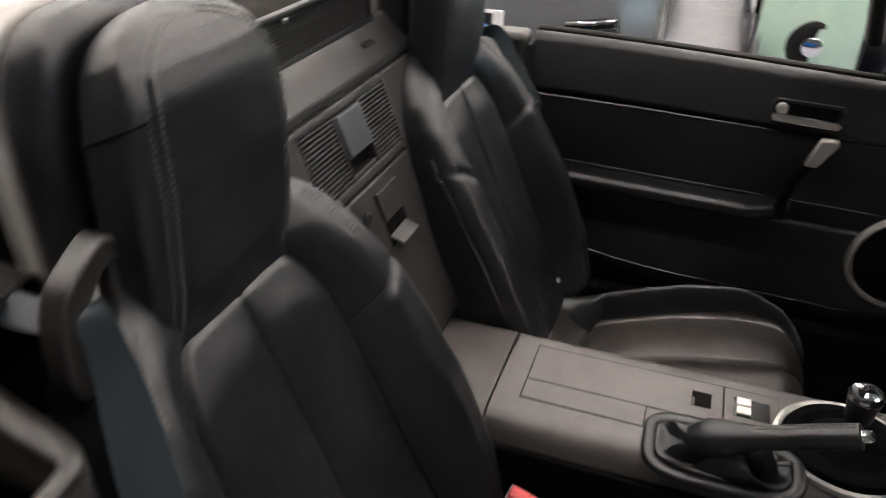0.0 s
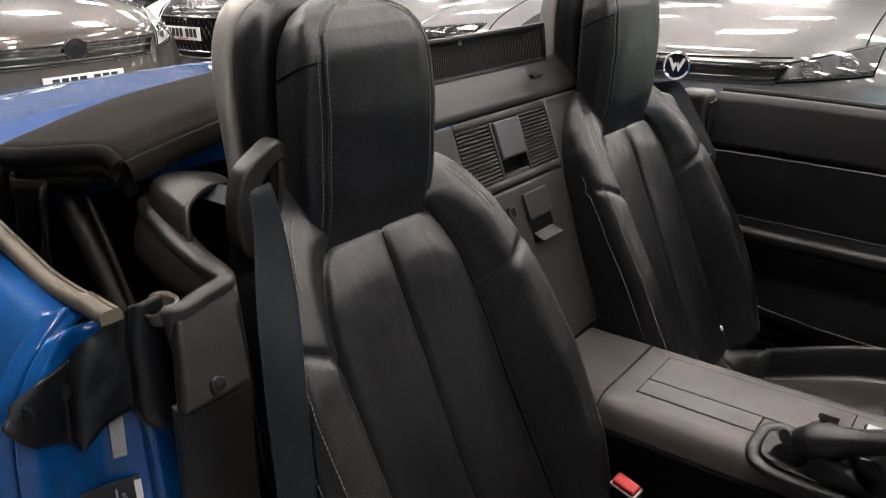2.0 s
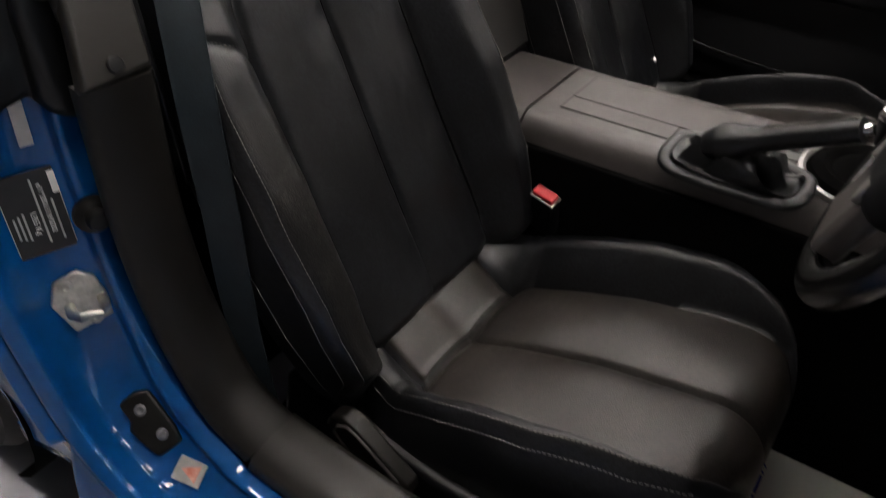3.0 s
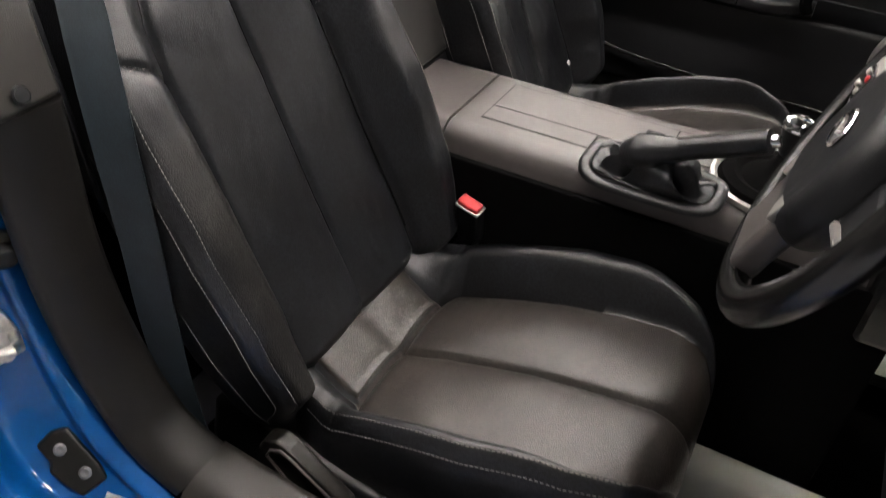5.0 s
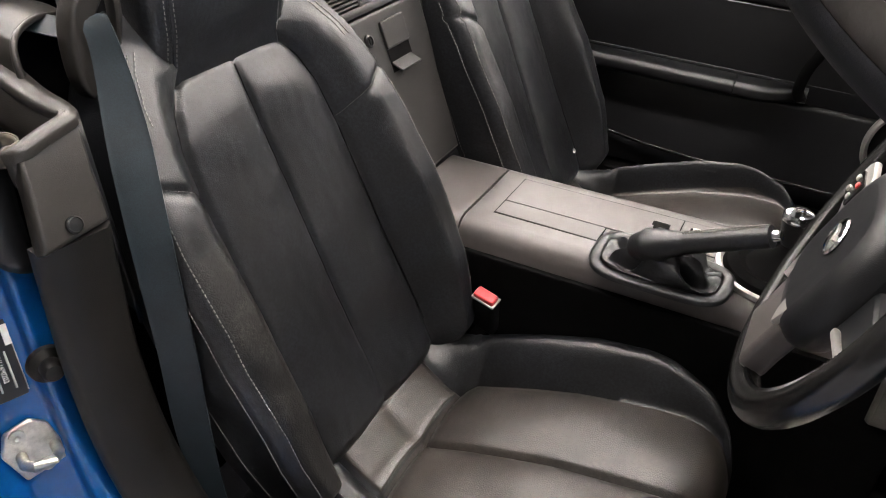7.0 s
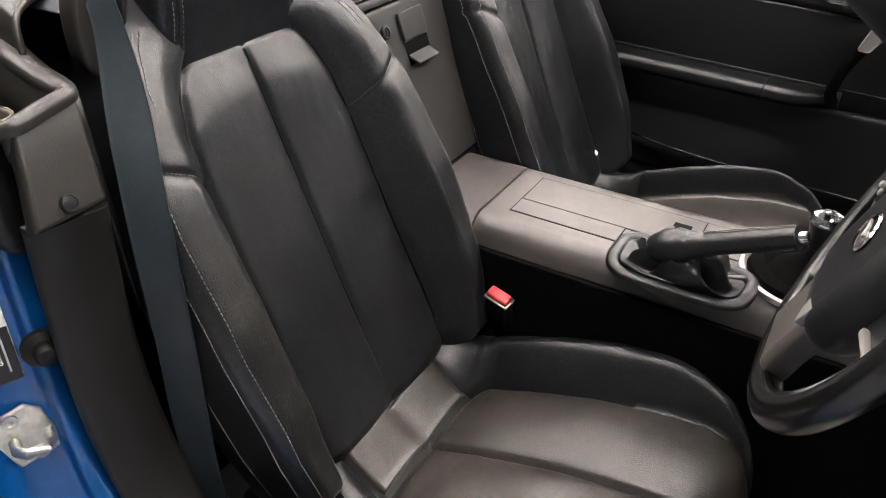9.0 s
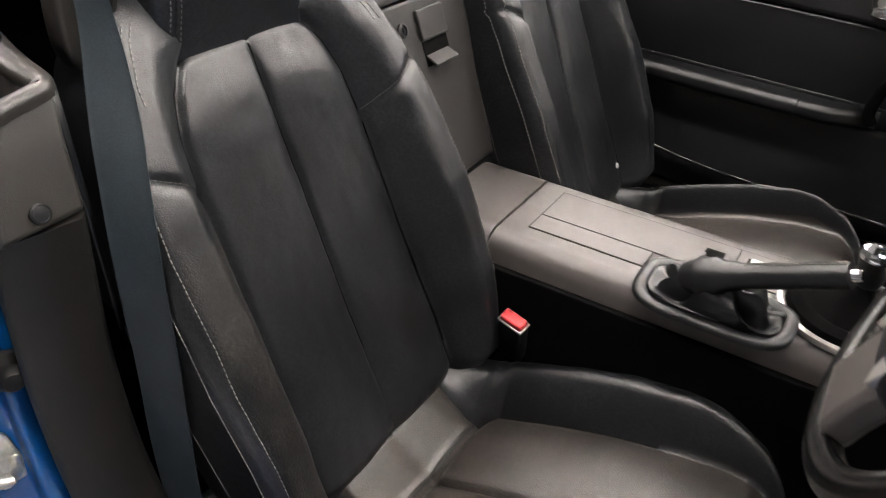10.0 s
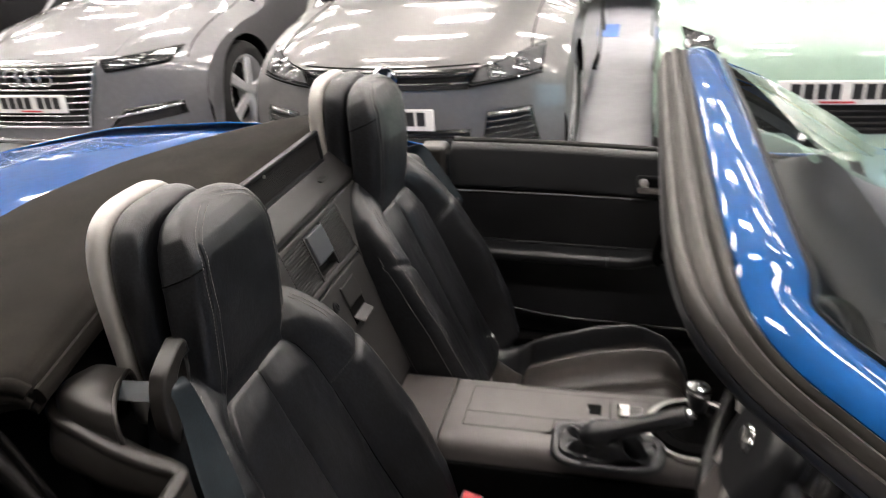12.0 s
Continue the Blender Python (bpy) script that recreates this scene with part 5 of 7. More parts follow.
lathe("trim_ring", [(0.084, 0.0), (0.084, 0.006), (0.0885, 0.009), (0.0935, 0.007), (0.0945, 0.0), (0.084, 0.0)], SATIN, gear, "satin silver trim ring", 64)
lathe("gear_gaiter", [(0.0845, 0.002), (0.079, 0.013), (0.064, 0.017), (0.052, 0.011), (0.036, 0.020), (0.024, 0.030), (0.015, 0.042), (0.011, 0.052)], CARPET, gear, "black leather gear gaiter", 40, caps=False)
lathe("lever_shaft", [(0.009, 0.03), (0.009, 0.07)], TRIM, gear, "", 16)
knob = lathe("knob", [(0.013, 0.052), (0.017, 0.060), (0.0185, 0.075), (0.0205, 0.088), (0.0215, 0.093)], LEATHER, gear, "black leather knob", 28)
lathe("knob_cap", [(0.0217, 0.093), (0.0222, 0.099), (0.019, 0.105), (0.010, 0.1085), (0.0, 0.109)], CHROME, knob, "chrome knob cap", 28)
bm = bmesh.new()
for x, y, w, h in ((-0.006, 0, 0.0012, 0.014), (0, 0, 0.0012, 0.014), (0.006, 0, 0.0012, 0.014), (0, 0, 0.0132, 0.0012)):
    add_box(bm, (h, w, 0.001) if w > 0.01 else (h, w, 0.001), Matrix.Translation((y, x, 0.1091)))
part("shift_pattern", bm, GLOSS_BLACK, knob, "dark shift pattern lines", smooth=False)

# buckle
bk_th = thing("belt_buckle", "black seat belt buckle with red release button", "buckle", (0.0, -0.145, 0.30))
BX = V(0.95, -0.15, -0.14).normalized()
BY = V(0.15, -0.30, 0.94).cross(BX).normalized()
BM = axes(V(0.006, -0.002, 0.118), BX, BY, BX.cross(BY))
part("buckle_body", bm_box((0.044, 0.024, 0.085), 0.006, 3, BM @ Matrix.Translation((0, 0, -0.028))), TRIM, bk_th)
part("button_rim", bm_box((0.0445, 0.0245, 0.005), 0.002, 2, BM @ Matrix.Translation((0, 0, 0.0135))), SATIN, bk_th, "pale buckle rim")
part("release_button", bm_box((0.039, 0.020, 0.012), 0.0035, 3, BM @ Matrix.Translation((0, 0, 0.018))), RED, bk_th, "red release button")
sweep("buckle_stalk", [BM @ V(0, 0, -0.06), V(-0.02, 0, 0.02), V(-0.03, 0.0, -0.12)], [(-0.012, -0.004), (0.012, -0.004), (0.012, 0.004), (-0.012, 0.004)], TRIM, bk_th, up=(0, 1, 0))


# ---- seat belts ----
def ribbon(name, points, width_dir, w, parent, t=0.0016, n=8, taper=lambda i: 1.0):
    c = catmull(points, n)
    wd = catmull(width_dir, n)
    verts, faces = [], []
    for i, p in enumerate(c):
        a = c[max(i - 1, 0)]
        b = c[min(i + 1, len(c) - 1)]
        tg = (b - a).normalized()
        s = (wd[i] - tg * wd[i].dot(tg)).normalized()
        nn = tg.cross(s)
        for k in range(9):
            x = -1 + k / 4
            rib = 0.0004 * math.cos(x * math.pi * 4)
            verts.append(p + s * x * w * taper(i) + nn * (t / 2 + rib))
        for k in range(9):
            x = 1 - k / 4
            verts.append(p + s * x * w * taper(i) - nn * t / 2)
    k = 18
    for i in range(len(c) - 1):
        for j in range(k):
            faces.append((i * k + j, i * k + (j + 1) % k, (i + 1) * k + (j + 1) % k, (i + 1) * k + j))
    faces += [tuple(range(k - 1, -1, -1)), tuple((len(c) - 1) * k + j for j in range(k))]
    return make(name, verts, faces, WEBBING, parent, angle=60)


def seat_belt(label):
    e = thing("seat_belt", label, "seat belt", (0, 0, 0), "seat belts")
    ribbon("webbing_upper", [(-0.415, -0.535, 0.925), (-0.375, -0.538, 0.924), (-0.33, -0.540, 0.927), (-0.285, -0.542, 0.934)],
           [(0.1, 1, 0.35), (0.1, 1, 0.35), (0.1, 1, 0.5), (0.1, 1, 0.8)], 0.0150, e)
    ribbon("webbing", [(-0.290, -0.540, 0.948), (-0.268, -0.544, 0.940), (-0.252, -0.551, 0.900), (-0.232, -0.566, 0.848), (-0.205, -0.588, 0.790), (-0.178, -0.610, 0.715), (-0.168, -0.618, 0.60), (-0.172, -0.619, 0.48), (-0.165, -0.622, 0.36), (-0.15, -0.624, 0.24)],
           [(0.6, 0.5, -0.6), (0.75, 0.6, 0.25), (0.8, 0.6, 0), (0.8, 0.6, 0), (0.85, 0.5, 0), (0.9, 0.45, 0), (0.9, 0.4, 0), (0.9, 0.4, 0), (1, 0.3, 0), (1, 0.3, 0)], 0.0232, e, taper=lambda i: 0.62 + 0.38 * smooth01((i - 8) / 22))
    # the guide loop stands on the seat's shoulder
    outer = catmull([(-0.560, 0.862), (-0.5695, 0.885), (-0.5690, 0.930), (-0.5590, 0.960), (-0.5450, 0.974), (-0.5160, 0.990), (-0.5040, 0.992), (-0.4960, 0.984)], 4)
    inner = catmull([(-0.4945, 0.966), (-0.5080, 0.966), (-0.5200, 0.960), (-0.5345, 0.9425), (-0.5420, 0.920), (-0.5450, 0.880), (-0.5480, 0.862)], 4)
    gm = axes(V(-0.303, 0, 0), V(0, 1, 0), V(0, 0, 1), V(1, 0, 0))
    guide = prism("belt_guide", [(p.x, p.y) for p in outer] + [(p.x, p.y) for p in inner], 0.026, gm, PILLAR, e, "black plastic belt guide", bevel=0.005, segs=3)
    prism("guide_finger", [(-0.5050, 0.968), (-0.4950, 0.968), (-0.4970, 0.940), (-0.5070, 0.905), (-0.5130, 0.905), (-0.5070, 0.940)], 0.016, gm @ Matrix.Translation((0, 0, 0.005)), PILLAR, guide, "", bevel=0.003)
    return e


seat_belt("slate grey seat belt through a black guide loop")
fb = thing("seat_belt", "slate grey seat belt beside the passenger seat", "seat belt", (0, 0, 0), "seat belts")
ribbon("webbing", [(-0.318, 0.560, 0.895), (-0.278, 0.612, 0.888), (-0.242, 0.620, 0.838), (-0.195, 0.618, 0.765), (-0.178, 0.618, 0.735)],
       [(0.75, 0.5, 0.3), (0.75, 0.5, 0.3), (0.75, 0.5, 0.3), (0.75, 0.5, 0.3), (0.75, 0.5, 0.3)], 0.0150, fb)
tg = thing("belt_tongue", "metal belt tongue with black grip", "belt tongue", (-0.182, 0.618, 0.735))
part("tongue_grip", bm_box((0.012, 0.052, 0.034), 0.004, 2), TRIM, tg)
part("tongue_plate", bm_box((0.003, 0.028, 0.030), 0.001, 1, Matrix.Translation((0, 0, -0.03))), CHROME, tg, "bright metal tongue")

# ---- far door ----
door = thing("passenger_door", "black trimmed passenger door with silver handle, closed", "car door", (0, 0, 0))


def along_x(name, prof, x0, x1, material, parent, label="", n=2, bend=None, angle=30):
    verts, faces = [], []
    k = len(prof)
    xs = np.linspace(x0, x1, n)
    for x in xs:
        for y, z in prof:
            dy, dz = bend(x) if bend else (0, 0)
            verts.append(V(x, y + dy, z + dz))
    for i in range(n - 1):
        for j in range(k):
            faces.append((i * k + j, i * k + (j + 1) % k, (i + 1) * k + (j + 1) % k, (i + 1) * k + j))
    faces += [tuple(range(k - 1, -1, -1)), tuple((n - 1) * k + j for j in range(k))]
    return make(name, verts, faces, material, parent, label, angle=angle)


def rounded(pts, r=0.006):
    """Cuts the corners of a polygon with small arcs."""
    out = []
    n = len(pts)
    for i, p in enumerate(pts):
        a, b, c = Vector(pts[i - 1]), Vector(p), Vector(pts[(i + 1) % n])
        da, dc = (a - b), (c - b)
        q = min(r, da.length * 0.4, dc.length * 0.4)
        s, e = b + da.normalized() * q, b + dc.normalized() * q
        for t in (0, 0.33, 0.67, 1):
            v = s * (1 - t) ** 2 + b * 2 * t * (1 - t) + e * t * t
            out.append((v.x, v.y))
    return out


X0, X1 = -0.222, 0.80
up_bend = lambda x: (0, -0.045 * smooth01((x + 0.25) / 1.2))
along_x("top_rail", rounded([(0.722, 0.742), (0.716, 0.752), (0.728, 0.80), (0.742, 0.850), (0.752, 0.862), (0.772, 0.864), (0.775, 0.742)], 0.010), X0, X1, DOOR_TRIM, door, "black soft-touch door top", 10, up_bend)
along_x("upper_panel", rounded([(0.727, 0.575), (0.722, 0.66), (0.719, 0.736), (0.775, 0.740), (0.775, 0.575)], 0.008), X0 + 0.002, X1, DOOR_TRIM, door, "black upper door panel", 10, lambda x: (0, -0.03 * smooth01((x + 0.25) / 1.2)))
arm_prof = rounded([(0.660, 0.552), (0.662, 0.571), (0.672, 0.578), (0.722, 0.580), (0.722, 0.536), (0.690, 0.536)], 0.007)
arm_bend = lambda x: (0.0, -0.03 * (x + 0.15))
along_x("armrest", arm_prof, X0 + 0.03, 0.219, DOOR_TRIM, door, "black padded armrest", 8, arm_bend)
along_x("armrest", arm_prof, 0.2205, 0.37, DOOR_TRIM, door, "black padded armrest end", 6, lambda x: (0.045 * smooth01((x - 0.27) / 0.1), -0.03 * (x + 0.15)))
along_x("lower_panel", rounded([(0.700, 0.30), (0.690, 0.36), (0.705, 0.45), (0.712, 0.535), (0.775, 0.54), (0.775, 0.30)], 0.01), X0 + 0.004, X1, DOOR_TRIM, door, "black lower door panel", 10, lambda x: (0, -0.02 * smooth01((x + 0.25) / 1.2)))
along_x("arm_recess", rounded([(0.724, 0.528), (0.724, 0.585), (0.7755, 0.585), (0.7755, 0.528)], 0.003), X0 + 0.003, X1, TRIM, door, "", 4, arm_bend)
bm = bmesh.new()
add_stitch(bm, [(V(x, 0.7165, 0.7335 - 0.03 * smooth01((x + 0.25) / 1.2)), V(0, -1, 0)) for x in np.linspace(X0 + 0.01, 0.75, 60)], 0.0065, 0.0045, 0.0005)
part("door_stitching", bm, RUBBER, door, "dark stitching line", smooth=False)
sweep("map_pocket_edge", catmull([(-0.16, 0.684, 0.425), (-0.05, 0.680, 0.385), (0.10, 0.678, 0.365), (0.30, 0.678, 0.355), (0.55, 0.68, 0.345)], 8), circle(0.0035, 8), GLOSS_BLACK, door, "black map pocket edge", up=(0, 0, 1))
box("door_skin", (X0, 0.776, 0.28), (X1, 0.80, 0.835), BLUE, door, "glossy blue door skin", bevel=0.008)
box("door_edge", (X0 - 0.004, 0.70, 0.30), (X0 + 0.001, 0.79, 0.845), TRIM, door, bevel=0.001)
box("quarter_trim", (-0.305, 0.690, 0.62), (-0.230, 0.765, 0.868), PILLAR, car, "black quarter trim behind the passenger door", bevel=0.014, segs=3)
along_x("window_seal", rounded([(0.774, 0.838), (0.774, 0.866), (0.781, 0.872), (0.796, 0.868), (0.80, 0.838)], 0.003), X0, X1, RUBBER, door, "black rubber window seal", 10, up_bend)
# inner handle
hd = prism("handle_bezel", [(0.292, 0.752), (0.286, 0.772), (0.294, 0.790), (0.420, 0.786), (0.428, 0.770), (0.420, 0.748)], 0.008, axes(V(0, 0.7235, 0), V(1, 0, 0), V(0, 0, 1), V(0, -1, 0)), TRIM, door, "black handle cup", bevel=0.003)
# flat near-black plate: shade inside the handle cup put into its colour
prism("handle_recess", [(0.300, 0.757), (0.295, 0.771), (0.302, 0.783), (0.413, 0.779), (0.418, 0.769), (0.412, 0.755)], 0.0012, axes(V(0, 0.7155, 0), V(1, 0, 0), V(0, 0, 1), V(0, -1, 0)), DARK, hd, bevel=0.0004)
prism("handle_lever", [(0.290, 0.746), (0.288, 0.760), (0.300, 0.764), (0.415, 0.758), (0.428, 0.751), (0.418, 0.740), (0.300, 0.744)], 0.012, axes(V(0, 0.714, 0), V(1, 0, 0), V(0, 0, 1), V(0, -1, 0)), CHROME, hd, "bright silver handle lever", bevel=0.0025)
lathe("lock_knob", [(0.011, 0), (0.011, 0.008), (0.008, 0.010), (0, 0.010)], SATIN, hd, "satin lock tab", 14, axes(V(0.307, 0.7145, 0.772), V(1, 0, 0), V(0, 0, 1), V(0, -1, 0)))
pull = prism("door_pull", [(0.372, 0.664), (0.396, 0.662), (0.428, 0.714), (0.425, 0.726), (0.392, 0.724)], 0.022, axes(V(0, 0.706, 0), V(1, 0, 0), V(0, 0, 1), V(0, -1, 0)), SATIN, door, "satin silver door pull end", bevel=0.005)
sweep("pull_strap", catmull([(0.385, 0.700, 0.668), (0.36, 0.695, 0.62), (0.35, 0.69, 0.57), (0.36, 0.69, 0.545)], 6), circle(0.012, 10, 0.010), CARPET, door, "black door pull strap", up=(0, -1, 0))
spk = lathe("speaker_ring", [(0.098, 0.0), (0.098, 0.010), (0.104, 0.014), (0.110, 0.010), (0.112, 0.0)], SATIN, door, "satin silver speaker ring", 56, axes(V(0.615, 0.700, 0.475), V(1, 0, 0), V(0, 0, 1), V(0, -1, 0)))
lathe("speaker_grille", [(0.0975, 0.0), (0.09, 0.006), (0.05, 0.009), (0.0, 0.010)], DARK, spk, "black speaker grille", 40, axes(V(0.615, 0.700, 0.475), V(1, 0, 0), V(0, 0, 1), V(0, -1, 0)))
# door mirror
mir = thing("door_mirror", "blue door mirror with dark housing and glass", "mirror", (0.46, 0.93, 0.862))
lathe("mirror_housing", [(0.0, 0.07), (0.04, 0.065), (0.070, 0.045), (0.082, 0.015), (0.084, 0.0), (0.078, -0.006), (0.074, 0.0)], RUBBER, mir, "dark mirror housing", 32, axes(V(0, 0, 0), V(0.15, 0.98, 0), V(0, 0, 0.86), V(0.98, -0.15, 0)))
lathe("mirror_glass", [(0.0745, 0.002), (0.0, 0.0021)], MIRROR, mir, "mirror glass", 32, axes(V(0, 0, 0), V(0.15, 0.98, 0), V(0, 0, 0.86), V(0.98, -0.15, 0)))
sweep("mirror_arm", [V(0.02, -0.02, -0.05), V(0.03, -0.08, -0.07), V(0.04, -0.15, -0.08)], circle(0.022, 10, 0.014), RUBBER, mir, up=(0, 0, 1))
# far pillar trim and belt tower mirror image
fp = thing("pillar_trim", "black plastic pillar trim behind the passenger door", "car trim", (0, 0, 0))
sweep("pillar_cover", [V(p.x, -p.y, p.z) for p in band[10:]], half_band(0.0395, 0.022, 0.008), PILLAR, fp, up=lambda i: V(band_up(i + 10).x, -band_up(i + 10).y, band_up(i + 10).z))
prism("tower_cap", [(-0.405, 0.800), (-0.400, 0.850), (-0.372, 0.868), (-0.325, 0.874), (-0.292, 0.872), (-0.275, 0.860), (-0.262, 0.83), (-0.265, 0.78)],
      0.09, axes(V(0, 0.64, 0), V(1, 0, 0), V(0, 0, 1), V(0, -1, 0)), TRIM, fp, "black belt outlet cap", bevel=0.014, segs=3)

# ---- windscreen frame ----
ws_th = thing("windscreen", "blue framed windscreen with weathered rubber seal", "windscreen", (0, 0, 0))


def header(y):
    """Middle of the header at y: place, how far it curves forward."""
    a = abs(y) / 0.60
    return V(0.345 - 0.012 * a ** 2 + 0.02 * a ** 6, y, 1.172 - 0.022 * a ** 2)


half_line = [(0.80, 0.775, 0.845), (0.64, 0.755, 0.955), (0.515, 0.715, 1.036), (0.457, 0.680, 1.066), (0.402, 0.645, 1.096), (0.362, 0.600, 1.130), (0.339, 0.52, 1.151), (0.332, 0.35, 1.163)]
head_line = [(x, -y, z) for x, y, z in half_line] + [(0.331, 0, 1.170)] + half_line[::-1]
hl = catmull(head_line, 8)
for _ in range(10):
    hl = [hl[0]] + [(hl[k - 1] + hl[k] * 2 + hl[k + 1]) / 4 for k in range(1, len(hl) - 1)] + [hl[-1]]
hn = len(hl)


def frame_up(i):
    p = hl[i]
    side = smooth01((abs(p.y) - 0.52) / 0.12)
    return V(-0.05, 0, 1).lerp(V(0.25, math.copysign(0.55, p.y), 0.75), side).normalized()


def narrow(t):
    """The seal narrows from the header down the pillars."""
    p = hl[min(hn - 1, int(round(t * (hn - 1))))]
    return 0.84 - 0.30 * smooth01((abs(p.y) - 0.50) / 0.16)


def paint_fit(t, edge=0.0525):
    k = narrow(t)
    g = 1 + (1 - k) * 0.10
    return (g, 1.0, edge * k - edge * g)


# profile x runs outward (forward / to the side), y up
sweep("frame_seal", hl, [(-0.005, -0.030), (0.046, -0.036), (0.052, -0.010), (0.050, 0.004), (0.044, 0.008), (0.037, 0.004), (0.034, -0.005), (0.030, -0.005), (0.027, 0.006), (0.019, 0.010), (0.012, 0.007), (0.009, -0.004), (0.005, -0.005), (0.001, 0.001), (-0.006, 0.002), (-0.012, -0.004), (-0.014, -0.012), (-0.013, -0.022)], SEAL, ws_th, "weathered grey ridged rubber seal", up=frame_up, angle=70, scale=lambda t: (narrow(t), 1.0, 0.0))
sweep("frame_paint", hl, [(0.0525, -0.020), (0.118, -0.036), (0.122, -0.016), (0.106, 0.000), (0.080, 0.010), (0.060, 0.009), (0.0525, 0.004)], BLUE, ws_th, "glossy blue painted frame", up=frame_up, scale=paint_fit)
sweep("glass_seal", hl, [(0.119, -0.034), (0.130, -0.036), (0.130, -0.020), (0.124, -0.014), (0.119, -0.018)], RUBBER, ws_th, "black glass seal", up=frame_up, scale=lambda t: (1.0, 1.0, 0.122 * paint_fit(t)[0] + paint_fit(t)[2] - 0.120))
sweep("inner_trim", hl, [(-0.0145, -0.022), (-0.006, -0.034), (0.046, -0.040), (0.100, -0.046), (0.100, -0.054), (-0.008, -0.048), (-0.020, -0.030)], TRIM, ws_th, "black inner frame trim", up=frame_up, scale=lambda t: (narrow(t), 1.0, 0.0))
# glass between header and scuttle
sheet("pane", lambda v, y: V(0.43 + 0.45 * v, y * (0.600 + 0.10 * v), 1.148 - 0.285 * v - 0.02 * (y * y) * (1 - v) + 0.02 * math.sin(v * math.pi)), np.linspace(0, 1, 16), np.linspace(-1, 1, 24), PANE, ws_th, "clear windscreen glass").visible_shadow = False
part("header_fitting", bm_box((0.034, 0.070, 0.034), 0.012, 3, Matrix.Translation((0.352, 0.490, 1.118))), RUBBER, ws_th, "dark rubber header fitting")
part("header_fitting", bm_box((0.026, 0.050, 0.026), 0.010, 3, Matrix.Translation((0.356, 0.500, 1.086))), RUBBER, ws_th, "dark rubber header fitting")
lathe("fitting_knob", [(0.011, -0.03), (0.0125, -0.005), (0.012, 0.006), (0.007, 0.010), (0.0, 0.011)], CONSOLE, ws_th, "grey plastic pivot knob", 18, axes(V(0.382, 0.500, 1.066), V(0, 1, 0), V(0.5, 0, 0.86), V(-0.86, 0, 0.5)))
part("pillar_fitting", bm_box((0.024, 0.050, 0.085), 0.009, 3, Matrix.Translation((0.392, 0.520, 1.000)) @ pose(0, 0, 0, 0, -8, 0)), RUBBER, ws_th, "dark pillar fitting")
rv = thing("sun_visor", "black sun visor folded under the header", "sun visor", (0.40, 0, 1.12))
for sg in (-1, 1):
    part("visor_blade", bm_box((0.10, 0.36, 0.012), 0.005, 2, Matrix.Translation((0.02, sg * 0.28, 0)) @ pose(0, 0, 0, 0, 25, 0)), TRIM, rv)

# ---- dashboard, wheel and mats ----
dash = thing("dashboard", "black moulded plastic dashboard under the windscreen", "dashboard", (0, 0, 0))
along_prof = rounded([(0.62, 0.74), (0.60, 0.80), (0.66, 0.862), (0.80, 0.885), (1.00, 0.862), (1.08, 0.80), (1.08, 0.42), (0.74, 0.44), (0.66, 0.56)], 0.03)
verts, faces = [], []
for y in np.linspace(-0.70, 0.70, 15):
    for x, z in along_prof:
        verts.append(V(x + 0.03 * math.cos(y * 5) , y, z + 0.012 * math.cos(y * 4.5)))
kk = len(along_prof)
for i in range(14):
    for j in range(kk):
        faces.append((i * kk + j, i * kk + (j + 1) % kk, (i + 1) * kk + (j + 1) % kk, (i + 1) * kk + j))
faces += [tuple(range(kk - 1, -1, -1)), tuple(14 * kk + j for j in range(kk))]
make("dash_body", verts, faces, TRIM, dash, angle=35)
box("radio_panel", (0.56, -0.13, 0.40), (0.72, 0.13, 0.76), GLOSS_BLACK, dash, "gloss black radio panel", bevel=0.02)
box("knee_panel", (0.62, -0.66, 0.42), (0.72, -0.14, 0.62), TRIM, dash, bevel=0.02)

wheel = thing("steering_wheel", "black leather steering wheel with silver spoke trims", "steering wheel", (0.479, -0.360, 0.817))
WN = V(-math.cos(radians(22.7)), 0, math.sin(radians(22.7)))
WU = V(math.sin(radians(22.7)), 0, math.cos(radians(22.7)))
WM = axes(V(0, 0, 0), V(0, -1, 0), WU, WN)   # x to the wheel's right, y up, z to the driver
RIM = 0.186
sweep("rim", [WM @ V(RIM * math.cos(a), RIM * math.sin(a), 0) for a in np.linspace(0, 2 * math.pi, 97)[:-1]], circle(0.0170, 16, 0.0155), RIM_LEATHER, wheel, "worn smooth black leather rim", up=WN, closed=True)
bm = bmesh.new()
for a in np.linspace(0, 2 * math.pi, 260):
    n = WM.to_3x3() @ V(-math.cos(a), -math.sin(a), 0.35).normalized()
    add_stitch(bm, [(WM @ V((RIM - 0.0145) * math.cos(a), (RIM - 0.0145) * math.sin(a), 0.0062), n), (WM @ V((RIM - 0.0145) * math.cos(a + 0.012), (RIM - 0.0145) * math.sin(a + 0.012), 0.0062 + 0.003), n)], 0.02, 0.0085, 0.0015)
part("rim_stitching", bm, RIM_LEATHER, wheel, "dark baseball stitching", smooth=False)
# hub pad
WH = WM @ Matrix.Translation((0, -0.026, -0.008))
hub_prof = [(0.088 * math.copysign(abs(math.cos(a)) ** 0.7, math.cos(a)), 0.088 * math.copysign(abs(math.sin(a)) ** 0.7, math.sin(a)) - 0.002) for a in np.linspace(0, 2 * math.pi, 33)[:-1]]
hub = prism("airbag_pad", hub_prof, 0.056, WH @ Matrix.Translation((0, 0, -0.022)), TRIM, wheel, "black airbag pad", bevel=0.028, segs=6)
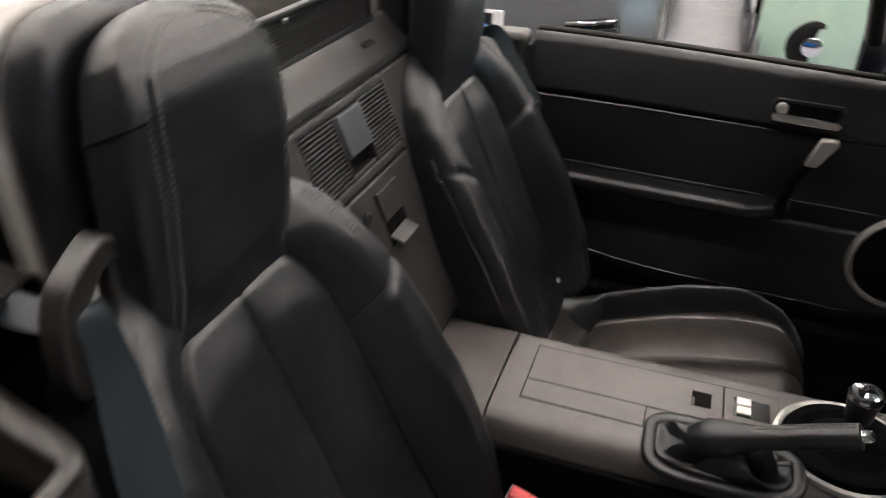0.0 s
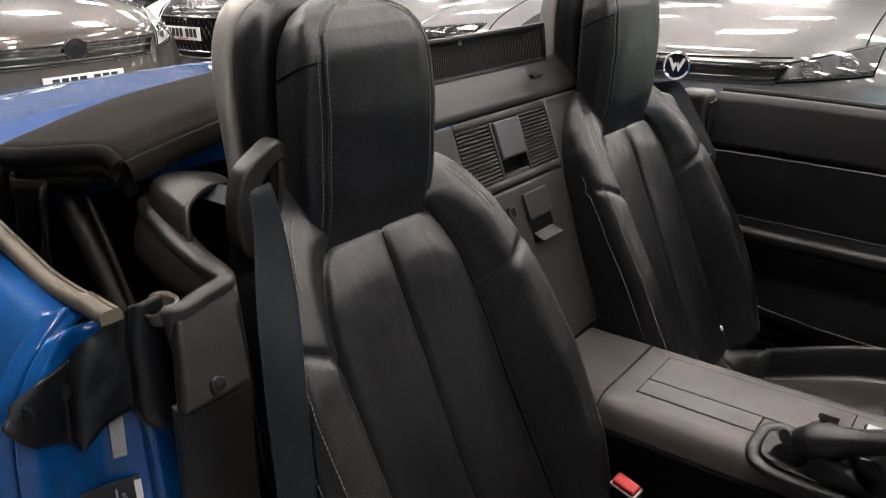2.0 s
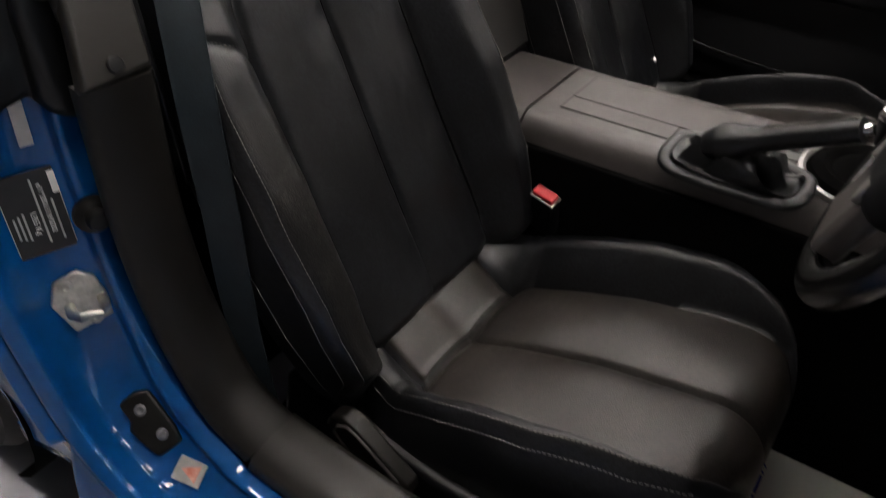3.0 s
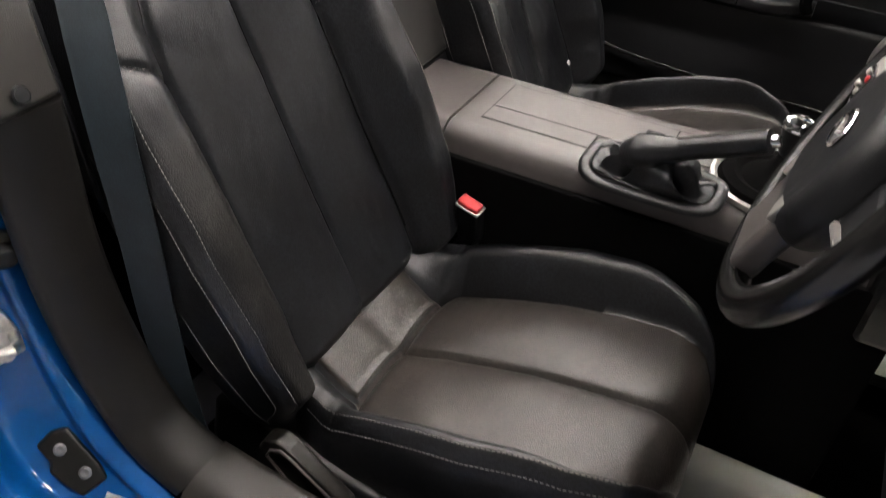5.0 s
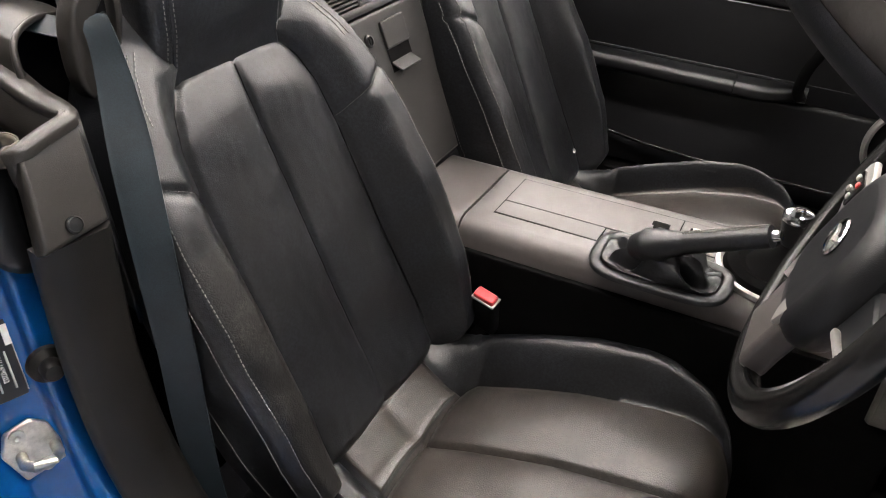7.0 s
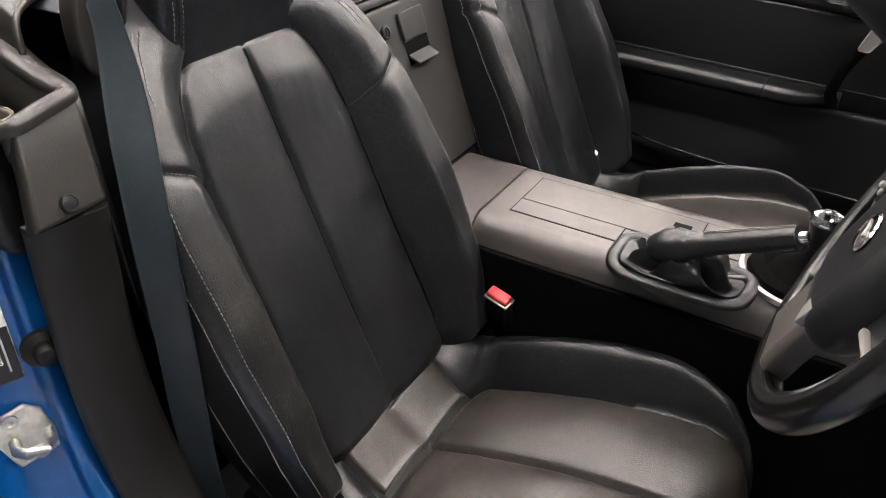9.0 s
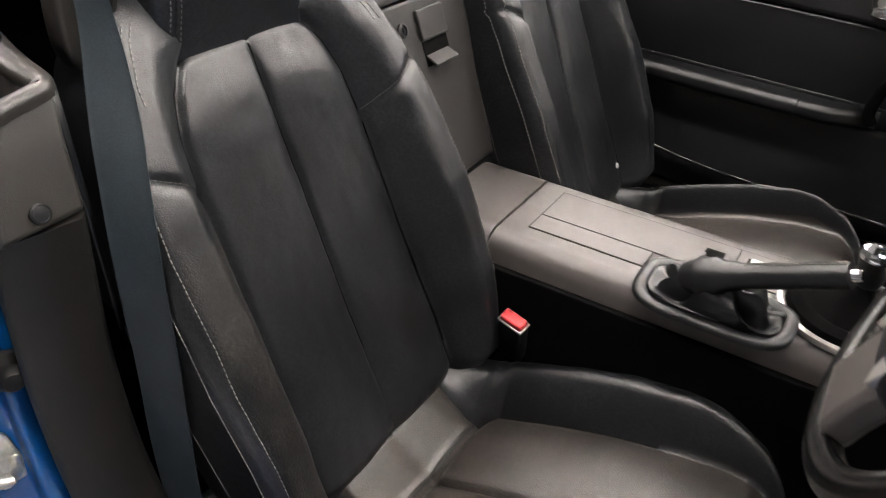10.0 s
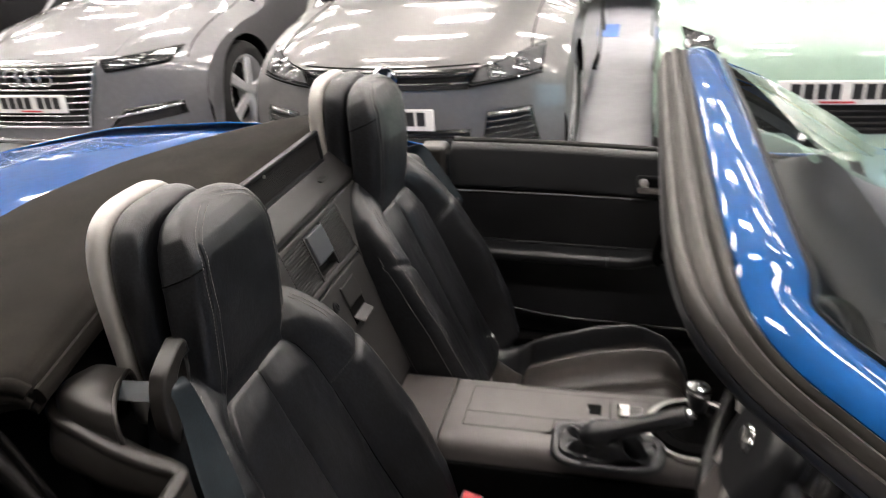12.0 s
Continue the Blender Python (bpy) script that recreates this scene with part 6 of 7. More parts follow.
lathe("badge_ring", [(0.0215, 0.0), (0.0245, 0.0025), (0.0215, 0.004), (0.0205, 0.0025), (0.0215, 0.0)], CHROME, hub, "satin oval badge ring", 32, WH @ Matrix.Translation((0.0, 0.008, 0.0335)) @ Matrix.Diagonal((1.0, 0.76, 1, 1)))
prism("badge_wing", [(-0.019, 0.004), (-0.006, -0.002), (0, -0.008), (0.006, -0.002), (0.019, 0.004), (0.005, 0.003), (0, -0.002), (-0.005, 0.003)], 0.003, WH @ Matrix.Translation((0, 0.008, 0.0345)), SATIN, hub, "satin badge shape", bevel=0.0006)
for sg in (-1, 1):
    sp = prism("spoke", [(sg * 0.070, 0.030), (sg * 0.165, 0.030), (sg * 0.168, -0.012), (sg * 0.075, -0.030)][::sg], 0.020, WH @ Matrix.Translation((0, 0, -0.016)), TRIM, wheel, "black side spoke", bevel=0.006)
    prism("spoke_trim", ([(-0.098, 0.030), (-0.150, 0.032), (-0.160, 0.022), (-0.158, -0.006), (-0.146, -0.016), (-0.104, -0.026), (-0.098, -0.016)] if sg < 0 else [(0.098, -0.013), (0.102, -0.020), (0.150, -0.010), (0.156, -0.004)])[::sg], 0.008, WH @ Matrix.Translation((0, 0, 0.014 if sg < 0 else 0.003)), SATIN, sp, "satin silver spoke trim", bevel=0.003)
    if sg < 0:
        part("switch_pad", bm_box((0.036, 0.030, 0.004), 0.0015, 2, WH @ Matrix.Translation((sg * 0.126, 0.004, 0.0235))), GLOSS_BLACK, sp, "gloss black switch pad")
        for k, (x, y) in enumerate(((-0.010, 0.008), (0.010, 0.008), (-0.010, -0.007), (0.010, -0.007))):
            part("button", bm_box((0.008, 0.006, 0.003), 0.001, 1, WH @ Matrix.Translation((sg * 0.126 + x, 0.004 + y, 0.0262))), RED if k == 1 else SATIN, sp)
ls = prism("spoke", [(-0.056, -0.055), (0.056, -0.055), (0.050, -0.100), (0.046, -0.140), (0.050, -0.168), (-0.050, -0.168), (-0.046, -0.140), (-0.050, -0.100)], 0.030, WM @ Matrix.Translation((0, 0, -0.010)), CONSOLE, wheel, "charcoal lower spoke", bevel=0.008, segs=3)
for sg in (-1, 1):
    prism("spoke_trim", [(sg * 0.054, -0.078), (sg * 0.024, -0.084), (sg * 0.030, -0.098), (sg * 0.046, -0.106)][::-sg], 0.008, WM @ Matrix.Translation((0, 0, 0.018)), SATIN, ls, "satin silver spoke trim", bevel=0.002)
col = sweep("column", [WM @ V(0, 0, -0.01), WM @ V(0, 0, -0.16), WM @ V(0, -0.01, -0.30)], circle(0.055, 16, 0.045), TRIM, wheel, "black steering column shroud", up=(0, 1, 0))

def paper_mat(y0, y1, x0, x1, z):
    e = thing("paper_mat", "cream paper floor mat with blue printed words", "paper mat", ((x0 + x1) / 2, (y0 + y1) / 2, z), "paper mats")
    w, d = (x1 - x0) / 2, (y1 - y0) / 2
    sheet("paper", lambda x, y: V(x, y, 0.004 + 0.003 * noise.noise(V(x * 9, y * 9, z))), np.linspace(-w, w, 20), np.linspace(-d, d, 20), PAPER, e, thick=0.0008)
    text("words", "\u201cThank", 0.062, axes(V(-w + 0.062, d - 0.125, 0.0085), V(0, -1, 0), V(1, 0, 0), V(0, 0, 1)), INK, e, "blue printed words")
    return e


paper_mat(-0.62, -0.153, 0.355, 0.78, 0.1205)
paper_mat(0.17, 0.64, 0.42, 0.84, 0.12)
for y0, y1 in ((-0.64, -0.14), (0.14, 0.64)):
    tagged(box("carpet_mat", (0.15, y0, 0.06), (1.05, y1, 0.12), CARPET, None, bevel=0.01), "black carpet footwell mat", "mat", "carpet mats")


# ---- parked cars ----
class Shape:
    """Outer form of a parked car: l runs back from the nose, x across, z up."""

    def __init__(self, prof, half, length, bow=0.32, drop=0.14, roof=0.72, axles=(0.9, 3.5), wheel_r=0.32, hood_n=10):
        self.prof, self.half, self.length, self.bow, self.drop, self.roof = prof, half, length, bow, drop, roof
        self.axles, self.wheel_r = axles, wheel_r
        self.ls = [p[0] for p in prof]

    def point(self, x, i):
        """A point of the lengthwise outline i in the column x (-1 to 1)."""
        l, z, sc = self.prof[i]
        a = abs(x)
        front = max(0.0, 1 - max(0.0, l - 0.1) / 1.1)
        dz = self.drop * a ** 4 * smooth01((z - 0.45) / 0.3) * (1 if sc > 0.99 else 0.35)
        return V(x * self.half * sc, l + self.bow * a ** 3 * front ** 1.5, z - dz)

    def face(self, x, z):
        """The front skin at x metres across and height z."""
        a = min(1.0, abs(x) / self.half)
        pts = [self.point(a, i) for i in range(len(self.prof)) if self.prof[i][0] < 1.3]
        zs, ls = [p.z for p in pts], [p.y for p in pts]
        k = int(np.argmin(ls))
        return V(x, float(np.interp(z, zs[k:], ls[k:])) if z >= zs[k] else float(np.interp(z, zs[:k + 1], ls[:k + 1])), z)


def bulge(prof, n):
    c = catmull([(p[0], p[1], p[2]) for p in prof], n)
    return [(v.x, v.y, v.z) for v in c]


def skin(sh, quad, lift, nu=12, nv=6):
    """Grid function over a quadrilateral (x, z) of the front, lifted off the skin."""
    a, b, c, d = [Vector(q) for q in quad]   # bottom left, bottom right, top right, top left

    def fn(u, v):
        p = (a * (1 - u) + b * u) * (1 - v) + (d * (1 - u) + c * u) * v
        q = sh.face(p.x, p.y)
        k = smooth01((p.y - 0.60) / 0.15)
        return V(q.x, q.y - lift * (1 - 0.4 * k), q.z + lift * 0.9 * k)
    return fn, np.linspace(0, 1, nu), np.linspace(0, 1, nv)


def on_skin(name, sh, quad, lift, material, parent, label="", nu=12, nv=6, thick=0.012):
    fn, us, vs = skin(sh, quad, lift, nu, nv)
    return sheet(name, fn, us, vs, material, parent, label, thick=thick, angle=50)


def mirrored(quad):
    a, b, c, d = quad
    return [(-b[0], b[1]), (-a[0], a[1]), (-d[0], d[1]), (-c[0], c[1])]


def car_wheel(sh, l, sg, parent, spokes=5, dark=False):
    r = sh.wheel_r
    m = axes(V(sg * (sh.half - 0.10), l, r), V(0, 1, 0), V(0, 0, 1), V(sg, 0, 0))
    w = lathe("wheel", [(r * 0.70, -0.10), (r * 0.95, -0.105), (r, -0.08), (r, 0.06), (r * 0.97, 0.085), (r * 0.85, 0.10), (r * 0.73, 0.095), (r * 0.71, 0.05)], TYRE, parent, "black tyre on an alloy wheel", 40, m, caps=False)
    rim = lathe("rim", [(r * 0.71, 0.02), (r * 0.73, 0.088), (r * 0.70, 0.092), (r * 0.67, 0.08), (r * 0.64, 0.02), (r * 0.63, -0.06)], ALLOY, w, "silver alloy rim", 40, m, caps=False)
    bm = bmesh.new()
    for k in range(spokes):
        a0 = 2 * math.pi * k / spokes
        for off in (-0.13, 0.13):
            a = a0 + off
            mm = m @ pose(0, 0, 0, 0, 0, math.degrees(a)) @ Matrix.Translation((r * 0.37, 0, 0.080)) @ pose(0, 0, 0, 0, 5, math.degrees(-off) * 0.7)
            add_box(bm, (r * 0.66, 0.038, 0.030), mm, 0.006)
    part("spokes", bm, ALLOY, w, "silver alloy spokes")
    lathe("hub_cap", [(r * 0.20, 0.04), (r * 0.19, 0.094), (r * 0.12, 0.100), (0, 0.101)], ALLOY, w, "", 24, m)
    lathe("brake_disc", [(r * 0.58, 0.0), (r * 0.58, 0.015), (0, 0.015)], LAMP_SHELL, w, "", 24, m)
    return w


def plate(sh, z, parent, x=0.0, w=0.52):
    q = [(x - w / 2, z - 0.055), (x + w / 2, z - 0.055), (x + w / 2, z + 0.055), (x - w / 2, z + 0.055)]
    p0, p1 = sh.face(x, z - 0.05), sh.face(x, z + 0.05)
    y = min(p0.y, p1.y, sh.face(x - w / 2 * 0.9, z).y) - 0.022
    b = part("number_plate", bm_box((w, 0.012, 0.111), 0.004, 2, Matrix.Translation((x, y, z))), WHITE, parent, "white number plate with dark bars")
    xs = -0.205
    for k, bw in enumerate((0.044, 0.044, 0.044, 0.044, 0.0, 0.044, 0.044, 0.044)):
        if bw:
            part("plate_bar", bm_box((bw, 0.003, 0.072), 0.001, 1, Matrix.Translation((x + xs + bw / 2, y - 0.0072, z + 0.006))), PLATE_BLACK, b)
            xs += bw + 0.013
        else:
            xs += 0.034
    part("plate_strip", bm_box((0.15, 0.003, 0.010), 0.001, 1, Matrix.Translation((x, y - 0.0072, z - 0.044))), RED, b, "small red dealer strip")
    return b


def headlight(sh, quad, sg, parent, label, inner=2, bulb=0.055, shell=None):
    q = quad if sg > 0 else mirrored(quad)
    h = on_skin("headlight", sh, q, 0.008, shell or LAMP_SHELL, parent, label, 14, 8, 0.02)
    cx, cz = sum(p[0] for p in q) / 4, sum(p[1] for p in q) / 4
    for k in range(inner):
        f = (k + 0.8) / (inner + 0.6)
        if sg < 0:
            f = 1 - f
        x = ((q[0][0] * (1 - f) + q[1][0] * f) + (q[3][0] * (1 - f) + q[2][0] * f)) / 2
        z = ((q[0][1] * (1 - f) + q[1][1] * f) + (q[3][1] * (1 - f) + q[2][1] * f)) / 2
        p = sh.face(x, z)
        dx, dz = (sh.face(x + 0.02, z) - sh.face(x - 0.02, z)).normalized(), (sh.face(x, z + 0.02) - sh.face(x, z - 0.02)).normalized()
        n = dx.cross(dz).normalized()
        dz = n.cross(dx).normalized()
        lathe("lamp_bowl", [(bulb, 0.0015), (bulb * 0.95, 0.0045), (bulb * 0.84, 0.002), (bulb * 0.45, 0.001), (bulb * 0.36, 0.004), (bulb * 0.2, 0.006), (0.0, 0.0065)], BOWL, h, "chrome lamp bowl", 24, axes(p + n * 0.008, dx, dz, n))
    fn, us, vs = skin(sh, q, 0.018, 16, 8)
    sheet("lens", fn, us, vs, LENS, h, "clear lamp lens").visible_shadow = False
    outline(sh, q, h, DARK, "lamp_edge", 0.009, 0.012)
    # a bright lower line
    lo = [(q[0][0], q[0][1] + 0.006), (q[1][0], q[1][1] + 0.006), (q[1][0] * 0.2 + q[1][0] * 0.8, q[1][1] + 0.018), (q[0][0], q[0][1] + 0.016)]
    on_skin("lamp_strip", sh, lo, 0.009, BOWL, h, "", 10, 3, 0.004)
    return h


def parked_car(name, label, at, turn, sh, paint, build_front, spokes=5, group="parked cars"):
    e = thing(name, label, "car", (0, 0, 0), group)
    xs = np.concatenate([np.linspace(-1, -0.8, 9), np.linspace(-0.78, 0.78, 33), np.linspace(0.8, 1, 9)])
    idx = list(range(len(sh.prof)))
    # bonnet, roof and tail as one skin; glass zones cut out
    glass_lo = [i for i in idx if sh.prof[i][2] < 0.995]
    first, last = min(glass_lo), max(glass_lo)
    roof_i = [i for i in glass_lo if sh.prof[i][1] > max(p[1] for p in sh.prof) - 0.075]
    r0, r1 = min(roof_i), max(roof_i)

    def solid(x, i):
        k = int(i)
        if first - 1 <= k < r0 or r1 <= k < last + 1:
            return abs(x) > 0.93
        return True
    sheet("body", lambda x, i: sh.point(x, int(i)), list(xs), idx, paint, e, "glossy car body", keep=lambda x, i: solid(x, math.floor(i)), thick=0.0, angle=50)
    on_pane = lambda nm, a, b: sheet(nm, lambda x, i: sh.point(x * 0.935, int(i)) + V(0, 0, -0.006), list(np.linspace(-1, 1, 20)), list(range(a, b + 1)), PANE_DARK, e, "dark windscreen glass", angle=60)
    on_pane("windscreen_glass", first - 1, r0)
    on_pane("rear_glass", r1, last + 1)
    # flanks with wheel openings
    belt = max(p[1] for p in sh.prof[:first]) - 0.02
    for sg in (-1, 1):
        cols = [sh.point(sg, i) for i in idx]
        k0 = int(np.argmin([c.y for c in cols]))
        ly = [c.y for c in cols[k0:]]
        lz = [c.z for c in cols[k0:]]
        lx = [c.x for c in cols[k0:]]
        fine = np.linspace(ly[0] + 0.002, max(ly) - 0.002, 110)
        R = sh.wheel_r + 0.045

        def low(l):
            z = 0.20
            for a in sh.axles:
                d = abs(l - a)
                if d < R:
                    z = max(z, sh.wheel_r + math.sqrt(R * R - d * d))
            return z

        def flank(l, v):
            zt = float(np.interp(l, ly, lz))
            xt = abs(float(np.interp(l, ly, lx)))
            zl = low(l)
            zb = min(zt, belt)
            z = zl + (zt - zl) * v
            if z > zb:
                f = (z - zb) / max(1e-4, zt - zb)
                w = sh.half + (xt - sh.half) * f
            else:
                f = (z - 0.2) / max(0.05, zb - 0.2)
                w = sh.half + 0.018 * math.sin(max(0, min(1, f)) * math.pi) + 0.006 * math.exp(-((f - 0.72) / 0.05) ** 2)
                w = w if f < 1 else xt
            if zt < belt + 0.001:
                w = min(w, sh.half + 0.018) if v < 0.999 else xt
            return V(sg * w, l, z)
        sheet("flank", flank, list(fine), list(np.linspace(0, 1, 22)), paint, e, "glossy car side", angle=60)
        roofy = [c for c in cols if c.z > belt + 0.25]
        y0, y1 = min(c.y for c in roofy) - 0.15, max(c.y for c in roofy) + 0.1
        sheet("side_window", lambda l, v: flank(l, 0) * 0 + V(sg * (sh.half + (abs(float(np.interp(l, ly, lx))) - sh.half) * v * 0.9 + 0.004), l, belt + 0.02 + (float(np.interp(l, ly, lz)) - belt - 0.09) * v), list(np.linspace(y0, y1, 30)), list(np.linspace(0, 1, 6)), PANE_DARK, e, "dark side glass", thick=0.004)
        for a in sh.axles:
            car_wheel(sh, a, sg, e, spokes)
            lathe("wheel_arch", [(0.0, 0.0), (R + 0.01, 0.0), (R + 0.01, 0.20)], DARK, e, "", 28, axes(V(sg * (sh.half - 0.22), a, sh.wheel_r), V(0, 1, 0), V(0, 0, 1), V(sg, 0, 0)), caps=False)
        mz = belt + 0.06
        mb = bm_box((0.20, 0.12, 0.13), 0.045, 4, Matrix.Translation((sg * (sh.half + 0.10), sh.prof[first][0] + 0.35, mz)))
        part("wing_mirror", mb, paint, e, "painted wing mirror")
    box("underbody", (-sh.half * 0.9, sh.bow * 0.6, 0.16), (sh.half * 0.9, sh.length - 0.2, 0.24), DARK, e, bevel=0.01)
    build_front(sh, e)
    e.matrix_basis = pose(at[0], at[1], 0, 0, 0, turn)
    return e


def slats(sh, quad, n, parent, material, lift=0.010, fill=0.4):
    a, b, c, d = [Vector(q) for q in quad]
    for k in range(n):
        v0, v1 = (k + 0.5 - fill / 2) / n, (k + 0.5 + fill / 2) / n
        q = [tuple(a.lerp(d, v0)), tuple(b.lerp(c, v0)), tuple(b.lerp(c, v1)), tuple(a.lerp(d, v1))]
        on_skin("slat", sh, q, lift, material, parent, "", 10, 2, 0.010)


def outline(sh, quad, parent, material, name="grille_frame", w=0.016, lift=0.016):
    a, b, c, d = quad
    pts = []
    for p, q in ((a, b), (b, c), (c, d), (d, a)):
        for t in np.linspace(0, 1, 8)[:-1]:
            f = sh.face(p[0] + (q[0] - p[0]) * t, p[1] + (q[1] - p[1]) * t)
            pts.append(V(f.x, f.y - lift, f.z))
    return sweep(name, pts, circle(w / 2, 8), material, parent, "bright grille frame", up=(0, -1, 0), closed=True)


HATCH = bulge([(0.16, 0.20, 1.0), (0.04, 0.24, 1.0), (0.0, 0.34, 1.0), (0.0, 0.46, 1.0), (0.02, 0.56, 1.0), (0.035, 0.64, 1.0), (0.07, 0.715, 1.0), (0.15, 0.765, 1.0), (0.4, 0.845, 1.0), (0.8, 0.915, 1.0), (1.12, 0.965, 1.0),
               (1.5, 1.20, 0.86), (1.85, 1.39, 0.75), (2.3, 1.465, 0.72), (3.2, 1.44, 0.72), (3.7, 1.34, 0.74), (4.0, 1.05, 0.88), (4.12, 0.85, 1.0), (4.2, 0.5, 1.0), (4.12, 0.22, 1.0)], 3)
SALOON = bulge([(0.16, 0.19, 1.0), (0.04, 0.23, 1.0), (0.0, 0.32, 1.0), (0.0, 0.46, 1.0), (0.02, 0.56, 1.0), (0.035, 0.64, 1.0), (0.06, 0.71, 1.0), (0.13, 0.755, 1.0), (0.45, 0.835, 1.0), (0.9, 0.905, 1.0), (1.35, 0.965, 1.0),
                (1.8, 1.18, 0.86), (2.2, 1.33, 0.74), (2.7, 1.41, 0.70), (3.5, 1.37, 0.70), (4.2, 1.18, 0.76), (4.6, 1.02, 0.92), (4.8, 0.95, 1.0), (4.95, 0.6, 1.0), (4.85, 0.22, 1.0)], 3)


def front_hatch(sh, e):
    up = on_skin("grille", sh, [(-0.425, 0.612), (0.425, 0.612), (0.475, 0.706), (-0.475, 0.706)], 0.004, GLOSS_BLACK, e, "gloss black slatted grille", 20, 4)
    slats(sh, [(-0.42, 0.618), (0.42, 0.618), (0.46, 0.700), (-0.46, 0.700)], 2, up, GLOSS_BLACK, 0.014, 0.35)
    p = sh.face(0, 0.672)
    bm_ = axes(p + V(0, -0.016, 0), V(1, 0, 0), V(0, 0.15, 0.99), V(0, -0.99, 0.15))
    b = lathe("badge", [(0.064, 0), (0.064, 0.008), (0.058, 0.012), (0.054, 0.008), (0.054, 0.0), (0.064, 0)], CHROME, e, "round chrome badge", 40, bm_)
    lathe("badge_disc", [(0.055, 0.005), (0.0, 0.0055)], GLOSS_BLACK, b, "", 32, bm_)
    for sg in (-1, 1):
        prism("badge_bar", [(sg * 0.040, 0.030), (sg * 0.029, 0.034), (sg * 0.006, -0.012), (sg * 0.012, -0.026)][::sg], 0.004, bm_ @ Matrix.Translation((0, 0, 0.006)), ALLOY, b, bevel=0)
        prism("badge_bar", [(0, 0.004), (sg * 0.006, 0.016), (sg * 0.018, -0.006), (sg * 0.012, -0.026)][::sg], 0.004, bm_ @ Matrix.Translation((0, 0, 0.0062)), ALLOY, b, bevel=0)
    quad = [(0.432, 0.625), (0.770, 0.655), (0.768, 0.768), (0.475, 0.708)]
    for sg in (-1, 1):
        headlight(sh, quad, sg, e, "clear headlight with grey housing and chrome bowls", 2, 0.043, LAMP_GREY)
        f = [(0.49, 0.30), (0.77, 0.32), (0.73, 0.505), (0.52, 0.495)]
        fq = f if sg > 0 else mirrored(f)
        fo = on_skin("side_intake", sh, fq, 0.010, GLOSS_BLACK, e, "black slatted side intake", 12, 6)
        slats(sh, fq, 6, fo, GLOSS_BLACK, 0.020, 0.30)
        lt = [(0.57, 0.475), (0.72, 0.482), (0.715, 0.498), (0.56, 0.492)]
        on_skin("day_lamp", sh, lt if sg > 0 else mirrored(lt), 0.018, CHROME, fo, "narrow day lamp", 8, 3, 0.006)
    cq = [(-0.42, 0.30), (0.42, 0.30), (0.44, 0.415), (-0.44, 0.415)]
    ci = on_skin("centre_intake", sh, cq, 0.003, GLOSS_BLACK, e, "black slatted centre intake", 16, 5)
    slats(sh, cq, 4, ci, GLOSS_BLACK, 0.012, 0.30)
    plate(sh, 0.475, e)
    # bonnet shut lines
    for sg in (-1, 1):
        sweep("bonnet_line", [sh.point(sg * (0.80 - 0.06 * k / 14), 21 + k) + V(0, 0, 0.001) for k in range(0, 10)], circle(0.004, 6), DARK, e, up=(0, 0, 1))
    sweep("bonnet_edge", [sh.face(x, 0.715 + 0.02 * abs(x)) + V(0, -0.002, 0) for x in np.linspace(-0.47, 0.47, 20)], circle(0.004, 6), DARK, e, up=(0, 0, 1))


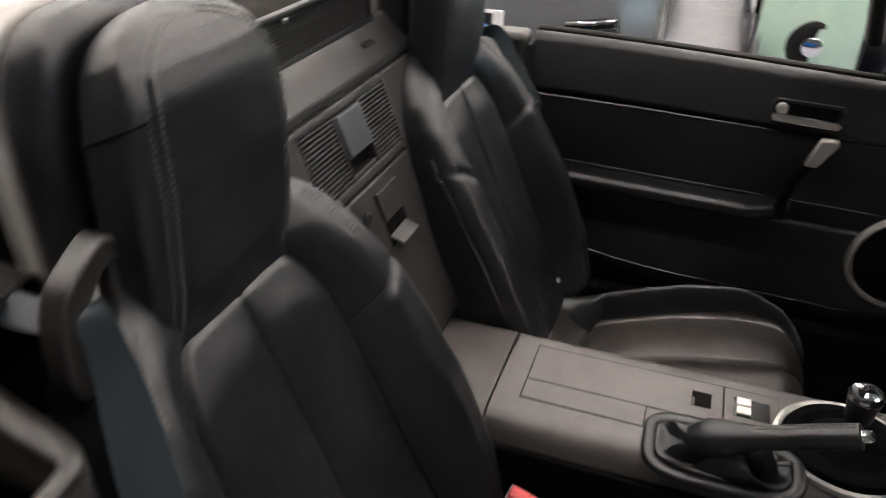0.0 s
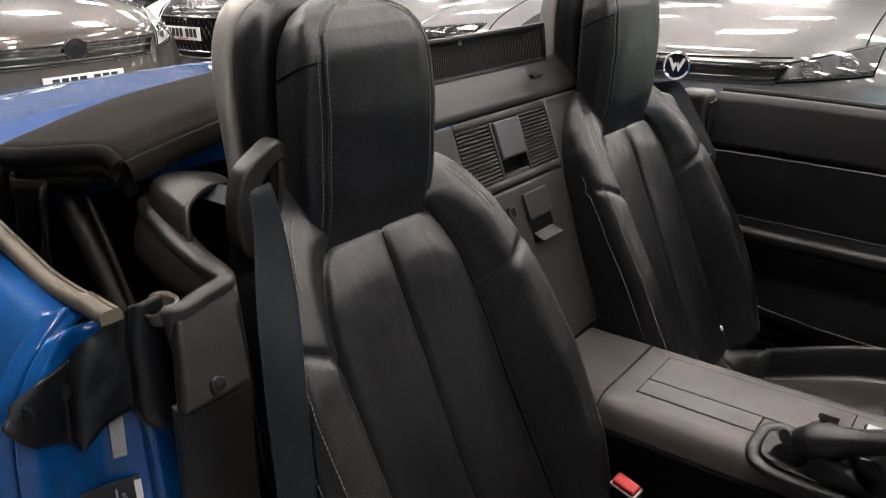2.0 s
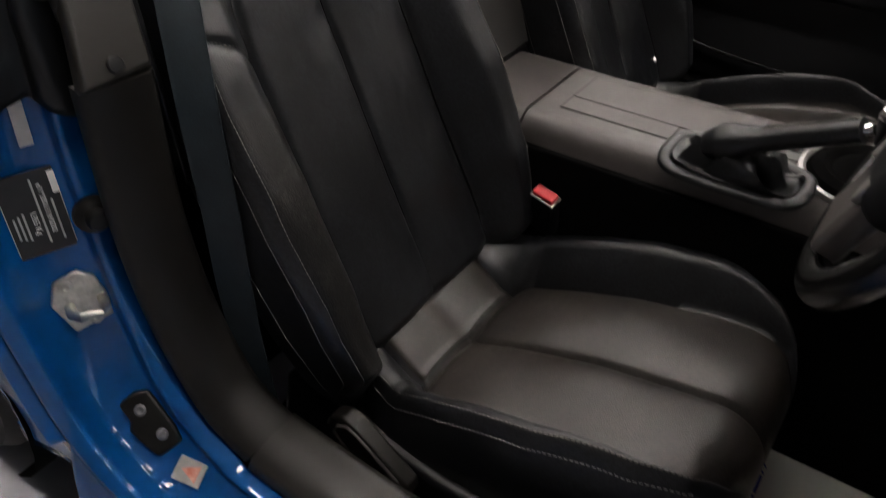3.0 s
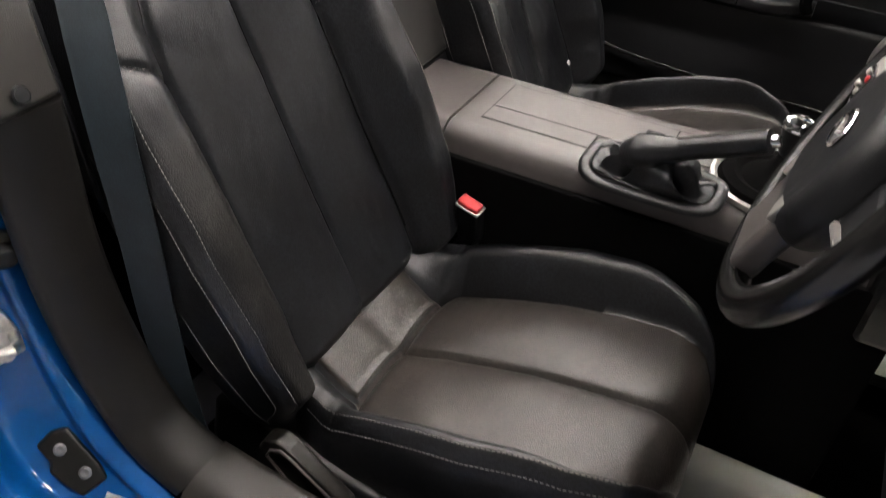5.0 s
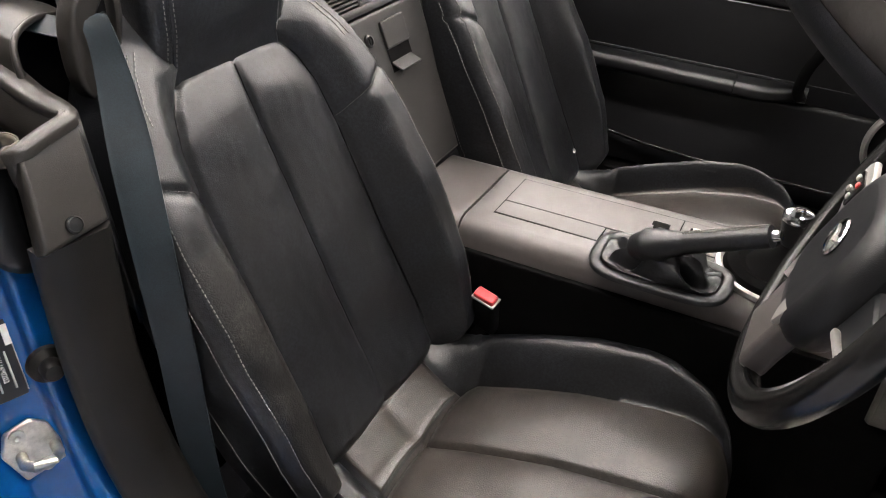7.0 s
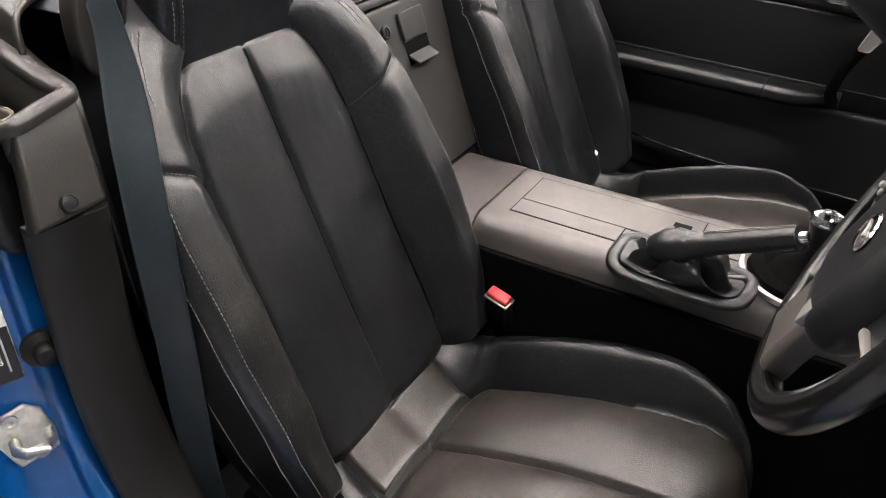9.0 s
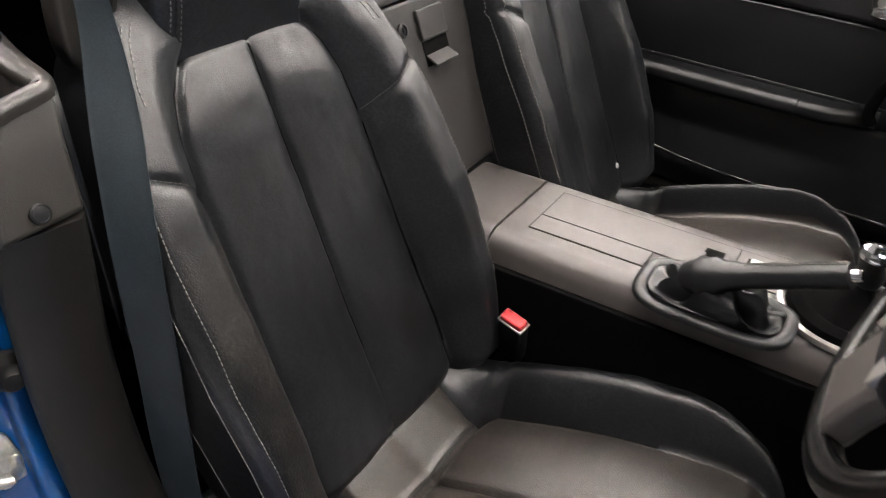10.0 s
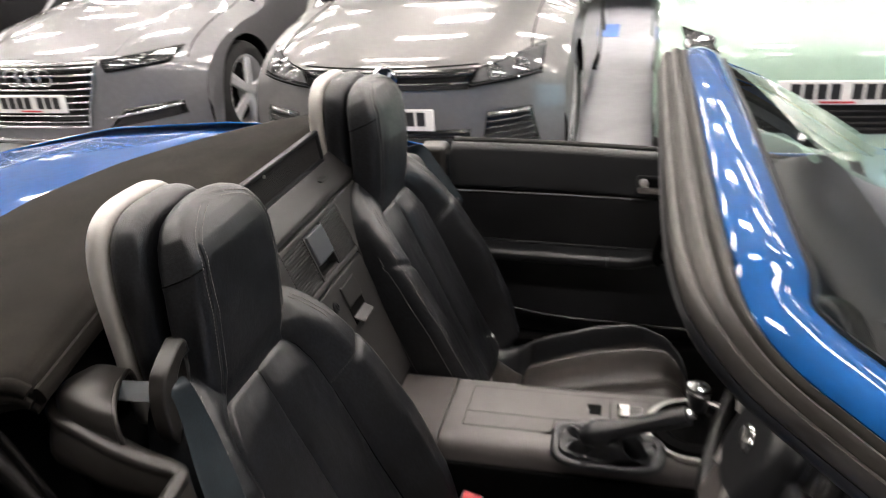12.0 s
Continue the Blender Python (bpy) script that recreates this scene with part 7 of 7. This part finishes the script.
def front_saloon(sh, e):
    q = [(-0.37, 0.36), (0.37, 0.36), (0.44, 0.725), (-0.44, 0.725)]
    q6 = [(-0.36, 0.37), (0.36, 0.37), (0.425, 0.715), (-0.425, 0.715)]
    g = on_skin("grille", sh, q, 0.003, GLOSS_BLACK, e, "black grille with chrome slats", 18, 10)
    slats(sh, q6, 9, g, CHROME, 0.014, 0.22)
    outline(sh, q, g, CHROME)
    for k in range(4):
        p = sh.face(-0.117 + k * 0.078, 0.655)
        lathe("badge_ring", [(0.044, 0), (0.050, 0.004), (0.055, 0), (0.050, -0.004), (0.044, 0)], CHROME, e, "chrome badge ring", 28, axes(p + V(0, -0.028, 0), V(1, 0, 0), V(0, 0, 1), V(0, -1, 0)))
    quad = [(0.50, 0.668), (0.80, 0.686), (0.812, 0.752), (0.46, 0.728)]
    for sg in (-1, 1):
        h = headlight(sh, quad, sg, e, "clear narrow headlight with bright strips", 3, 0.034)
        for k in range(3):
            lq = [(0.52 + 0.085 * k, 0.684), (0.56 + 0.085 * k, 0.686), (0.60 + 0.085 * k, 0.728 + 0.006 * k), (0.57 + 0.085 * k, 0.726 + 0.006 * k)]
            on_skin("lamp_blade", sh, lq if sg > 0 else mirrored(lq), 0.008, WHITE, h, "white lamp blade", 5, 4, 0.004)
        f = [(0.47, 0.335), (0.87, 0.370), (0.86, 0.455), (0.58, 0.450)]
        fq = f if sg > 0 else mirrored(f)
        fo = on_skin("side_intake", sh, fq, 0.012, GLOSS_BLACK, e, "black side intake with bright blade", 12, 5)
        bl = [(0.47, 0.395), (0.86, 0.43), (0.855, 0.443), (0.475, 0.408)]
        on_skin("intake_blade", sh, bl if sg > 0 else mirrored(bl), 0.024, CHROME, fo, "bright intake blade", 10, 2, 0.006)
    lip = [(-0.60, 0.255), (0.60, 0.255), (0.62, 0.275), (-0.62, 0.275)]
    on_skin("lip_trim", sh, lip, 0.006, CHROME, e, "bright lower lip trim", 20, 2, 0.006)
    plate(sh, 0.505, e)
    for sg in (-1, 1):
        sweep("bonnet_line", [sh.point(sg * (0.90 - 0.12 * k / 12), 21 + k) + V(0, 0, 0.001) for k in range(0, 10)], circle(0.004, 6), DARK, e, up=(0, 0, 1))
        sweep("bonnet_crease", [sh.point(sg * (0.52 - 0.05 * k / 12), 21 + k) + V(0, 0, -0.002) for k in range(0, 10)], circle(0.006, 6), PAINT_GREY2, e, up=(0, 0, 1))


def front_wide(sh, e):
    q = [(-0.52, 0.585), (0.52, 0.585), (0.60, 0.700), (-0.60, 0.700)]
    g = on_skin("grille", sh, q, 0.003, GLOSS_BLACK, e, "dark grille with wide bars", 20, 5)
    slats(sh, q, 3, g, PAINT_BROWN, 0.014, 0.34)
    outline(sh, q, g, LAMP_SHELL, w=0.012)
    p = sh.face(0, 0.665)
    lathe("badge", [(0.075, 0), (0.075, 0.010), (0.066, 0.014), (0.060, 0.008), (0.0, 0.010)], LAMP_SHELL, e, "round dark badge", 36, axes(p + V(0, -0.012, 0), V(1, 0, 0), V(0, 0, 1), V(0, -1, 0)))
    quad = [(0.62, 0.610), (0.80, 0.640), (0.86, 0.845), (0.66, 0.760)]
    for sg in (-1, 1):
        headlight(sh, quad, sg, e, "clear headlight with chrome bowls", 2, 0.045, ALLOY)
        f = [(0.55, 0.30), (0.82, 0.32), (0.78, 0.42), (0.58, 0.42)]
        on_skin("side_intake", sh, f if sg > 0 else mirrored(f), 0.003, GLOSS_BLACK, e, "black fog lamp recess", 8, 5)
    on_skin("centre_intake", sh, [(-0.50, 0.26), (0.50, 0.26), (0.48, 0.375), (-0.48, 0.375)], 0.003, GLOSS_BLACK, e, "black lower intake", 14, 4)
    plate(sh, 0.47, e)


def front_black(sh, e):
    q = [(-0.40, 0.42), (0.40, 0.42), (0.47, 0.70), (-0.47, 0.70)]
    g = on_skin("grille", sh, q, 0.003, DARK, e, "black honeycomb grille with chrome frame", 16, 8)
    outline(sh, q, g, CHROME, w=0.014)
    for k in range(6):
        z = 0.45 + 0.042 * k
        for j in range(13):
            x = -0.36 + 0.06 * j + (0.03 if k % 2 else 0)
            if abs(x) < 0.42:
                p = sh.face(x, z)
                lathe("grille_cell", [(0.024, 0), (0.029, 0.006), (0.024, 0.008)], GLOSS_BLACK, g, "", 6, axes(p + V(0, -0.004, 0), V(1, 0, 0), V(0, 0, 1), V(0, -1, 0)))
    p = sh.face(0, 0.69)
    prism("badge_wing", [(-0.04, 0.03), (-0.005, 0.0), (-0.03, -0.035), (0.0, -0.01), (0.03, -0.035), (0.005, 0.0), (0.04, 0.03), (0.0, 0.012)], 0.008, axes(p + V(0, -0.02, 0), V(1, 0, 0), V(0, 0, 1), V(0, -1, 0)), CHROME, e, "chrome badge shape", bevel=0)
    quad = [(0.52, 0.665), (0.76, 0.700), (0.84, 0.850), (0.52, 0.745)]
    for sg in (-1, 1):
        headlight(sh, quad, sg, e, "bright clear headlight", 3, 0.036, ALLOY)
    on_skin("lower_trim", sh, [(-0.55, 0.36), (0.55, 0.36), (0.55, 0.375), (-0.55, 0.375)], 0.01, CHROME, e, "thin chrome lower trim", 16, 2, 0.006)
    on_skin("lower_trim", sh, [(-0.62, 0.27), (0.62, 0.27), (0.62, 0.282), (-0.62, 0.282)], 0.01, CHROME, e, "thin chrome lower trim", 16, 2, 0.006)
    plate(sh, 0.565, e)


def front_plain(sh, e):
    on_skin("grille", sh, [(-0.42, 0.60), (0.42, 0.60), (0.45, 0.68), (-0.45, 0.68)], 0.004, GLOSS_BLACK, e, "black grille", 14, 4)
    quad = [(0.45, 0.64), (0.74, 0.68), (0.80, 0.84), (0.50, 0.74)]
    for sg in (-1, 1):
        headlight(sh, quad, sg, e, "clear headlight", 2, 0.055)
    plate(sh, 0.46, e)


def front_mint(sh, e):
    quad = [(0.52, 0.70), (0.65, 0.715), (0.69, 0.80), (0.56, 0.775)]
    for sg in (-1, 1):
        headlight(sh, quad, sg, e, "clear headlight", 2, 0.055)
        f = [(0.50, 0.335), (0.65, 0.345), (0.69, 0.485), (0.56, 0.470)]
        fq = f if sg > 0 else mirrored(f)
        p = sh.face(sg * 0.60, 0.43)
        fo = lathe("fog_recess", [(0.105, -0.030), (0.104, 0.008), (0.090, 0.014), (0.078, 0.004), (0.0, 0.004)], RUBBER, e, "round black fog lamp surround", 32, axes(p + V(0, 0.004, 0), V(1, 0, 0), V(0, 0, 1), V(sg * 0.35, -0.94, 0).normalized()))
        lathe("fog_lamp", [(0.042, 0), (0.042, 0.012), (0.036, 0.016), (0.0, 0.018)], CHROME, fo, "round fog lamp", 24, axes(p + V(0, -0.010, 0), V(1, 0, 0), V(0, 0, 1), V(0, -1, 0)))
    g = on_skin("grille", sh, [(-0.33, 0.36), (0.33, 0.36), (0.38, 0.52), (-0.38, 0.52)], 0.004, RUBBER, e, "black slatted grille", 14, 6)
    slats(sh, [(-0.33, 0.37), (0.33, 0.37), (0.37, 0.51), (-0.37, 0.51)], 5, g, RUBBER, 0.014, 0.4)
    plate(sh, 0.56, e)


def short(prof, k, dz=0.0):
    return [(l * k if l > 0.3 else l, z + dz * smooth01((z - 0.6) / 0.3), s) for l, z, s in prof]


parked_car("hatchback", "silver grey hatchback with smoked headlights, parked", (-0.975, 2.36), 0, Shape(HATCH, 0.885, 4.2, 0.30, 0.10, 0.72, (0.92, 3.5), 0.325), PAINT_GREY, front_hatch)
parked_car("executive_car", "silver executive car with large chrome grille, parked", (-3.32, 2.56), 0, Shape(SALOON, 0.955, 4.95, 0.42, 0.10, 0.70, (0.95, 3.86), 0.345), PAINT_GREY2, front_saloon)
bronze = parked_car("family_car", "bronze grey family car with wide grille, parked", (-4.36, 1.30), 90, Shape(short(SALOON, 0.98, 0.06), 0.93, 4.8, 0.34, 0.08, 0.70, (0.95, 3.7), 0.33), PAINT_BROWN, front_wide)
black = parked_car("supermini", "black supermini with honeycomb grille, parked", (-5.68, 2.92), 0, Shape(short(HATCH, 0.95, 0.05), 0.86, 4.0, 0.34, 0.10, 0.72, (0.85, 3.3), 0.31), PAINT_BLACK, front_black)
white = parked_car("white_hatchback", "white hatchback parked beside the black supermini", (-8.1, 3.3), 0, Shape(HATCH, 0.88, 4.2, 0.32, 0.10, 0.72, (0.9, 3.5), 0.32), PAINT_WHITE, front_plain)
mint = parked_car("city_car", "mint green city car with round fog lamps, parked", (1.17, 2.55), 0, Shape(short(HATCH, 0.86, 0.06), 0.80, 3.6, 0.30, 0.10, 0.72, (0.72, 2.95), 0.30), PAINT_MINT, front_mint)
far = parked_car("far_estate", "pale silver car parked across the aisle", (2.2, 10.2), 90, Shape(SALOON, 0.92, 4.95, 0.40, 0.10, 0.70, (0.95, 3.8), 0.33), PAINT_WHITE, front_plain)
